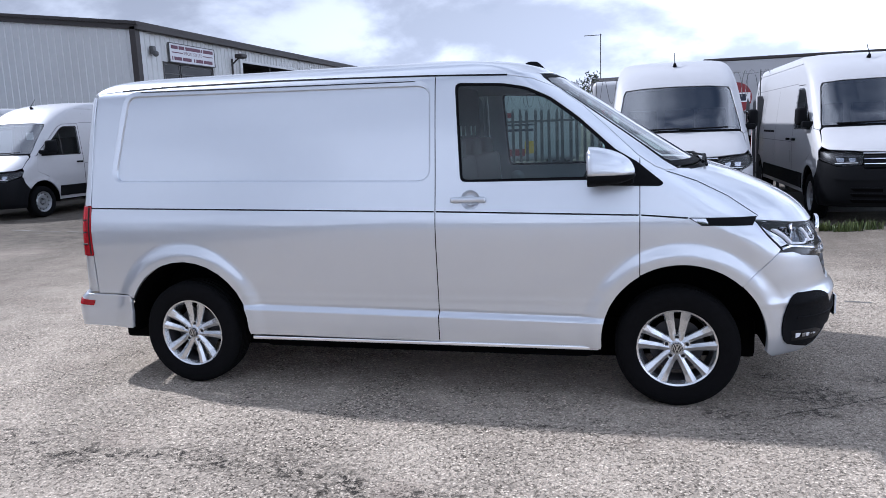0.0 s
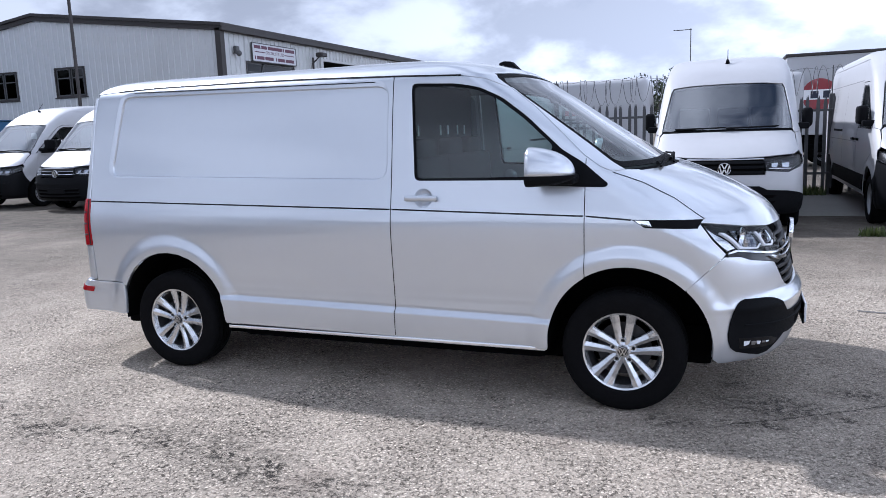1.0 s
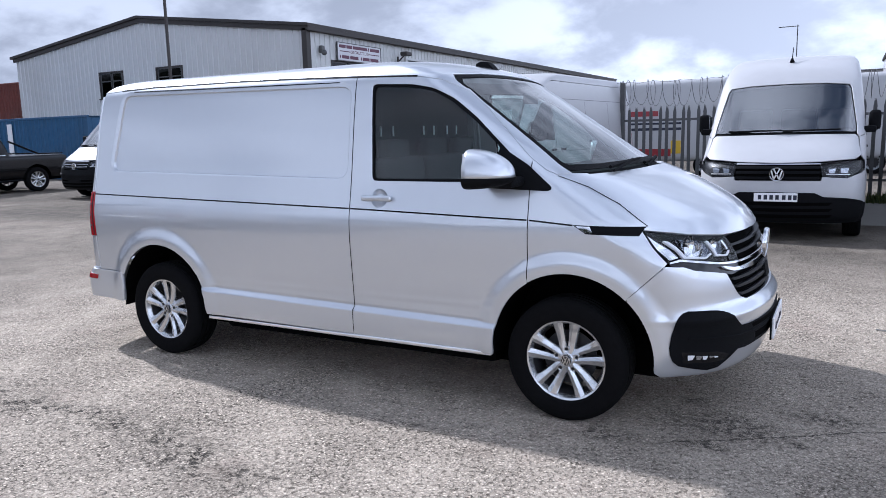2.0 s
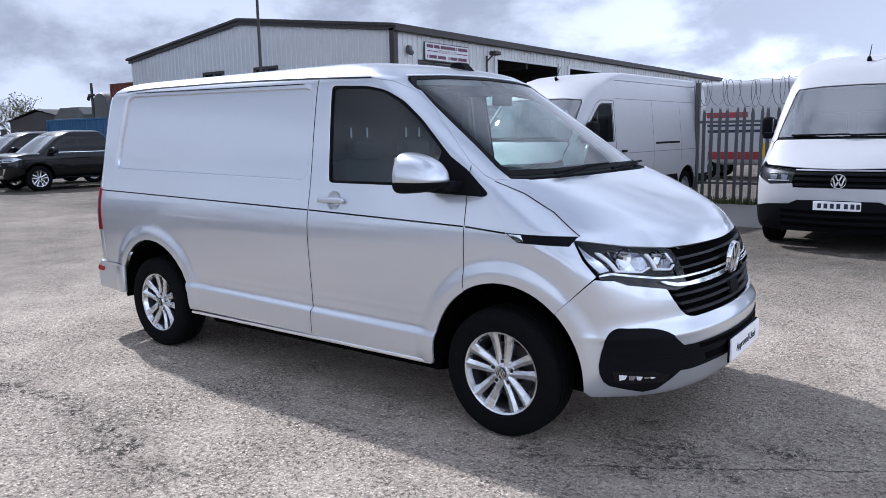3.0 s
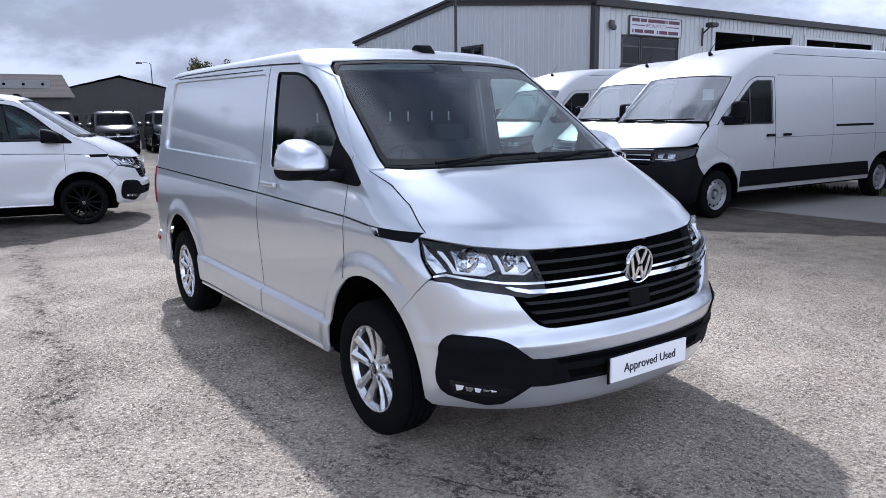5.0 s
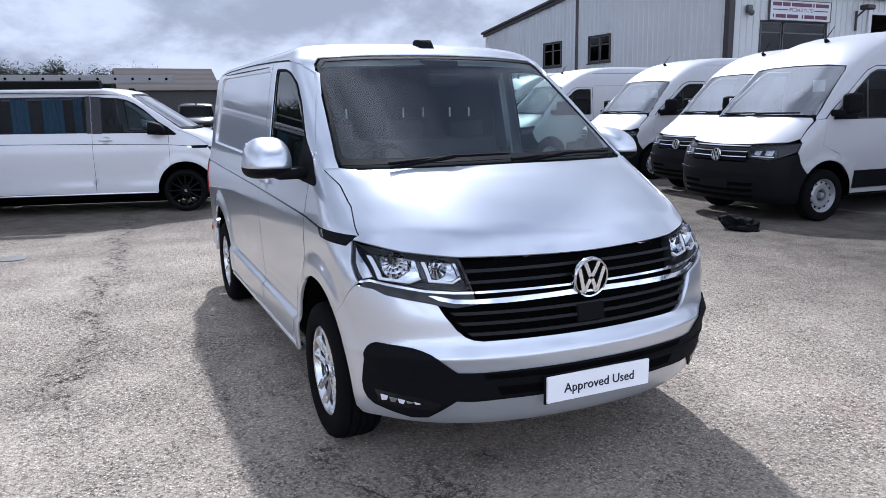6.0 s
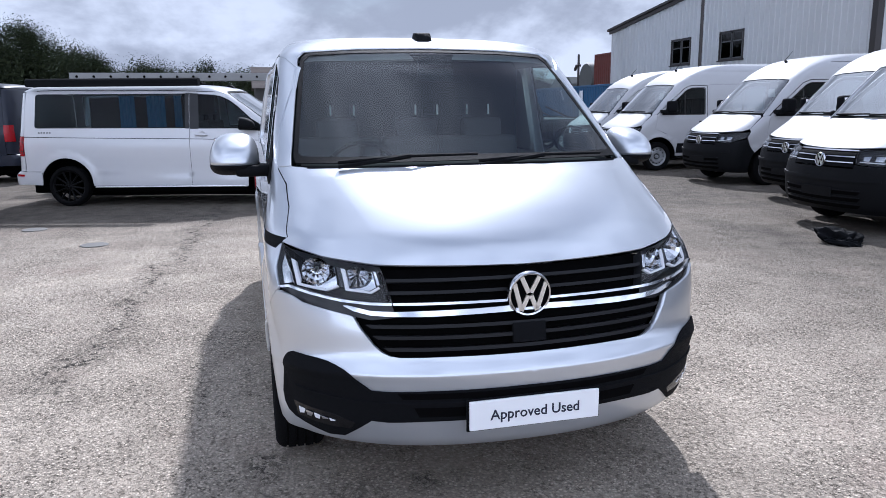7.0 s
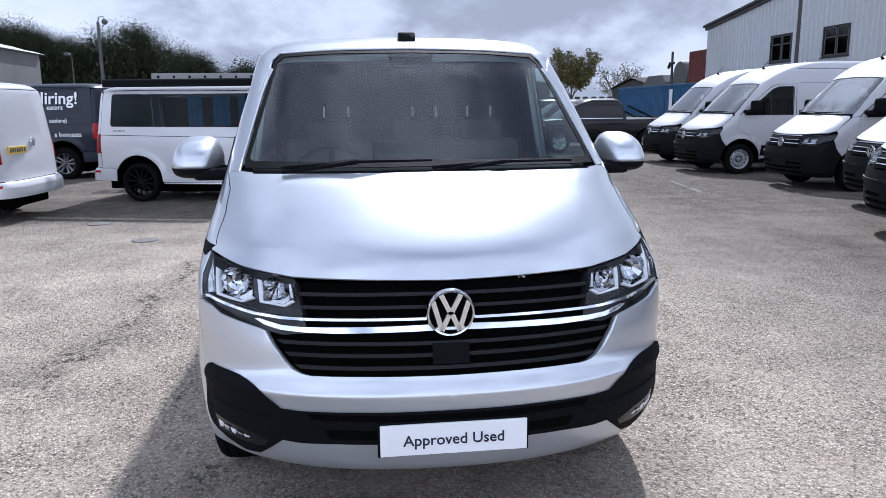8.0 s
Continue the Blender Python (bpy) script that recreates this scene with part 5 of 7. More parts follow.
    low = S((0.462, 0.79), (0.35, 0.65)) + S(*arch(*Fa, 0.465, 39, -12)) + FR((0.70, 0.26), (0.0, 0.26), (0.0, 0.80), (0.52, 0.80), (0.53, 0.85), (0.82, 0.83), (0.90, 0.87)) + S((0.51, 0.92))
    bp = part("front_bumper", skin(LV, low, (), 0, 0.03, 0.07, "B"), BUMPER if not white_bumper else WHITE, th, "" if white_bumper else "black plastic front bumper")
    if white_bumper:
        part("lower_bumper", skin(LV, S((0.455, 0.50)) + S(*arch(*Fa, 0.465, 16, -12)) + FR((0.70, 0.26), (0.0, 0.26), (0.0, 0.655), (0.45, 0.65), (0.55, 0.60), (0.80, 0.585)), (), 0.008, 0.02, 0.07, "B"), PLASTIC, bp, "black plastic lower bumper")
    for z0 in (0.32, 0.40, 0.48):
        part("bumper_slot", skin(LV, FR((0.0, z0), (0.62, z0 + 0.01), (0.66, z0 + 0.05), (0.0, z0 + 0.045)), (), 0.010, 0.002, 0.1, "B"), INNER, bp)
    if not white_bumper:
        for z0 in (0.36, 0.44, 0.52):
            part("slat_edge", skin(LV, FR((0.0, z0 + 0.002), (0.66, z0 + 0.012), (0.66, z0 + 0.024), (0.0, z0 + 0.014)), (), 0.016, 0.010, 0.06, "B"), BUMPER, bp)
        part("plate_recess", skin(LV, FR((0.0, 0.44), (0.27, 0.44), (0.27, 0.555), (0.0, 0.555)), (), 0.022, 0.012, 0.06, "B"), BUMPER, bp)
        part("bumper_crease", skin(LV, FR((0.0, 0.635), (0.70, 0.645), (0.86, 0.66), (0.86, 0.700), (0.70, 0.685), (0.0, 0.675)), (), 0.020, 0.020, 0.06, "B"), BUMPER, bp)
    gr = part("grille", skin(LV, FR((0.0, 0.81), (0.51, 0.81), (0.49, 1.025), (0.0, 1.015)), (), -0.02, 0.0, 0.08, "B", False), INNER, th, "black radiator grille")
    for z0 in (0.82, 0.89, 0.955):
        part("grille_slat", skin(LV, FR((0.0, z0), (0.51, z0), (0.505, z0 + 0.035), (0.0, z0 + 0.035)), (), 0.0, 0.03, 0.1, "B"), PLASTIC, gr)
    for z0 in ((0.862, 0.930, 1.004) if not white_bumper else (1.004,)):
        part("chrome_trim", skin(LV, FR((0.0, z0), (0.50, z0 + 0.004), (0.50, z0 + 0.018), (0.0, z0 + 0.013)), (), 0.004, 0.01, 0.1, "B"), CHROME, gr)
    emblem(th, pose(0.958, 0, 0.885, 0, 0, 90), 0.088)
    if plate:
        bm = bmesh.new()
        box(bm, (0.985, -0.26, 0.535), (0.997, 0.26, 0.645), 0.004, 1)
        pl = part("plate", bm, PLATE, th, "white number plate with dark bars")
        for i, y in enumerate((-0.19, -0.12, -0.05, 0.02, 0.10, 0.17, 0.23)):
            bm = bmesh.new()
            box(bm, (0.997, y - 0.02, 0.56), (0.9985, y + 0.022, 0.62))
            part("plate_bar", bm, INK, pl)
    for y0, y1 in ((-0.7, 0.0), (0.0, 0.7)):
        bm = bmesh.new()
        rod(bm, (0.30 - 0.10 * (abs(y0) > 0.1), y0, 1.432), (0.30 - 0.08 * (abs(y1) > 0.1), y1, 1.445), 0.014, 0.01, 6)
        part("wiper", bm, PLASTIC, th)
    bm = bmesh.new()
    rod(bm, (-0.98, 0, 2.42), (-0.93, 0, 2.48), 0.04, 0.02, 8); rod(bm, (-0.93, 0, 2.47), (-1.10, 0, 2.66), 0.008, 0.005, 6)
    part("aerial", bm, PLASTIC, th)
    bm = bmesh.new()
    box(bm, (-1.5, -0.9, 0.5), (-1.46, 0.9, 2.3), 0.01, 1)
    part("bulkhead", bm, CABINGREY, th)
    bm = bmesh.new()
    prism(bm, [(0.1, 0.8), (0.1, 1.40), (-0.2, 1.38), (-0.5, 1.25), (-0.45, 0.8)], -0.9, 0.9, 1, 0.02)
    part("dashboard", bm, CABIN, th)
    for y in (-0.5, 0.1, 0.6):
        bm = bmesh.new()
        box(bm, (-1.35, y - 0.24, 0.95), (-1.2, y + 0.24, 1.75), 0.05, 2)
        box(bm, (-1.2, y - 0.24, 0.95), (-0.75, y + 0.24, 1.1), 0.05, 2)
        part("seat", bm, SEAT, th, smooth=50)
    bm = bmesh.new()
    box(bm, (-5.7, -0.6, 0.3), (0.7, 0.6, 0.5), 0.02, 1)
    box(bm, (-WB + 0.5, -0.95, 0.33), (-0.5, 0.95, 0.5), 0.02, 1)
    part("floor_pan", bm, INNER, th)
    if sheet:
        bm = bmesh.new()
        box(bm, (-0.30, 0.42, 1.72), (-0.29, 0.62, 1.88), 0.001, 1)
        part("paper_notice", bm, PLATE, th)
    return th


# ---- ground ----
def asphalt():
    m = bpy.data.materials.new("worn asphalt with pale chippings")
    m.use_nodes = True
    nt = m.node_tree
    b = nt.nodes["Principled BSDF"]
    n, L = nt.nodes.new, nt.links.new
    co = n("ShaderNodeTexCoord")

    def noise(scale, detail=6, rough=0.6, warp=0.0):
        t = n("ShaderNodeTexNoise")
        t.inputs["Scale"].default_value, t.inputs["Detail"].default_value, t.inputs["Roughness"].default_value, t.inputs["Distortion"].default_value = scale, detail, rough, warp
        L(co.outputs["Object"], t.inputs["Vector"])
        return t.outputs["Fac"]

    def span(f, lo, hi, a=0.0, b=1.0):
        r = n("ShaderNodeMapRange")
        for k, v in (("From Min", lo), ("From Max", hi), ("To Min", a), ("To Max", b)):
            r.inputs[k].default_value = v
        L(f, r.inputs["Value"])
        return r.outputs[0]

    def blend(f, a, c):
        x = n("ShaderNodeMix"); x.data_type = "RGBA"
        for s, v in (("A", a), ("B", c)):
            if isinstance(v, tuple):
                x.inputs[s].default_value = (*v, 1)
            else:
                L(v, x.inputs[s])
        L(f, x.inputs["Factor"])
        return x.outputs["Result"]

    xyz = n("ShaderNodeSeparateXYZ")
    L(co.outputs["Object"], xyz.inputs[0])

    def calc(op, a, c=None, d=None):
        m_ = n("ShaderNodeMath"); m_.operation = op
        for k, v in enumerate((a, c, d)):
            if v is None:
                continue
            if isinstance(v, (int, float)):
                m_.inputs[k].default_value = v
            else:
                L(v, m_.inputs[k])
        return m_.outputs[0]

    chips = n("ShaderNodeTexVoronoi"); chips.inputs["Scale"].default_value, chips.inputs["Randomness"].default_value = 66, 1.0
    L(co.outputs["Object"], chips.inputs["Vector"])
    tone = n("ShaderNodeSeparateColor")
    L(chips.outputs["Color"], tone.inputs[0])
    stone = blend(span(tone.outputs[0], 0.10, 0.95), (0.34, 0.302, 0.260), (0.455, 0.406, 0.350))
    gap = span(chips.outputs["Distance"], 0.36, 0.56)
    col = blend(gap, stone, (0.215, 0.193, 0.166))
    # pits and ragged gaps between the flakes
    pits = span(noise(40, 10, 0.80, 0.6), 0.545, 0.572)
    col = blend(pits, col, (0.040, 0.035, 0.030))
    # a few much paler chippings
    col = blend(calc("MULTIPLY", span(tone.outputs[1], 0.81, 0.85), span(chips.outputs["Distance"], 0.42, 0.30)), col, (0.60, 0.545, 0.475))
    # binder showing through in patches, at two sizes
    binder = blend(span(noise(14, 5), 0.3, 0.7), (0.17, 0.153, 0.132), (0.31, 0.278, 0.24))
    col = blend(span(noise(1.7, 8, 0.70), 0.42, 0.66, 0.0, 0.45), col, binder)
    pale = blend(span(tone.outputs[1], 0.0, 1.0), (0.34, 0.305, 0.262), (0.56, 0.503, 0.435))
    col = blend(span(noise(1.1, 9, 0.70), 0.42, 0.64, 0.0, 0.60), col, pale)
    pink = blend(span(tone.outputs[2], 0.0, 1.0), (0.17, 0.135, 0.118), (0.38, 0.315, 0.275))
    col = blend(span(noise(0.9, 8, 0.68), 0.54, 0.70, 0.0, 0.5), col, pink)
    # a darker stretch before the van's nose
    nose_tone = calc("MULTIPLY", calc("MULTIPLY", span(xyz.outputs[0], 1.2, 2.0), span(xyz.outputs[0], 4.6, 3.4)), calc("MULTIPLY", span(xyz.outputs[1], -1.7, -1.0), span(xyz.outputs[1], 1.6, 0.8)))
    nose_tone = calc("MULTIPLY", nose_tone, span(noise(1.3, 7, 0.65), 0.34, 0.56, 0.12, 0.48))
    col = blend(nose_tone, col, blend(span(tone.outputs[0], 0.0, 1.0), (0.11, 0.099, 0.086), (0.24, 0.215, 0.185)))
    # the rest of the yard is older and darker than the stretch by the silver van
    far = calc("MAXIMUM", span(xyz.outputs[1], 1.8, 5.2), span(xyz.outputs[0], -3.2, -6.5, 0.0, 0.62))
    far = calc("MAXIMUM", far, calc("MULTIPLY", span(xyz.outputs[0], -5.2, -6.3), span(xyz.outputs[1], 1.2, -0.8)))
    far = calc("MULTIPLY", far, span(noise(0.25, 5, 0.6), 0.25, 0.5, 0.55, 1.0))
    old = blend(span(noise(3.5, 6, 0.65), 0.3, 0.7), (0.048, 0.044, 0.039), (0.115, 0.105, 0.093))
    col = blend(calc("MULTIPLY", far, 0.88), col, old)
    # a dark worn band along the yard and some oil marks
    wob = calc("MULTIPLY_ADD", noise(0.9, 4), 1.1, -0.55)
    band = calc("ABSOLUTE", calc("ADD", calc("ADD", xyz.outputs[1], calc("MULTIPLY_ADD", xyz.outputs[0], 0.085, 2.12)), wob))
    band = calc("MULTIPLY", span(band, 0.03, 0.24, 1.0, 0.0), span(noise(4.5, 8, 0.75, 0.5), 0.44, 0.53))
    band = calc("MULTIPLY", band, span(xyz.outputs[0], 1.0, 0.4))
    marks = band
    for px, py, pr in ((2.3, -0.53, 0.20), (2.21, -0.93, 0.18), (2.05, -0.35, 0.16), (2.62, -0.75, 0.10), (2.30, -0.66, 0.42), (2.72, -0.35, 0.26), (1.75, -1.0, 0.22), (0.80, -1.31, 0.07), (1.09, -1.21, 0.08), (0.35, -2.15, 0.2), (2.75, -0.52, 0.06), (-0.1, -2.2, 0.22)):
        d = calc("SQRT", calc("ADD", calc("POWER", calc("ADD", xyz.outputs[0], -px), 2), calc("POWER", calc("MULTIPLY", calc("ADD", xyz.outputs[1], -py), 1.7), 2)))
        d = calc("ADD", d, calc("MULTIPLY_ADD", noise(11, 5), 0.30, -0.15))
        marks = calc("MAXIMUM", marks, span(d, pr * 0.3, pr, 0.85, 0.0))
    marks = calc("MAXIMUM", marks, span(noise(0.8, 9, 0.74, 0.2), 0.63, 0.70, 0.0, 0.6))
    # a thin crack
    ck = calc("ABSOLUTE", calc("ADD", calc("MULTIPLY_ADD", calc("ADD", xyz.outputs[0], -2.19), -0.62, calc("ADD", xyz.outputs[1], 0.89)), calc("MULTIPLY_ADD", noise(5, 4, 0.7), 0.16, -0.08)))
    ck = calc("MULTIPLY", span(ck, 0.002, 0.010, 0.9, 0.0), calc("MULTIPLY", span(xyz.outputs[0], 1.9, 2.1), span(xyz.outputs[0], 4.2, 3.6)))
    marks = calc("MULTIPLY", marks, span(noise(22, 10, 0.85, 0.6), 0.48, 0.53, 0.05, 1.0))
    marks = calc("MAXIMUM", marks, ck)
    col = blend(marks, col, (0.030, 0.028, 0.026))
    warm = n("ShaderNodeMix"); warm.data_type = "RGBA"; warm.blend_type = "MULTIPLY"
    warm.inputs["Factor"].default_value, warm.inputs["B"].default_value = 1.0, (1.30, 1.252, 1.178, 1)
    L(col, warm.inputs["A"])
    col = warm.outputs["Result"]
    L(col, b.inputs["Base Color"])
    b.inputs["Roughness"].default_value = 0.85
    b.inputs["Specular IOR Level"].default_value = 0.08
    bp = n("ShaderNodeBump"); bp.inputs["Strength"].default_value, bp.inputs["Distance"].default_value = 1.0, 0.022
    inv = span(chips.outputs["Distance"], 0.0, 0.6, 1.0, 0.0)
    hgt = calc("ADD", calc("MULTIPLY", inv, span(tone.outputs[2], 0.0, 1.0, 0.15, 0.5)), calc("MULTIPLY_ADD", pits, -0.7, calc("MULTIPLY", noise(160, 3), 0.35)))
    L(hgt, bp.inputs["Height"]); L(bp.outputs[0], b.inputs["Normal"])
    return m


ASPHALT = asphalt()
bm = bmesh.new()
vs = [bm.verts.new((x, y, 0)) for x, y in ((-1500, -1500), (1500, -1500), (1500, 1500), (-1500, 1500))]
bm.faces.new(vs)
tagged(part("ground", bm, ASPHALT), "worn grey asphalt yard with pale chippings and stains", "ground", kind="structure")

# ---- the industrial unit ----
CLAD = mat("pale grey sheet cladding", (0.50, 0.505, 0.50), 0.5, 0.1, 0, 0.05, 2.0, dirt=(0.42, 0.42, 0.41))
FLASH = mat("dark brown flashing", (0.030, 0.025, 0.023), 0.55, 0.1, 0, 0.1, 3)
WINFRAME = mat("grey window frame", (0.07, 0.07, 0.07), 0.5, 0, 0, 0.08, 6)
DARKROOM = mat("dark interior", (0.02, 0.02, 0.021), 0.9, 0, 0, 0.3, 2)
BX, BY, EAVE, RIDGE, GW, BL = -17.2, 20.5, 5.95, 7.15, 19.8, 46.0


def ribbed(bm, length, height_at, m, pitch=0.33, depth=0.035, z0=0.0, gaps=()):
    """Profiled sheet in the plane x (along), z (up), ribs standing out to -y; height_at gives its top; gaps are (x0, x1, z0, z1) openings."""
    xs = [0.0]
    prof = []
    k = 0
    while k * pitch < length:
        for f, d in ((0.0, 0), (0.70, 0), (0.76, depth), (0.92, depth), (0.98, 0)):
            x = (k + f) * pitch
            if x < length:
                prof.append((x, d))
        k += 1
    prof.append((length, 0))
    for g in gaps:
        for e in g[:2]:
            prof.append((e, 0))
    prof = sorted(prof)
    for (xa, da), (xb, db) in zip(prof, prof[1:]):
        if xb - xa < 1e-6:
            continue
        spans = [(z0, None)]
        for g in gaps:
            if xa >= g[0] - 1e-6 and xb <= g[1] + 1e-6:
                spans = [(z0, g[2]), (g[3], None)]
        for lo, hi in spans:
            q = [bm.verts.new(m @ Vector(p)) for p in ((xa, -da, lo), (xb, -db, lo), (xb, -db, height_at(xb) if hi is None else hi), (xa, -da, height_at(xa) if hi is None else hi))]
            bm.faces.new(q)


def window_unit(name, w, h, m, panes=((0.06, 0.5), (0.54, 0.94)), open_dark=True):
    """A framed window with its panes, standing in an opening; the outside is -y."""
    th = hollow(name)
    th.matrix_basis = m
    bm = bmesh.new()
    t = 0.06
    for lo, hi in (((0, -0.05, 0), (w, 0.06, t)), ((0, -0.05, h - t), (w, 0.06, h)), ((0, -0.05, t), (t, 0.06, h - t)), ((w - t, -0.05, t), (w, 0.06, h - t))):
        box(bm, lo, hi, 0.008, 1)
    part("window_frame", bm, FLASH, th)
    for a, b in panes:
        bm = bmesh.new()
        x0, x1 = w * a, w * b
        for lo, hi in (((x0, -0.02, t), (x0 + 0.05, 0.02, h - t)), ((x1 - 0.05, -0.02, t), (x1, 0.02, h - t)), ((x0, -0.02, h * 0.62), (x1, 0.02, h * 0.62 + 0.05)), ((x0, -0.02, t), (x1, 0.02, t + 0.05)), ((x0, -0.02, h - t - 0.05), (x1, 0.02, h - t))):
            box(bm, lo, hi)
        fr = part("casement", bm, WINFRAME, th)
        bm = bmesh.new()
        box(bm, (x0 + 0.04, 0.0, t), (x1 - 0.04, 0.008, h - t))
        part("pane", bm, PRIVACY, fr)
    bm = bmesh.new()
    box(bm, (-0.06, -0.10, -0.05), (w + 0.06, 0.02, 0.0), 0.01, 1)
    part("sill", bm, FLASH, th)
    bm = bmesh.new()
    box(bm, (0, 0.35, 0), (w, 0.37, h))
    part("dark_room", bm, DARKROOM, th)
    return th


unit = hollow("industrial_unit")
tagged(unit, "industrial unit clad in pale grey ribbed metal sheet", "building")
unit.matrix_basis = pose(BX, BY, 0)
GWIN = [(-13.15, 3.62, 1.8, 1.3), (-9.05, 3.62, 1.8, 1.3)]
SWIN = (1.6, 3.5, 3.8, 1.28)
SDOORS = [(8.0, 14.6), (16.0, 23.2), (24.8, 33.0), (34.6, 42.0)]
bm = bmesh.new()
# the gable runs along -x from the corner; its sheet faces -y
ribbed(bm, GW, lambda x: EAVE + (RIDGE - EAVE) * (1 - abs(x - GW / 2) / (GW / 2)), pose(-GW, 0, 0), gaps=[(GW + x, GW + x + w, z, z + h) for x, z, w, h in GWIN])
part("wall", bm, CLAD, unit)
bm = bmesh.new()
# the long side runs along +y; its sheet faces +x
ribbed(bm, BL, lambda x: EAVE, pose(0, 0, 0, 0, 0, 90), gaps=[(SWIN[0], SWIN[0] + SWIN[2], SWIN[1], SWIN[1] + SWIN[3])] + [(a, b, 0.0, 5.2) for a, b in SDOORS])
part("wall", bm, CLAD, unit)
bm = bmesh.new()
for lo, hi in (((-GW, 0.3, 0), (-GW + 0.2, BL, EAVE)), ((-GW, BL - 0.2, 0), (0, BL, EAVE))):
    box(bm, lo, hi)
part("wall", bm, CLAD, unit)
bm = bmesh.new()
for s in (0, 1):
    x0, x1 = (-GW - 0.25, -GW / 2) if s == 0 else (0.25, -GW / 2)
    vs = [bm.verts.new(p) for p in ((x0, -0.2, EAVE + 0.05), (x1, -0.2, RIDGE + 0.08), (x1, BL + 0.2, RIDGE + 0.08), (x0, BL + 0.2, EAVE + 0.05))]
    ws_ = [bm.verts.new(v.co + Vector((0, 0, 0.12))) for v in vs]
    bm.faces.new(vs); bm.faces.new(ws_)
    for i in range(4):
        bm.faces.new((vs[i], vs[(i + 1) % 4], ws_[(i + 1) % 4], ws_[i]))
part("roof", bm, FLASH, unit)
bm = bmesh.new()
for x0, x1, z0, z1 in ((-GW - 0.1, -GW / 2, EAVE, RIDGE), (-GW / 2, 0.1, RIDGE, EAVE)):
    vs = [bm.verts.new(p) for p in ((x0, -0.12, z0 - 0.12), (x1, -0.12, z1 - 0.12), (x1, -0.12, z1 + 0.14), (x0, -0.12, z0 + 0.14))]
    ws_ = [bm.verts.new(v.co + Vector((0, 0.1, 0))) for v in vs]
    bm.faces.new(vs); bm.faces.new(ws_)
    for i in range(4):
        bm.faces.new((vs[i], vs[(i + 1) % 4], ws_[(i + 1) % 4], ws_[i]))
part("verge", bm, FLASH, unit)
bm = bmesh.new()
box(bm, (0.05, -0.12, EAVE - 0.14), (0.24, BL, EAVE + 0.12), 0.03, 1)
part("gutter", bm, FLASH, unit)
bm = bmesh.new()
box(bm, (-0.14, -0.12, 0), (0.12, 0.16, EAVE), 0.01, 1)
part("corner_trim", bm, FLASH, unit)
for x, z, w, h in GWIN:
    o = window_unit("window", w, h, pose(x, 0.02, z))
    o.parent = unit
o = window_unit("window", SWIN[2], SWIN[3], pose(-0.02, SWIN[0], SWIN[1], 0, 0, 90), panes=((0.02, 0.32), (0.34, 0.98)))
o.parent = unit
for a, b in SDOORS:
    bm = bmesh.new()
    for lo, hi in (((-0.02, a - 0.22, 0), (0.10, a, 5.4)), ((-0.02, b, 0), (0.10, b + 0.22, 5.4)), ((-0.02, a, 5.2), (0.06, b, 5.32))):
        box(bm, lo, hi, 0.01, 1)
    part("door_frame", bm, CLAD, unit)
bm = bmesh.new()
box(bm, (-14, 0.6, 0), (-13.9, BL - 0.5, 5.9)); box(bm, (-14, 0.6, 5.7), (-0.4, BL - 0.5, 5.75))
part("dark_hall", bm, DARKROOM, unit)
for y in (12, 20, 29, 38):
    bm = bmesh.new()
    box(bm, (-12, y - 0.1, 5.0), (-0.5, y + 0.1, 5.3)); 
    part("roof_beam", bm, WINFRAME, unit)


# ---- vehicles ----
silver = mid_van(SILVER, "silver metallic panel van with alloy wheels parked on asphalt", plate="Approved Used", bars=True, step=0.018)

plain = large_van("white high-roof delivery van with black bumper, parked", sheet=True)
plain.matrix_basis = pose(-2.92, 6.95, 0, 0, 0, -93)
for x, y, h in ((-5.35, 8.4, -92), (-8.6, 8.95, -92), (-12.4, 8.75, -92), (-15.4, 9.15, -92)):
    copy_thing(plain, pose(x, y, 0, 0, 0, h))
reg = large_van("white high-roof delivery van with white upper bumper, parked by the fence", white_bumper=True, plate=True)
reg.matrix_basis = pose(1.95, 6.95, 0, 0, 0, -90)
other = copy_thing(plain, pose(4.9, 7.3, 0, 0, 0, -90))


def stretched(thing, extra):
    """Lengthens a van behind its doors by `extra` metres: the part round the rear axle moves back, what lies before it is drawn out."""
    done = set()
    for o in thing.children_recursive:
        if o.type != "MESH":
            continue
        if o.parent == thing and o.matrix_basis.translation.length > 0.01:
            if o.matrix_basis.translation.x < -1:
                o.matrix_basis = Matrix.Translation((-extra, 0, 0)) @ o.matrix_basis
            continue
        if o.parent != thing and o.parent.matrix_basis.translation.length > 0.01:
            continue
        if o.data.name in done:
            continue
        done.add(o.data.name)
        for v in o.data.vertices:
            v.co.x -= extra * min(1.0, max(0.0, (0.12 - v.co.x) / 1.15))
    return thing


GALVTRIM = mat("grey trim lettering", (0.16, 0.16, 0.165), 0.4, 0.5, 0, 0.05, 8)
# ---- other parked vehicles ----
camper = stretched(mid_van(WHITE2, "white camper van with black awning, dark windows and black wheels", style="cross", cargo=False, step=0.06, full=True, mirror=PLASTIC), 0.40)
camper.matrix_basis = pose(-8.95, -1.85, 0, 0, 0, 75.5)
bm = bmesh.new()
prism(bm, [(-0.93, 1.955), (-0.93, 2.06), (-0.89, 2.085), (-0.78, 2.085), (-0.76, 2.04), (-0.78, 1.955)], -2.45, 0.35, 0, 0.012)
part("awning", bm, PLASTIC, camper, "black roll-out awning case")
bm = bmesh.new()
for y in (-0.45, 0.45):
    box(bm, (-2.3, y - 0.02, 1.97), (0.2, y + 0.02, 2.03), 0.01, 1)
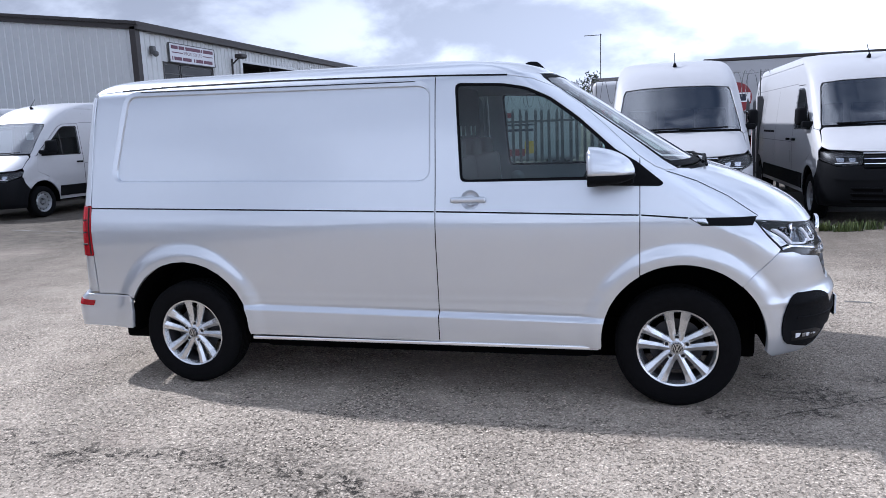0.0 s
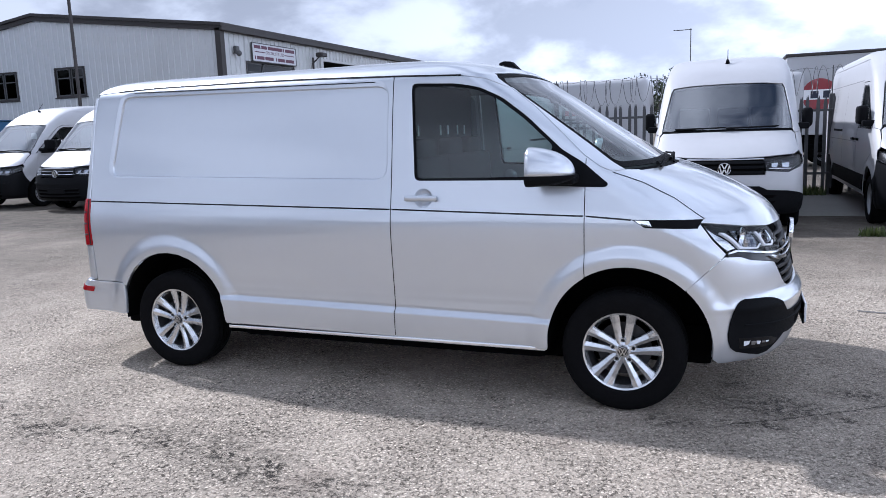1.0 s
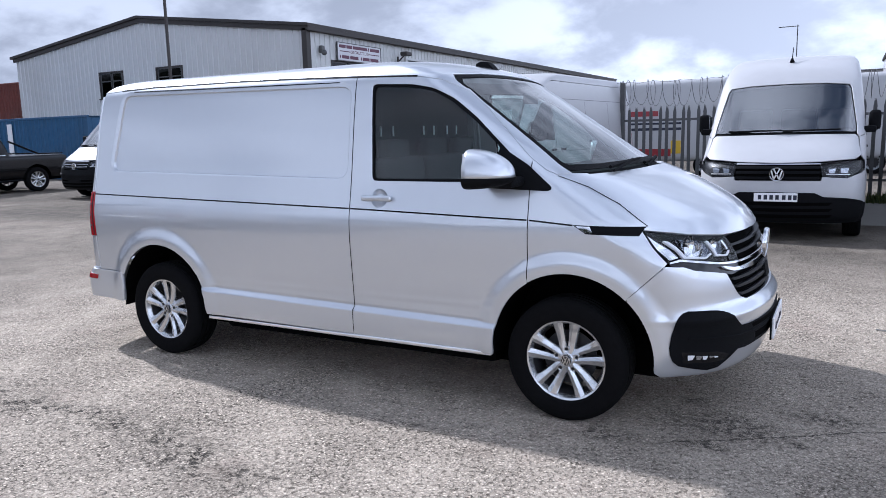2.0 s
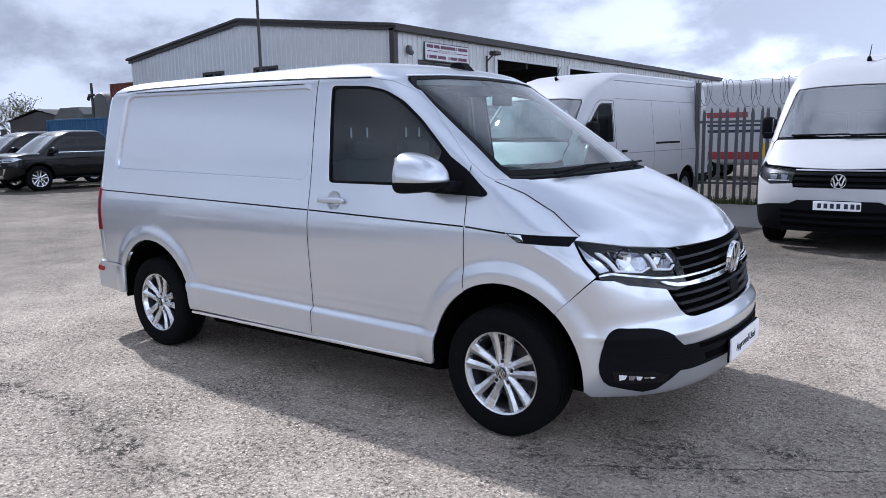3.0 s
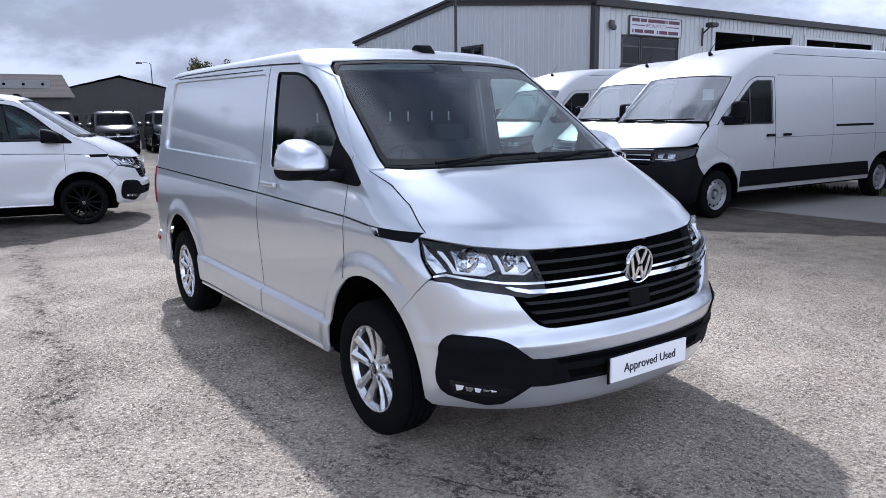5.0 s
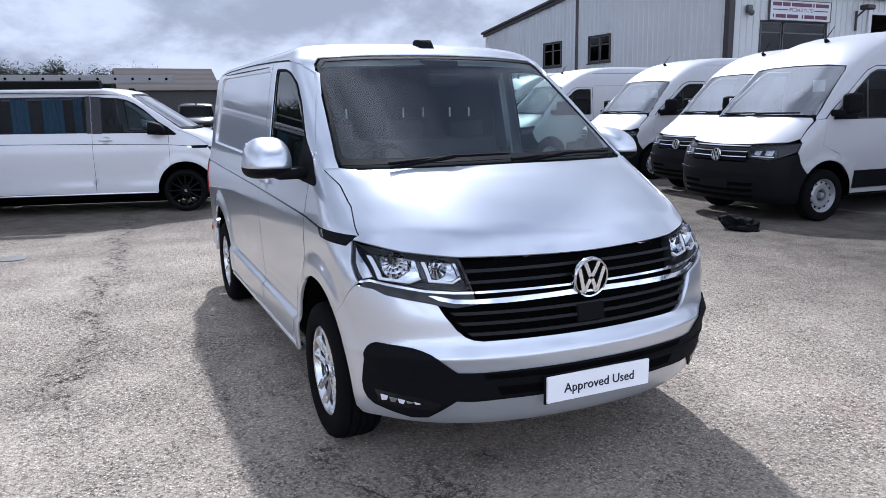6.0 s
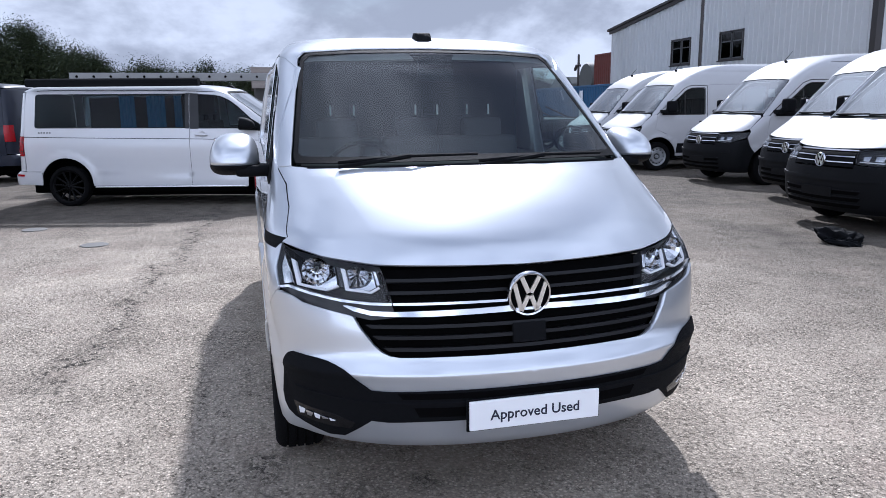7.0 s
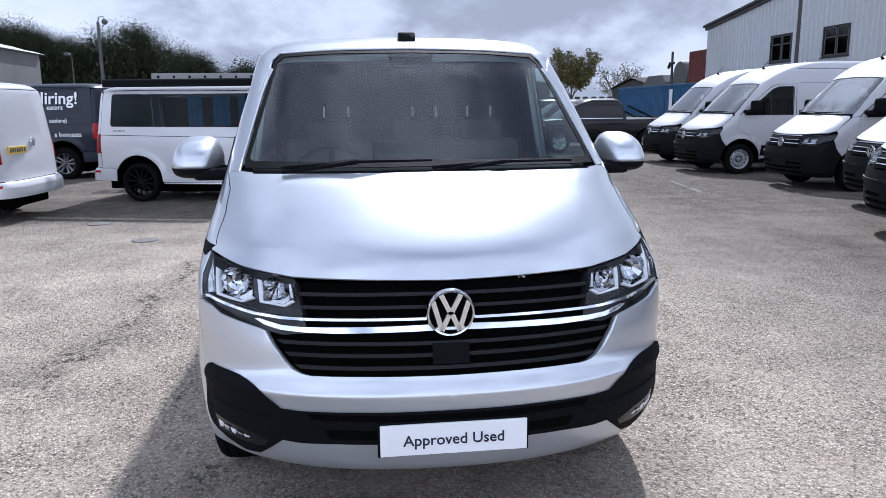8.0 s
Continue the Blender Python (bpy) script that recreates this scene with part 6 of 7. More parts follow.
part("roof_rail", bm, PLASTIC, camper)
for x0, x1 in ((-0.55, -0.25), (-1.0, -0.75), (-0.1, 0.02)):
    bm = bmesh.new()
    n = 14
    vs = [[bm.verts.new((x0 + (x1 - x0) * k / n, -0.80 + 0.012 * math.sin(k * 2.4), z)) for k in range(n + 1)] for z in (1.29, 1.80)]
    for k in range(n):
        bm.faces.new((vs[0][k], vs[0][k + 1], vs[1][k + 1], vs[1][k]))
    part("curtain", bm, CURTAIN, camper, "blue pleated curtain")

bm = bmesh.new()
box(bm, (-1.9, 0.05, 0.5), (-0.02, 0.75, 1.80), 0.02, 1)
part("cupboard", bm, CABIN, camper)

for q in range(5):
    bar = part("lettering_bar", skin(T, S((-1.93 + 0.045 * q, 1.205), (-1.90 + 0.045 * q, 1.205), (-1.90 + 0.045 * q, 1.230), (-1.93 + 0.045 * q, 1.230)), (), 0.002, 0.001, 0.05, "R"), GALVTRIM, camper)
    bar.data.transform(Matrix.Translation((-0.40, 0, 0)))

white_van = mid_van(WHITE2, "white panel van seen from behind with yellow plate", step=0.08, full=True)
bm = bmesh.new()
box(bm, (-2.386, 0.22, 0.97), (-2.37, 0.74, 1.08), 0.004, 1)
pl = part("rear_plate", bm, YELLOW, white_van, "yellow number plate with dark bars")
for k in range(7):
    bm = bmesh.new()
    box(bm, (-2.388, 0.27 + 0.065 * k, 0.995), (-2.386, 0.31 + 0.065 * k, 1.055))
    part("plate_bar", bm, INK, pl)
emblem(white_van, pose(-2.372, 0.0, 1.12, 0, 0, -90), 0.06)
white_van.matrix_basis = pose(-7.1, -7.35, 0, 0, 0, -94)

rack_van = copy_thing(white_van, pose(-12.9, -2.0, 0, 0, 0, 88))
tagged(rack_van, "white panel van carrying a roof rack, parked behind", "van")
rack = hollow("roof_rack")
tagged(rack, "black steel roof rack on a white van", "roof rack")
rack.matrix_basis = rack_van.matrix_basis.copy()
for x in (-1.9, -0.9, 0.1):
    bm = bmesh.new()
    box(bm, (x - 0.02, -0.72, 2.13), (x + 0.02, 0.72, 2.17), 0.006, 1)
    for y in (-0.68, 0.68):
        box(bm, (x - 0.03, y - 0.02, 1.93), (x + 0.03, y + 0.02, 2.15), 0.006, 1)
    part("crossbar", bm, PLASTIC, rack)
bm = bmesh.new()
rod(bm, (-0.9, 0.2, 2.15), (-0.9, 0.2, 2.42), 0.03, n=8); rod(bm, (-0.95, 0.3, 2.17), (-0.85, 0.3, 2.40), 0.04, n=8)
part("ladder_clamp", bm, PLASTIC, rack)
ALU = mat("dull aluminium", (0.22, 0.22, 0.215), 0.7, 0.1, 0, 0.08, 6)
lad = hollow("ladder")
tagged(lad, "dull aluminium extension ladder tied on a roof rack", "ladder")
lad.matrix_basis = rack_van.matrix_basis.copy()
for y, z in ((-0.5, 2.20), (-0.12, 2.20)):
    bm = bmesh.new()
    box(bm, (-2.55, y - 0.014, z), (1.75, y + 0.014, z + 0.16), 0.006, 1)
    part("stile", bm, ALU, lad)
for k in range(13):
    bm = bmesh.new()
    rod(bm, (-2.4 + 0.335 * k, -0.53, 2.28), (-2.4 + 0.335 * k, -0.10, 2.28), 0.028, n=8)
    part("rung", bm, INNER, lad)

blue_van = mid_van(NAVY, "dark blue panel van with white advertising words on its side", style="grey", step=0.08, full=False)
blue_van.matrix_basis = pose(-14.48, -8.28, 0, 0, 0, -99) @ Matrix.Diagonal((1.1, 1.1, 1.1, 1))
for text, size, x, y, z, lean, bold in (("Hiring!", 0.35, -1.86, 0.842, 1.665, -9, 0.006), ("esters", 0.14, -1.54, 0.868, 1.485, -9, 0.002), ("cashire)", 0.12, -1.63, 0.920, 1.215, -9, 0.001), ("s bonuses", 0.145, -1.93, 0.956, 0.93, 0, 0.002)):
    words(text, size, WHITEINK, "lettering", blue_van, pose(x, y, z, 90, 0, 180) @ pose(0, 0, 0, lean, 0, 0), align="RIGHT", bold=bold)

black_van = mid_van(BLACKP, "black passenger van with dark windows, parked facing out", style="cross", cargo=False, step=0.13, full=False, trim=PLASTIC)
tagged(black_van, group="row of black vans")
black_van.matrix_basis = pose(-33.4, 5.2, 0, 0, 0, -8)
for y, h in ((7.75, -8), (10.4, -6), (2.6, -6), (0.1, -5), (-2.4, -5)):
    copy_thing(black_van, pose(-33.4, y, 0, 0, 0, h))

# ---- pick-up trucks: x = 0 is the front axle ----
P_ROWS = [(0.36, 0.36, 0.86, 0.80, 0.35, 2.5, -4.25, 0.15, 3.0), (0.50, 0.50, 0.93, 0.90, 0.38, 2.5, -4.33, 0.15, 3.0), (0.75, 0.75, 0.955, 0.93, 0.38, 2.5, -4.36, 0.15, 3.0), (0.95, 0.95, 0.95, 0.91, 0.38, 2.5, -4.36, 0.15, 3.0),
          (1.06, 1.06, 0.935, 0.86, 0.38, 2.5, -4.35, 0.15, 3.0), (1.13, 1.12, 0.89, 0.72, 0.38, 2.5, -4.33, 0.15, 3.0), (1.22, 1.155, 0.80, 0.50, 0.38, 2.5, -4.30, 0.15, 3.0), (1.4, 1.175, 0.6, 0.2, 0.38, 2.5, -4.28, 0.15, 3.0), (1.9, 1.185, 0.0, -0.1, 0.38, 2.5, -4.25, 0.15, 3.0)]
C_ROWS = [(1.10, 1.10, 0.905, 0.10, 0.35, 2.6, -2.50, 0.2, 3.0), (1.30, 1.30, 0.865, -0.14, 0.33, 2.6, -2.46, 0.2, 3.0), (1.50, 1.50, 0.81, -0.40, 0.32, 2.6, -2.40, 0.2, 3.0), (1.68, 1.68, 0.75, -0.66, 0.3, 2.6, -2.34, 0.2, 3.0),
          (1.76, 1.75, 0.71, -0.80, 0.3, 2.6, -2.28, 0.2, 3.0), (1.86, 1.81, 0.62, -0.98, 0.3, 2.5, -2.22, 0.2, 3.0), (2.0, 1.845, 0.45, -1.2, 0.3, 2.5, -2.15, 0.2, 3.0), (2.4, 1.86, 0.0, -1.4, 0.3, 2.5, -2.0, 0.2, 3.0)]
PB, PC = Shell(P_ROWS), Shell(C_ROWS)


def pickup():
    th = hollow("pickup_truck")
    tagged(th, "black double-cab pickup truck with bright alloy wheels", "pickup", "parked pickup trucks")
    for s in "RL":
        k = -1 if s == "R" else 1
        side = S((-4.2, 0.45), (-4.2, 1.10), (0.45, 1.10), (0.45, 0.75), (0.40, 0.62)) + S(*arch(0, 0.40, 0.47, 30, 175)) + S((-0.50, 0.40), (-2.75, 0.40)) + S(*arch(-3.2, 0.40, 0.47, 5, 175)) + S((-3.75, 0.45))
        part("body_side", skin(PB, side, (), 0, 0.01, 0.1, s), BLACKP, th)
        for a, b in (((-0.42, -1.30)), ((-1.36, -2.22))):
            lo = [(a - 0.02, 1.20), (a - 0.62 * (a > -1) - 0.02 * (a < -1), 1.62), (b + 0.03, 1.64), (b, 1.20)]
            part("side_glass", skin(PC, S(*lo), (), 0.003, 0.0, 0.1, s, False), PRIVACY, th)
        part("chrome_trim", skin(PC, S((-0.35, 1.165), (-2.25, 1.165), (-2.25, 1.185), (-0.35, 1.185)), (), 0.006, 0.004, 0.1, s), CHROME, th)
        hl = part("headlight", skin(PB, FR((0.50, 1.02), (0.52, 0.90), (0.86, 0.92)) + S((0.48, 1.0)) + FR((0.86, 1.05)), (), 0.003, 0.01, 0.08, s), REFLECTOR, th)
        bm = bmesh.new()
        box(bm, (-0.55, 0.90, 1.15), (-0.38, 1.12, 1.34), 0.04, 2)
        mr = part("door_mirror", bm, BLACKP, th, smooth=50)
        if s == "R":
            mr.data.transform(Matrix.Diagonal((1, -1, 1, 1)))
        for cx in (0, -3.2):
            put_wheel(th, "alloy", 0.39, cx, k * 0.83, 0.388)
            bm = bmesh.new()
            liner(bm, cx, 0.40, 0.48, k * 0.92, k * 0.55)
            part("wheel_house", bm, INNER, th)
        bm = bmesh.new()
        rod(bm, (-2.5, k * 0.68, 1.60), (-3.35, k * 0.80, 1.20), 0.03, n=8); rod(bm, (-3.35, k * 0.80, 1.20), (-4.2, k * 0.80, 1.19), 0.02, n=8)
        part("sports_bar", bm, PLASTIC, th)
        bm = bmesh.new()
        box(bm, (-2.7, k * 0.93 - 0.06, 0.36), (-0.5, k * 0.93 + 0.06, 0.41), 0.015, 1)
        part("side_step", bm, PLASTIC, th)
    deck = S((-4.2, 1.105), (0.45, 1.105)) + FR((0.80, 1.08), (0.0, 1.08)) + [("c", 6.0, 1.9), ("c", 0.0, 1.9), ("c", 0.0, PB.vz(1.10))]
    part("bonnet", skin(PB, deck, (), 0, 0.01, 0.1, "B"), BLACKP, th)
    front = S((0.46, 1.09), (0.46, 0.75), (0.42, 0.55)) + FR((0.7, 0.40), (0.0, 0.40), (0.0, 1.075), (0.80, 1.075))
    part("front_end", skin(PB, front, (), 0, 0.01, 0.1, "B"), BLACKP, th)
    for z0 in (0.80, 0.88, 0.96):
        part("grille_bar", skin(PB, FR((0.0, z0), (0.50, z0), (0.50, z0 + 0.025), (0.0, z0 + 0.025)), (), 0.012, 0.01, 0.1, "B"), CHROME, th)
    part("skid_plate", skin(PB, FR((0.0, 0.44), (0.45, 0.44), (0.62, 0.62), (0.68, 0.72), (0.62, 0.72), (0.5, 0.52), (0.0, 0.52)), (), 0.02, 0.02, 0.08, "B"), ALLOY, th, "bright lower bumper trim")
    back = S((-4.21, 0.45), (-4.21, 1.10)) + [("c", 0.0, PB.vz(1.10)), ("c", 0.0, PB.vz(0.45))]
    part("tailgate", skin(PB, back, (), 0, 0.01, 0.15, "B"), BLACKP, th)
    cab = S((-2.25, 1.10), (0.0, 1.10)) + FR((0.75, 1.10), (0.0, 1.10)) + [("c", 6.0, 2.4), ("c", 0.0, 2.4), ("c", 0.0, 1.10)]
    part("cab", skin(PC, cab, (), 0, 0.01, 0.08, "B"), BLACKP, th)
    part("windscreen", skin(PC, FR((0.0, 1.16), (0.74, 1.15), (0.60, 1.66), (0.0, 1.70)), (), 0.003, 0.0, 0.1, "B", False), GLASS2, th)
    emblem(th, pose(0.94, 0, 0.93, 0, 0, 90), 0.08)
    bm = bmesh.new()
    box(bm, (-4.2, -0.6, 0.35), (0.6, 0.6, 0.6))
    part("floor_pan", bm, INNER, th)
    return th


truck = pickup()
truck.matrix_basis = pose(-20.85, 6.85, 0, 0, 0, -90)
copy_thing(truck, pose(-23.9, 7.0, 0, 0, 0, -90))

# ---- fence with razor wire ----
GALV = mat("weathered galvanised steel", (0.085, 0.087, 0.09), 0.6, 0.3, 0, 0.15, 4, dirt=(0.12, 0.11, 0.10))
FY = 11.85
fence = hollow("palisade_fence")
tagged(fence, "weathered galvanised palisade fence topped with razor wire", "fence")
fence.matrix_basis = pose(0, FY, 0)
for z in (0.42, 1.68):
    bm = bmesh.new()
    box(bm, (-1.75, 0.01, z - 0.025), (13.5, 0.06, z + 0.025), 0.004, 1)
    part("rail", bm, GALV, fence)
bm = bmesh.new()
prism(bm, [(-0.034, 0.05), (-0.034, 1.83), (-0.012, 1.97), (0.0, 1.90), (0.012, 1.97), (0.034, 1.83), (0.034, 0.05)], -0.012, 0.0, 1)
pale = part("pale", bm, GALV, fence)
pale.matrix_basis = pose(-1.65, 0, 0)
for k in range(1, 95):
    o = new("pale", pale.data)
    o.parent = fence
    o.matrix_basis = pose(-1.65 + 0.160 * k + random.uniform(-0.012, 0.012), random.uniform(-0.004, 0.004), random.uniform(-0.015, 0.015), 0, random.uniform(-0.7, 0.7), 0)
for k in range(6):
    bm = bmesh.new()
    box(bm, (-1.72 + 2.78 * k, 0.06, 0), (-1.62 + 2.78 * k, 0.15, 2.0 if k else 2.5), 0.004, 1)
    part("fence_post", bm, GALV, fence)
    bm = bmesh.new()
    rod(bm, (-1.67 + 2.78 * k, 0.1, 1.95), (-1.67 + 2.78 * k, 0.1, 2.55), 0.012, n=6)
    part("wire_stay", bm, GALV, fence)


def tube(bm, pts, r, n=4):
    rings = []
    for i, p in enumerate(pts):
        d = (Vector(pts[min(i + 1, len(pts) - 1)]) - Vector(pts[max(i - 1, 0)])).normalized()
        a = d.orthogonal().normalized()
        b = d.cross(a)
        rings.append([bm.verts.new(Vector(p) + (a * math.cos(2 * math.pi * k / n) + b * math.sin(2 * math.pi * k / n)) * r) for k in range(n)])
    for p, q in zip(rings, rings[1:]):
        for k in range(n):
            bm.faces.new((p[k], p[(k + 1) % n], q[(k + 1) % n], q[k]))


bm = bmesh.new()
tube(bm, [(-1.8 + 0.19 * a / (2 * math.pi) + 0.06 * math.sin(a * 0.37), 0.1 + 0.29 * math.cos(a), 2.26 + 0.27 * math.sin(a) + 0.03 * math.sin(a * 0.11)) for a in np.arange(0, 80 * 2 * math.pi, 0.36)], 0.0065, 3)
tube(bm, [(-1.8 + 0.1 * k, 0.1, 2.5 + 0.02 * math.sin(k)) for k in range(152)], 0.004, 3)
part("razor_wire", bm, GALV, fence, "coiled razor wire")

CONC = mat("pale worn concrete", (0.23, 0.218, 0.20), 0.85, 0, 0, 0.12, 5, 0.4, 60, 0.3, dirt=(0.20, 0.19, 0.175))
bm = bmesh.new()
box(bm, (-3.3, 8.1, -0.1), (13.5, 11.6, 0.012), 0.01, 1)
tagged(part("concrete_apron", bm, CONC), "pale worn concrete strip before the fence", "pavement", kind="structure")

# weeds along the fence and by the parked vans
LEAF = bpy.data.materials.new("green leaves")


def leafy(m, a, b):
    m.use_nodes = True
    nt = m.node_tree
    p = nt.nodes["Principled BSDF"]
    g = nt.nodes.new("ShaderNodeNewGeometry")
    r = nt.nodes.new("ShaderNodeMix"); r.data_type = "RGBA"
    r.inputs["A"].default_value, r.inputs["B"].default_value = (*a, 1), (*b, 1)
    nt.links.new(g.outputs["Random Per Island"], r.inputs["Factor"])
    nt.links.new(r.outputs["Result"], p.inputs["Base Color"])
    p.inputs["Roughness"].default_value = 0.6
    p.inputs["Specular IOR Level"].default_value = 0.25
    return m


leafy(LEAF, (0.035, 0.055, 0.016), (0.095, 0.115, 0.035))
WOOD = leafy(bpy.data.materials.new("dark woodland leaves"), (0.018, 0.026, 0.014), (0.048, 0.060, 0.028))
SPARSE = leafy(bpy.data.materials.new("autumn leaves"), (0.05, 0.055, 0.02), (0.14, 0.12, 0.04))
BARK = mat("grey bark", (0.085, 0.075, 0.065), 0.85, 0, 0, 0.25, 8, 0.6, 40, 0.2)
rnd = random.Random(5)


def blades(bm, x0, x1, y0, y1, n, hi):
    for _ in range(n):
        x, y, a, h = rnd.uniform(x0, x1), rnd.uniform(y0, y1), rnd.uniform(0, 6.28), rnd.uniform(0.3, 1.0) * hi
        w = 0.008 + 0.01 * rnd.random()
        dx, dy, lean = math.cos(a) * w, math.sin(a) * w, rnd.uniform(0.1, 0.6) * h
        p = [(x - dx, y - dy, 0), (x + dx, y + dy, 0), (x + dx * 0.7 - dy / w * lean * 0.4, y + dy * 0.7 + dx / w * lean * 0.4, h * 0.6), (x - dy / w * lean, y + dx / w * lean, h)]
        v = [bm.verts.new(q) for q in p]
        bm.faces.new((v[0], v[1], v[2])); bm.faces.new((v[0], v[2], v[3]))


bm = bmesh.new()
for q in range(9):
    cx, cy = rnd.uniform(3.6, 4.9), rnd.uniform(5.8, 6.3)
    blades(bm, cx - 0.12, cx + 0.12, cy - 0.08, cy + 0.08, 45, 0.14)
blades(bm, 3.1, 3.8, 11.4, 11.9, 350, 0.22)
blades(bm, -1.6, 2.0, 11.6, 12.0, 900, 0.17)
blades(bm, -3.2, -1.2, 11.3, 11.7, 300, 0.2)
tagged(part("weeds", bm, LEAF), "tufts of green weeds and grass along the yard edge", "grass", kind="stuff")


def leaf_cloud(bm, c, r, n, size):
    for _ in range(n):
        d = Vector((rnd.gauss(0, 1), rnd.gauss(0, 1), rnd.gauss(0, 0.8)))
        d = d.normalized() * (rnd.random() ** 0.6)
        p = Vector(c) + Vector((d.x * r[0], d.y * r[1], d.z * r[2]))
        a = Vector((rnd.gauss(0, 1), rnd.gauss(0, 1), rnd.gauss(0, 1))).normalized() * size * rnd.uniform(0.5, 1.2)
        b = a.orthogonal().normalized() * size * rnd.uniform(0.3, 0.7)
        v = [bm.verts.new(q) for q in (p - a, p + b * 0.8 - a * 0.2, p + a, p - b)]
        bm.faces.new(v)


def tree(x, y, h, w, material, label, leaves=1400, bare=0.0, limbs=9, girth=1.0, leaf=0.10):
    th = hollow("tree")
    tagged(th, label, "tree")
    th.matrix_basis = pose(x, y, 0)
    bm = bmesh.new()
    tube(bm, [(0, 0, 0), (0.05, 0.02, h * 0.2), (-0.04, 0.05, h * 0.42), (0.03, 0, h * 0.72)], 0.05 * girth * w ** 0.5, 7)
    tips = []
    for k in range(limbs):
        a = 2.4 * k + rnd.uniform(-0.3, 0.3)
        z0 = h * rnd.uniform(0.22, 0.5)
        e = Vector((math.cos(a) * w * rnd.uniform(0.25, 0.5), math.sin(a) * w * rnd.uniform(0.25, 0.5), h * rnd.uniform(0.6, 0.97)))
        mid = Vector((e.x * 0.5, e.y * 0.5, z0 + (e.z - z0) * 0.42))
        tube(bm, [(0, 0, z0), mid, e], 0.022 * girth * w ** 0.5, 5)
        tips.append(e); tips.append((mid + e) / 2)
        for _ in range(5):
            q = mid.lerp(e, rnd.random())
            f = q + Vector((rnd.uniform(-1, 1), rnd.uniform(-1, 1), rnd.uniform(0.1, 1))) * w * 0.16
            tube(bm, [q, f], 0.009 * w ** 0.5, 3)
            tips.append(f)
    part("trunk", bm, BARK, th)
    bm = bmesh.new()
    for p in tips:
        if rnd.random() > bare:
            leaf_cloud(bm, p, (w * 0.13, w * 0.13, h * 0.09), max(3, leaves // len(tips)), leaf)
    part("crown", bm, material, th)
    return th


tree(-79.0, 25.3, 7.6, 5.4, SPARSE, "small tree with thinning green and yellow leaves", 9000, 0.1, 14, 0.8, 0.17)
tree(-67.9, 27.2, 5.3, 5.0, SPARSE, "small nearly bare tree behind the yard", 1600, 0.15, 24, 0.45)
tree(-2.4, 40.0, 4.3, 3.2, WOOD, "dark green bushy tree behind the fence", 2200)

# wooded rise in the distance
bm = bmesh.new()
for _ in range(620):
    x, y = rnd.uniform(-135, -100), rnd.uniform(-95, 12)
    top = float(np.interp(y, [-95, -48, -42, -37, -31, -27, -22, -14, 0, 12], [16, 15.2, 12.8, 11.5, 14.0, 12.8, 9.6, 9.0, 7.6, 6.8])) * (0.78 + 0.30 * rnd.random()) * (1 + (-110 - x) * -0.002)
    r = rnd.uniform(1.6, 3.2)
    leaf_cloud(bm, (x, y, top - r * 1.2), (r, r, r * 1.3), 500, 0.11)
    leaf_cloud(bm, (x, y, top - r * 1.35), (r * 0.8, r * 0.8, r * 1.05), 220, 0.2)
    leaf_cloud(bm, (x, y, top * 0.45), (r * 1.2, r * 1.2, top * 0.4), 130, 0.4)
for _ in range(420):
    x, y = rnd.uniform(-120, 75), rnd.uniform(-118, -95)
    top = 9.5 + 3.5 * noise.noise(Vector((x * 0.05, 3.1, 0))) + rnd.uniform(-0.6, 0.8)
    r = rnd.uniform(1.8, 3.4)
    leaf_cloud(bm, (x, y, top - r * 1.2), (r, r, r * 1.25), 40, 0.6)
    leaf_cloud(bm, (x, y, top * 0.45), (r * 1.2, r * 1.2, top * 0.45), 40, 0.9)
tagged(part("far_woods", bm, WOOD), "dark green wooded rise beyond the yard", "trees", kind="stuff")

# ---- containers and scrap behind the trucks ----
CBLUE = mat("faded blue container paint", (0.020, 0.085, 0.18), 0.55, 0.1, 0, 0.12, 2, dirt=(0.035, 0.07, 0.12))
CRED = mat("rusty red container paint", (0.12, 0.028, 0.02), 0.65, 0.1, 0, 0.2, 2, dirt=(0.07, 0.03, 0.022))
DULL = mat("dull grey-green steel", (0.10, 0.105, 0.10), 0.6, 0.2, 0, 0.2, 2, dirt=(0.07, 0.065, 0.06))


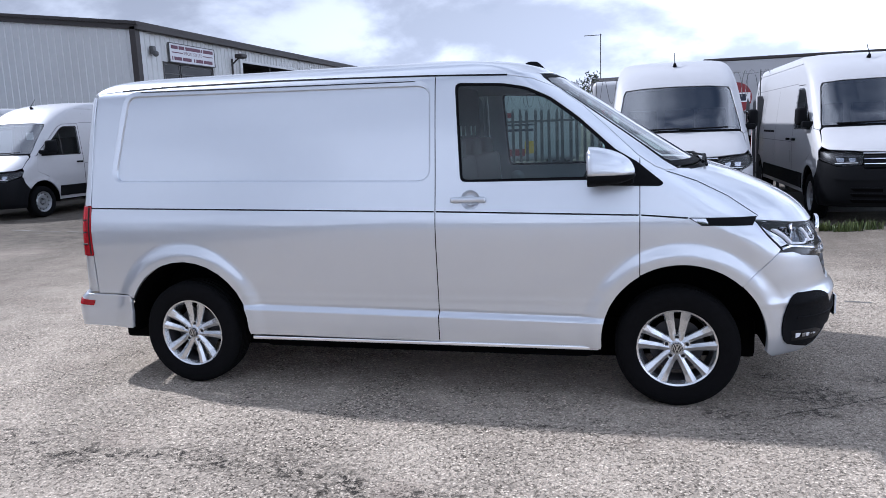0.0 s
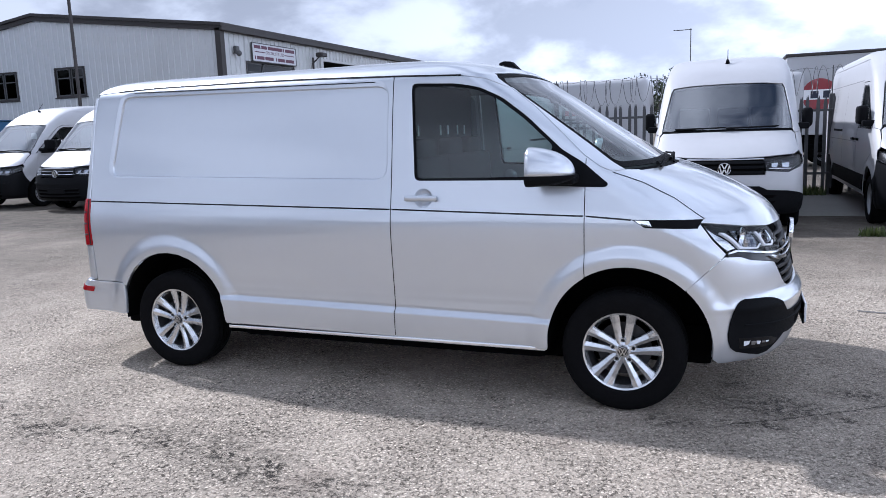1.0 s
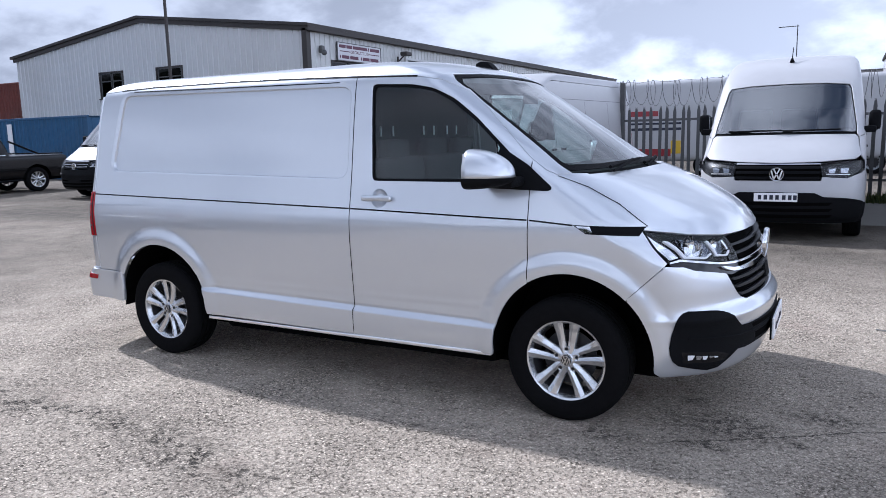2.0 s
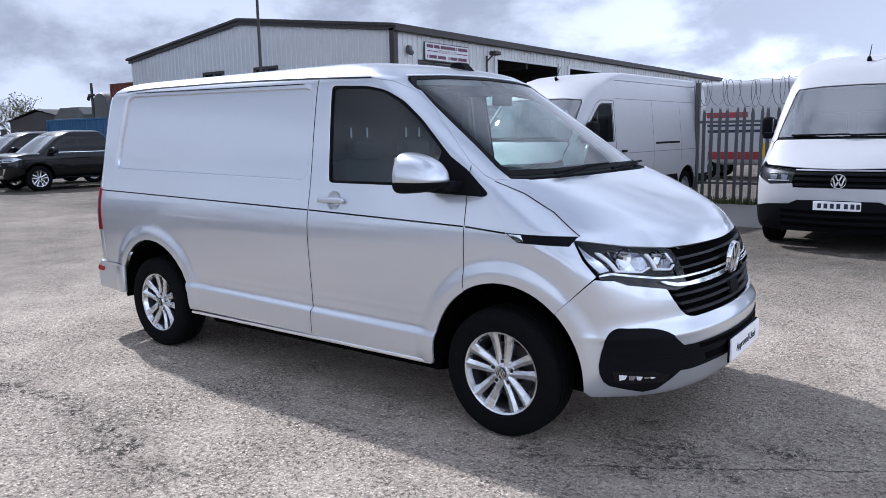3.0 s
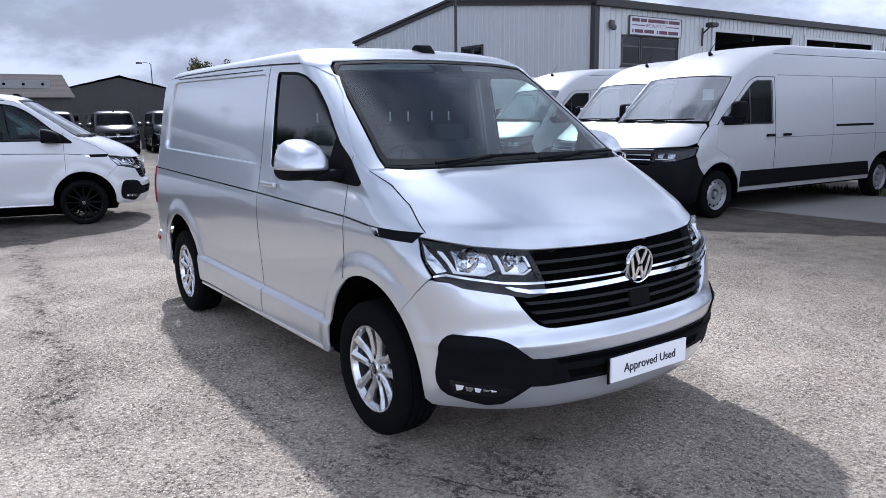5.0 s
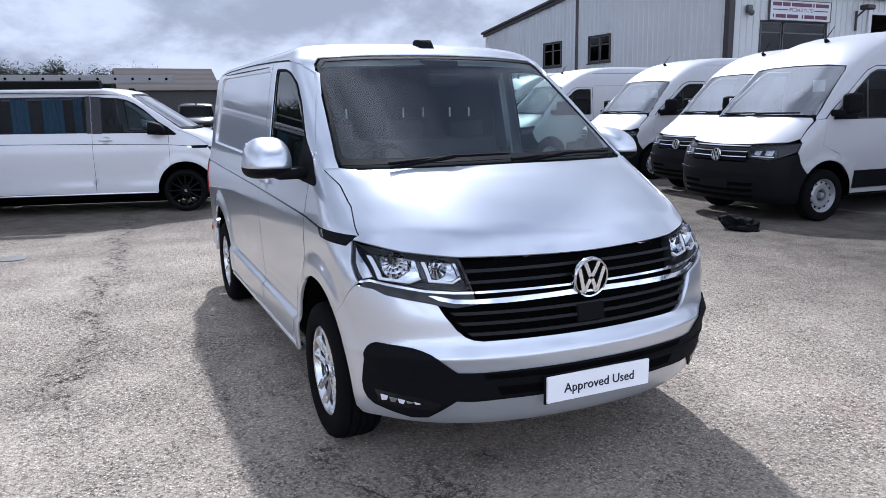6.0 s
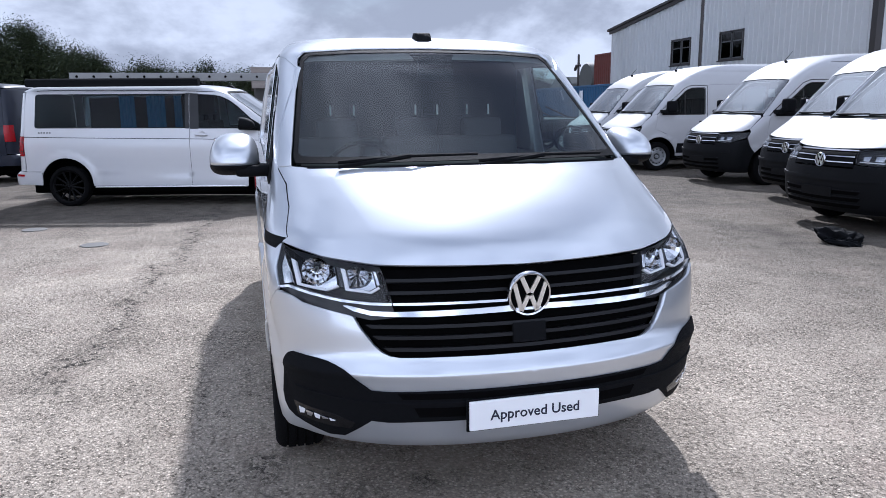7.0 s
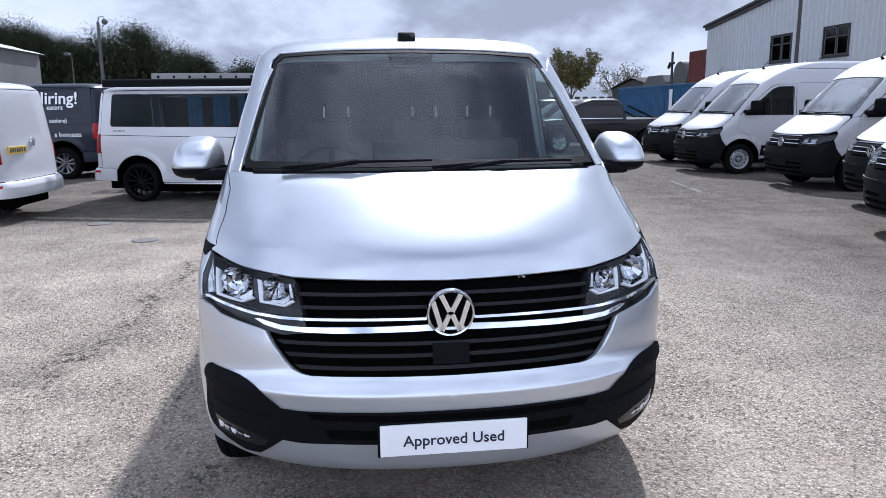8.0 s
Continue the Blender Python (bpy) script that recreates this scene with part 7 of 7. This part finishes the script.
def container(material, label, L=6.06, W=2.44, H=2.59):
    th = hollow("shipping_container")
    tagged(th, label, "container")
    for y, s in ((-W / 2, 1), (W / 2, -1)):
        bm = bmesh.new()
        ribbed(bm, L - 0.2, lambda x: H - 0.1, pose(-L / 2 + 0.1, y + s * 0.04, 0.1), 0.28, 0.036 * s, 0.0)
        part("side_sheet", bm, material, th)
    for x in (-L / 2, L / 2 - 0.05):
        bm = bmesh.new()
        box(bm, (x, -W / 2 + 0.05, 0.1), (x + 0.05, W / 2 - 0.05, H - 0.1), 0.01, 1)
        for k in range(5):
            box(bm, (x - 0.02, -W / 2 + 0.2 + 0.5 * k, 0.1), (x + 0.07, -W / 2 + 0.26 + 0.5 * k, H - 0.1))
        part("end_panel", bm, material, th)
    for y in (-W / 2, W / 2 - 0.1):
        for z in (0, H - 0.1):
            bm = bmesh.new()
            box(bm, (-L / 2, y, z), (L / 2, y + 0.1, z + 0.1), 0.008, 1)
            part("side_rail", bm, material, th)
    for x in (-L / 2, L / 2 - 0.12):
        for y in (-W / 2, W / 2 - 0.12):
            bm = bmesh.new()
            box(bm, (x, y, 0.1), (x + 0.12, y + 0.12, H - 0.1), 0.008, 1)
            part("corner_post", bm, material, th)
    bm = bmesh.new()
    box(bm, (-L / 2 + 0.05, -W / 2 + 0.05, H - 0.06), (L / 2 - 0.05, W / 2 - 0.05, H - 0.03))
    part("top_sheet", bm, material, th)
    return th


c = container(CBLUE, "faded blue ribbed shipping container")
c.matrix_basis = pose(-33.2, 16.2, 0)
copy_thing(c, pose(-27.05, 16.2, 0))
bm = bmesh.new()
box(bm, (-29.35, 14.93, 0.9), (-29.05, 14.965, 2.35))
tagged(part("white_board", bm, PLATE), "narrow white board fixed to a blue container", "board")
r = container(CRED, "rusty red ribbed container stacked high", 3.0, 2.4, 2.5)
r.matrix_basis = pose(-39.6, 22.6, 2.44, 0, 0, 0)
r2 = container(DULL, "dull grey steel container", 6.06, 2.44, 2.44)
r2.matrix_basis = pose(-41.1, 22.6, 0)
bm = bmesh.new()
lathe(bm, [(0.0, -1.1), (1.0, -1.1), (1.06, -1.0), (1.06, 1.0), (1.0, 1.1), (0, 1.1)], 20, pose(-42.6, 22.6, 3.45, 0, 0, 0))
box(bm, (-43.5, 21.6, 2.43), (-41.7, 23.6, 2.8))
tagged(part("steel_tank", bm, DULL, smooth=30), "dull grey steel tank standing on a container", "tank")
bm = bmesh.new()
prism(bm, [(-48.5, 0), (-48.5, 3.0), (-47.6, 3.7), (-45.2, 3.7), (-44.6, 3.2), (-44.6, 0)], 21.4, 23.8, 1, 0.05)
tagged(part("lorry_body", bm, DULL), "dull green covered lorry body", "lorry")
bm = bmesh.new()
rod(bm, (-41.8, 20.6, 0), (-41.8, 20.6, 5.0), 0.09, 0.08, 8); box(bm, (-42.0, 20.45, 4.2), (-41.6, 20.7, 4.35), 0.02, 1); rod(bm, (-42.1, 20.5, 4.0), (-41.9, 20.5, 4.25), 0.1, n=8)
tagged(part("camera_pole", bm, FLASH), "dark post carrying a security camera", "post")

# ---- sheds and walls at the back of the yard ----
SHEDW = mat("weathered asbestos sheet", (0.075, 0.072, 0.069), 0.9, 0, 0, 0.2, 2, spec=0.05, dirt=(0.045, 0.042, 0.04))
TILES = mat("old stone tiles", (0.10, 0.088, 0.082), 0.95, 0, 0, 0.3, 3, 0.8, 6, 0.04, dirt=(0.085, 0.075, 0.07))


def shed(x, y, L, W, eave, ridge, rz, wallm, roofm, label):
    """A gabled shed: x along the ridge, its gable at x = 0."""
    th = hollow("shed")
    tagged(th, label, "building")
    th.matrix_basis = pose(x, y, 0, 0, 0, rz)
    bm = bmesh.new()
    prism(bm, [(-W / 2, 0), (-W / 2, eave), (0, ridge), (W / 2, eave), (W / 2, 0)], -L, 0, 0)
    part("wall", bm, wallm, th)
    for s in (-1, 1):
        bm = bmesh.new()
        n = 9
        rows = []
        for k in range(n + 1):
            f = k / n
            yy, zz = s * (W / 2 + 0.25) * (1 - f), eave - 0.06 + (ridge - eave + 0.16) * f
            rows.append([bm.verts.new((xx, yy, zz + 0.05 + (0.03 if k % 2 else 0))) for xx in np.linspace(-L - 0.2, 0.2, 12)])
        for p, q in zip(rows, rows[1:]):
            for i in range(11):
                bm.faces.new((p[i], p[i + 1], q[i + 1], q[i]))
        part("roof", bm, roofm, th)
    for k in range(3):
        bm = bmesh.new()
        box(bm, (0.0, -W * 0.36 + k * W * 0.28, eave * 0.42), (0.04, -W * 0.36 + k * W * 0.28 + W * 0.16, eave * 0.62))
        w = part("window", bm, WINFRAME, th)
        bm = bmesh.new()
        box(bm, (0.04, -W * 0.35 + k * W * 0.28, eave * 0.44), (0.05, -W * 0.36 + k * W * 0.28 + W * 0.15, eave * 0.60))
        part("pane", bm, PRIVACY, w)
    return th


shed(-58, 11.0, 26, 12, 3.4, 4.8, 0, SHEDW, SHEDW, "old grey sheeted shed with a shallow gable")
shed(-46, 9.2, 5.6, 7, 2.9, 4.2, -90, SHEDW, TILES, "low building with an old stone tile roof").matrix_basis = pose(-47.5, 5.2, 0, 0, 0, 90)
shed(-52, 30, 14, 9, 3.0, 3.6, 90, SHEDW, SHEDW, "low dark shed behind the yard").matrix_basis = pose(-52, 22, 0, 0, 0, -90)
PALEROOF = mat("pale sheet roofing", (0.33, 0.34, 0.33), 0.6, 0.1, 0, 0.08, 2)
GREYSHED = mat("dull grey metal sheet", (0.17, 0.17, 0.17), 0.6, 0.1, 0, 0.1, 2, dirt=(0.10, 0.097, 0.093))
grey = shed(-30.0, -18.4, 14, 10, 4.9, 6.1, 0, GREYSHED, PALEROOF, "dull grey metal shed with a shallow roof")
grey.matrix_basis = pose(-30.0, -23.7, 0, 0, 0, 0)
bm = bmesh.new()
for k in range(24):
    box(bm, (0.0, -4.95, 0.2 * k), (0.07, 4.95, 0.2 * k + 0.09))
part("cladding_rib", bm, GREYSHED, grey)
bm = bmesh.new()
for k in range(70):
    box(bm, (-38.05, -10 + 0.5 * k, 0), (-38.0, -10 + 0.5 * k + 0.30, 2.15))
for z in (0.5, 1.8):
    box(bm, (-38.1, -10, z), (-38.05, 25, z + 0.08))
tagged(part("yard_fence", bm, SHEDW), "dark slatted fence at the back of the yard", "fence", kind="structure")


rack2 = hollow("storage_rack")
tagged(rack2, "dark steel storage rack stacked with pipes and crates", "rack")
rack2.matrix_basis = pose(-50, 39, 0)
for k in range(12):
    bm = bmesh.new()
    box(bm, (-0.06, -10 + 1.8 * k, 0), (0.06, -9.88 + 1.8 * k, 2.9 + 0.5 * (k % 3)))
    part("post", bm, FLASH, rack2)
    for z in (0.9, 1.8, 2.6):
        bm = bmesh.new()
        h = rnd.uniform(0.2, 0.75)
        box(bm, (-0.5, -10 + 1.8 * k, z), (0.3, -8.4 + 1.8 * k - rnd.uniform(0, 0.5), z + h), 0.02, 1)
        part("crate", bm, (DULL, SHEDW, FLASH)[(k + int(z * 10)) % 3], rack2)
for z in (0.85, 1.75, 2.55):
    bm = bmesh.new()
    box(bm, (-0.5, -10, z - 0.06), (0.4, 10.2, z))
    part("shelf", bm, FLASH, rack2)


def column(x, y, h, label, arm=0.0, r=0.06, material=None, turn=0.0, head=True):
    th = hollow("street_lamp" if head else "pole")
    tagged(th, label, "lamp post" if head else "pole")
    th.matrix_basis = pose(x, y, 0, 0, 0, turn)
    bm = bmesh.new()
    rod(bm, (0, 0, 0), (0, 0, h), r, r * 0.6, 10)
    part("shaft", bm, material or GALV, th)
    if arm:
        bm = bmesh.new()
        tube(bm, [(0, 0, h), (arm * 0.2, 0, h + 0.12), (arm, 0, h + 0.14)], r * 0.5, 6)
        part("arm", bm, material or GALV, th)
    if head:
        bm = bmesh.new()
        box(bm, (arm - 0.1, -0.12, h + 0.02), (arm + 0.35, 0.12, h + 0.16), 0.04, 2)
        part("lantern", bm, GALV, th)
    return th


column(-60, 14.0, 6.0, "thin street lamp with a curved arm", 0.8, 0.06, turn=-90)
column(-18.4, 14.35, 11.5, "tall dark pole standing before the gable", 0, 0.065, FLASH, head=False)
cctv = column(-38.3, -13.4, 6.2, "grey pole with a round security camera", 0, 0.13, head=False)
bm = bmesh.new()
tube(bm, [(0, 0, 6.2), (0, 0.05, 6.45), (0, 0.3, 6.5), (0, 0.35, 6.35)], 0.03, 6)
bmesh.ops.create_uvsphere(bm, u_segments=12, v_segments=8, radius=0.16, matrix=pose(0, 0.35, 6.22))
part("dome_camera", bm, GALV, cctv)
column(-38.3, -14.9, 4.4, "thin grey lamp post", 0.5, 0.05)
mast = column(-1.3, 62.7, 9.3, "thin grey television mast behind the fence", 0, 0.06, head=False)
bm = bmesh.new()
rod(bm, (-1.4, 0, 9.2), (0.1, 0, 9.2), 0.03, n=6)
for k in range(4):
    rod(bm, (-1.3 + 0.3 * k, -0.3, 9.2), (-1.3 + 0.3 * k, 0.3, 9.2), 0.02, n=5)
part("aerial", bm, GALV, mast)
shed(0.2, 60, 8, 6, 4.2, 5.3, 90, SHEDW, FLASH, "far dark-roofed house beyond the fence").matrix_basis = pose(-1.8, 62, 0, 0, 0, 180)

# ---- vehicles beyond the fence ----
REDP = mat("red vehicle paint", (0.25, 0.02, 0.028), 0.4, 0, 0.8, 0.06, 3)
lorry = hollow("box_lorry")
tagged(lorry, "white box lorry with a round red sign beyond the fence", "lorry")
lorry.matrix_basis = pose(7.2, 21, 0)
bm = bmesh.new()
box(bm, (-3.6, 0, 1.0), (3.6, 2.4, 3.42), 0.04, 2)
part("box_body", bm, WHITE, lorry)
bm = bmesh.new()
box(bm, (-3.65, -0.03, 3.40), (3.65, 2.43, 3.50), 0.02, 1)
part("roof_edge", bm, FLASH, lorry)
bm = bmesh.new()
lathe(bm, [(0, 0.0), (0.50, 0.0), (0.50, -0.02)], 40, pose(-2.65, -0.012, 2.22))
sg = part("round_sign", bm, REDP, lorry)
bm = bmesh.new()
box(bm, (-3.10, -0.02, 2.08), (-2.2, -0.013, 2.38))
part("sign_band", bm, PLATE, sg)
for x in (-2.9, -2.55):
    bm = bmesh.new()
    box(bm, (x, -0.026, 2.12), (x + 0.22, -0.021, 2.34))
    part("sign_bar", bm, INK, sg)
bm = bmesh.new()
box(bm, (-3.4, 0.2, 0.45), (3.4, 2.2, 1.0), 0.03, 1)
for k in range(4):
    box(bm, (-3.4, 0.12, 0.3 + 0.16 * k), (2.0, 0.18, 0.38 + 0.16 * k))
part("chassis", bm, INNER, lorry)
for x in (-2.4, 2.4):
    for y in (0.3, 2.1):
        put_wheel(lorry, "steel", 0.42, x, -0.0 + (y if y > 1 else y), 0.42)

bus = hollow("service_van")
tagged(bus, "white service van with red bands beyond the fence", "van")
bus.matrix_basis = pose(-2.3, 19.2, 0)
bm = bmesh.new()
box(bm, (-2.2, 0, 0.45), (1.9, 2.1, 2.95), 0.25, 4)
part("body", bm, WHITE, bus, smooth=50)
for z0, z1, x0, x1, m in ((1.86, 2.02, -2.0, -0.2, REDP), (0.62, 0.85, -2.0, 0.2, REDP), (1.42, 1.50, -1.9, 0.5, INK), (1.60, 1.66, -1.9, 0.5, INK), (0.70, 1.10, 0.2, 0.5, YELLOW)):
    bm = bmesh.new()
    box(bm, (x0, -0.012, z0), (x1, 0.02, z1), 0.003, 1)
    part("band", bm, m, bus)
for x in (-1.4, 1.2):
    put_wheel(bus, "steel", 0.34, x, 0.15, 0.34)
    put_wheel(bus, "steel", 0.34, x, 1.95, 0.34)
bus2 = copy_thing(bus, pose(2.2, 20.6, 0, 0, 0, 0))

# ---- the sign and fittings of the unit ----
SIGN = mat("white sign board", (0.52, 0.52, 0.54), 0.4, 0, 0, 0.03, 5)
PURPLE = mat("dark red-purple sign print", (0.09, 0.02, 0.045), 0.5, 0, 0, 0.05, 5)
board = hollow("sign_board")
tagged(board, "white company sign board with dark print on the wall", "sign")
board.matrix_basis = pose(BX + 0.06, BY + 2.0, 4.80, 0, 0, 90)
bm = bmesh.new()
box(bm, (0, -0.06, 0), (3.4, -0.02, 0.74), 0.008, 1)
part("board", bm, SIGN, board)
bm = bmesh.new()
for lo, hi in (((-0.03, -0.075, -0.03), (3.43, -0.015, 0.0)), ((-0.03, -0.075, 0.74), (3.43, -0.015, 0.77)), ((-0.03, -0.075, 0), (0, -0.015, 0.74)), ((3.4, -0.075, 0), (3.43, -0.015, 0.74))):
    box(bm, lo, hi)
part("board_frame", bm, WINFRAME, board)
for x0, x1, z0, z1 in ((0.12, 0.60, 0.53, 0.67), (0.66, 1.08, 0.53, 0.67), (1.15, 2.30, 0.53, 0.67), (2.36, 2.44, 0.53, 0.67), (2.52, 3.28, 0.53, 0.67), (0.15, 0.95, 0.37, 0.41), (2.45, 3.25, 0.37, 0.41), (0.15, 0.22, 0.08, 0.22), (0.30, 0.85, 0.08, 0.22), (0.92, 1.55, 0.08, 0.22), (1.75, 1.82, 0.08, 0.22), (1.9, 2.45, 0.08, 0.22), (2.52, 3.2, 0.08, 0.22)):
    bm = bmesh.new()
    box(bm, (x0, -0.066, z0), (x1, -0.0605, z1))
    part("print_bar", bm, PURPLE, board)
words("SPECIALISTS LTD", 0.19, PURPLE, "lettering", board, pose(1.7, -0.062, 0.39, 90, 0, 0))
bm = bmesh.new()
box(bm, (BX + 0.05, BY + 0.75, 4.98), (BX + 0.22, BY + 0.98, 5.30), 0.05, 2)
bmesh.ops.create_uvsphere(bm, u_segments=12, v_segments=8, radius=0.12, matrix=pose(BX + 0.25, BY + 0.87, 5.0))
tagged(part("alarm_box", bm, WINFRAME, smooth=40), "small grey alarm box on the wall", "alarm")
bm = bmesh.new()
rod(bm, (BX + 0.05, BY + 7.0, 5.0), (BX + 0.5, BY + 7.0, 5.35), 0.04, n=6); box(bm, (BX + 0.35, BY + 6.8, 5.3), (BX + 0.75, BY + 7.3, 5.5), 0.04, 1); rod(bm, (BX + 0.1, BY + 7.0, 4.5), (BX + 0.1, BY + 7.0, 5.3), 0.05, n=6)
tagged(part("floodlight", bm, FLASH), "dark floodlight on a wall bracket", "lamp")

# ---- litter, lids and paint on the yard ----
bm = bmesh.new()
bmesh.ops.create_icosphere(bm, subdivisions=4, radius=0.24)
for v in bm.verts:
    n = noise.noise(v.co * 5) * 0.5 + noise.noise(v.co * 13) * 0.25
    v.co = Vector((v.co.x * (0.95 + n), v.co.y * (0.75 + n), max(0.0, (v.co.z + 0.12) * (0.42 + 0.6 * n))))
bag = tagged(part("rubbish_bag", bm, PLASTIC, smooth=60), "crumpled black plastic sack lying on asphalt", "bag")
bag.matrix_basis = pose(-2.0, 5.5, 0, 0, 0, 20)
LID = mat("pale worn lid", (0.10, 0.095, 0.086), 0.7, 0, 0, 0.15, 8, 0.3, 60)
for x, y in ((-5.96, -3.84), (-4.47, -2.83)):
    bm = bmesh.new()
    lathe(bm, [(0, 0.012), (0.13, 0.012), (0.155, 0.008), (0.16, 0.0)], 28, pose(x, y, 0, -90, 0, 0))
    tagged(part("drain_cover", bm, LID, smooth=40), "round pale drain cover set in the asphalt", "drain cover")
PAINT = mat("worn road paint", (0.12, 0.112, 0.10), 0.8, 0, 0, 0.25, 8)
bm = bmesh.new()
for x0, y0, x1, y1, w in ((-10.2, 6.5, -8.9, 6.28, 0.035), (-8.75, 6.26, -8.1, 6.14, 0.05), (-9.4, 6.1, -9.1, 6.06, 0.03), (3.0, 1.7, 3.2, 1.66, 0.03), (-6.3, 4.9, -6.0, 4.86, 0.04)):
    n = 12
    rows = []
    for k in range(n + 1):
        f = k / n
        x, y = x0 + (x1 - x0) * f, y0 + (y1 - y0) * f
        a, b = w * rnd.uniform(0.4, 1.0), w * rnd.uniform(0.4, 1.0)
        rows.append((bm.verts.new((x, y + a, 0.004)), bm.verts.new((x, y - b, 0.004))))
    for p, q in zip(rows, rows[1:]):
        bm.faces.new((p[0], q[0], q[1], p[1]))
tagged(part("road_marking", bm, PAINT), "worn remains of pale painted lines", "marking", kind="structure")
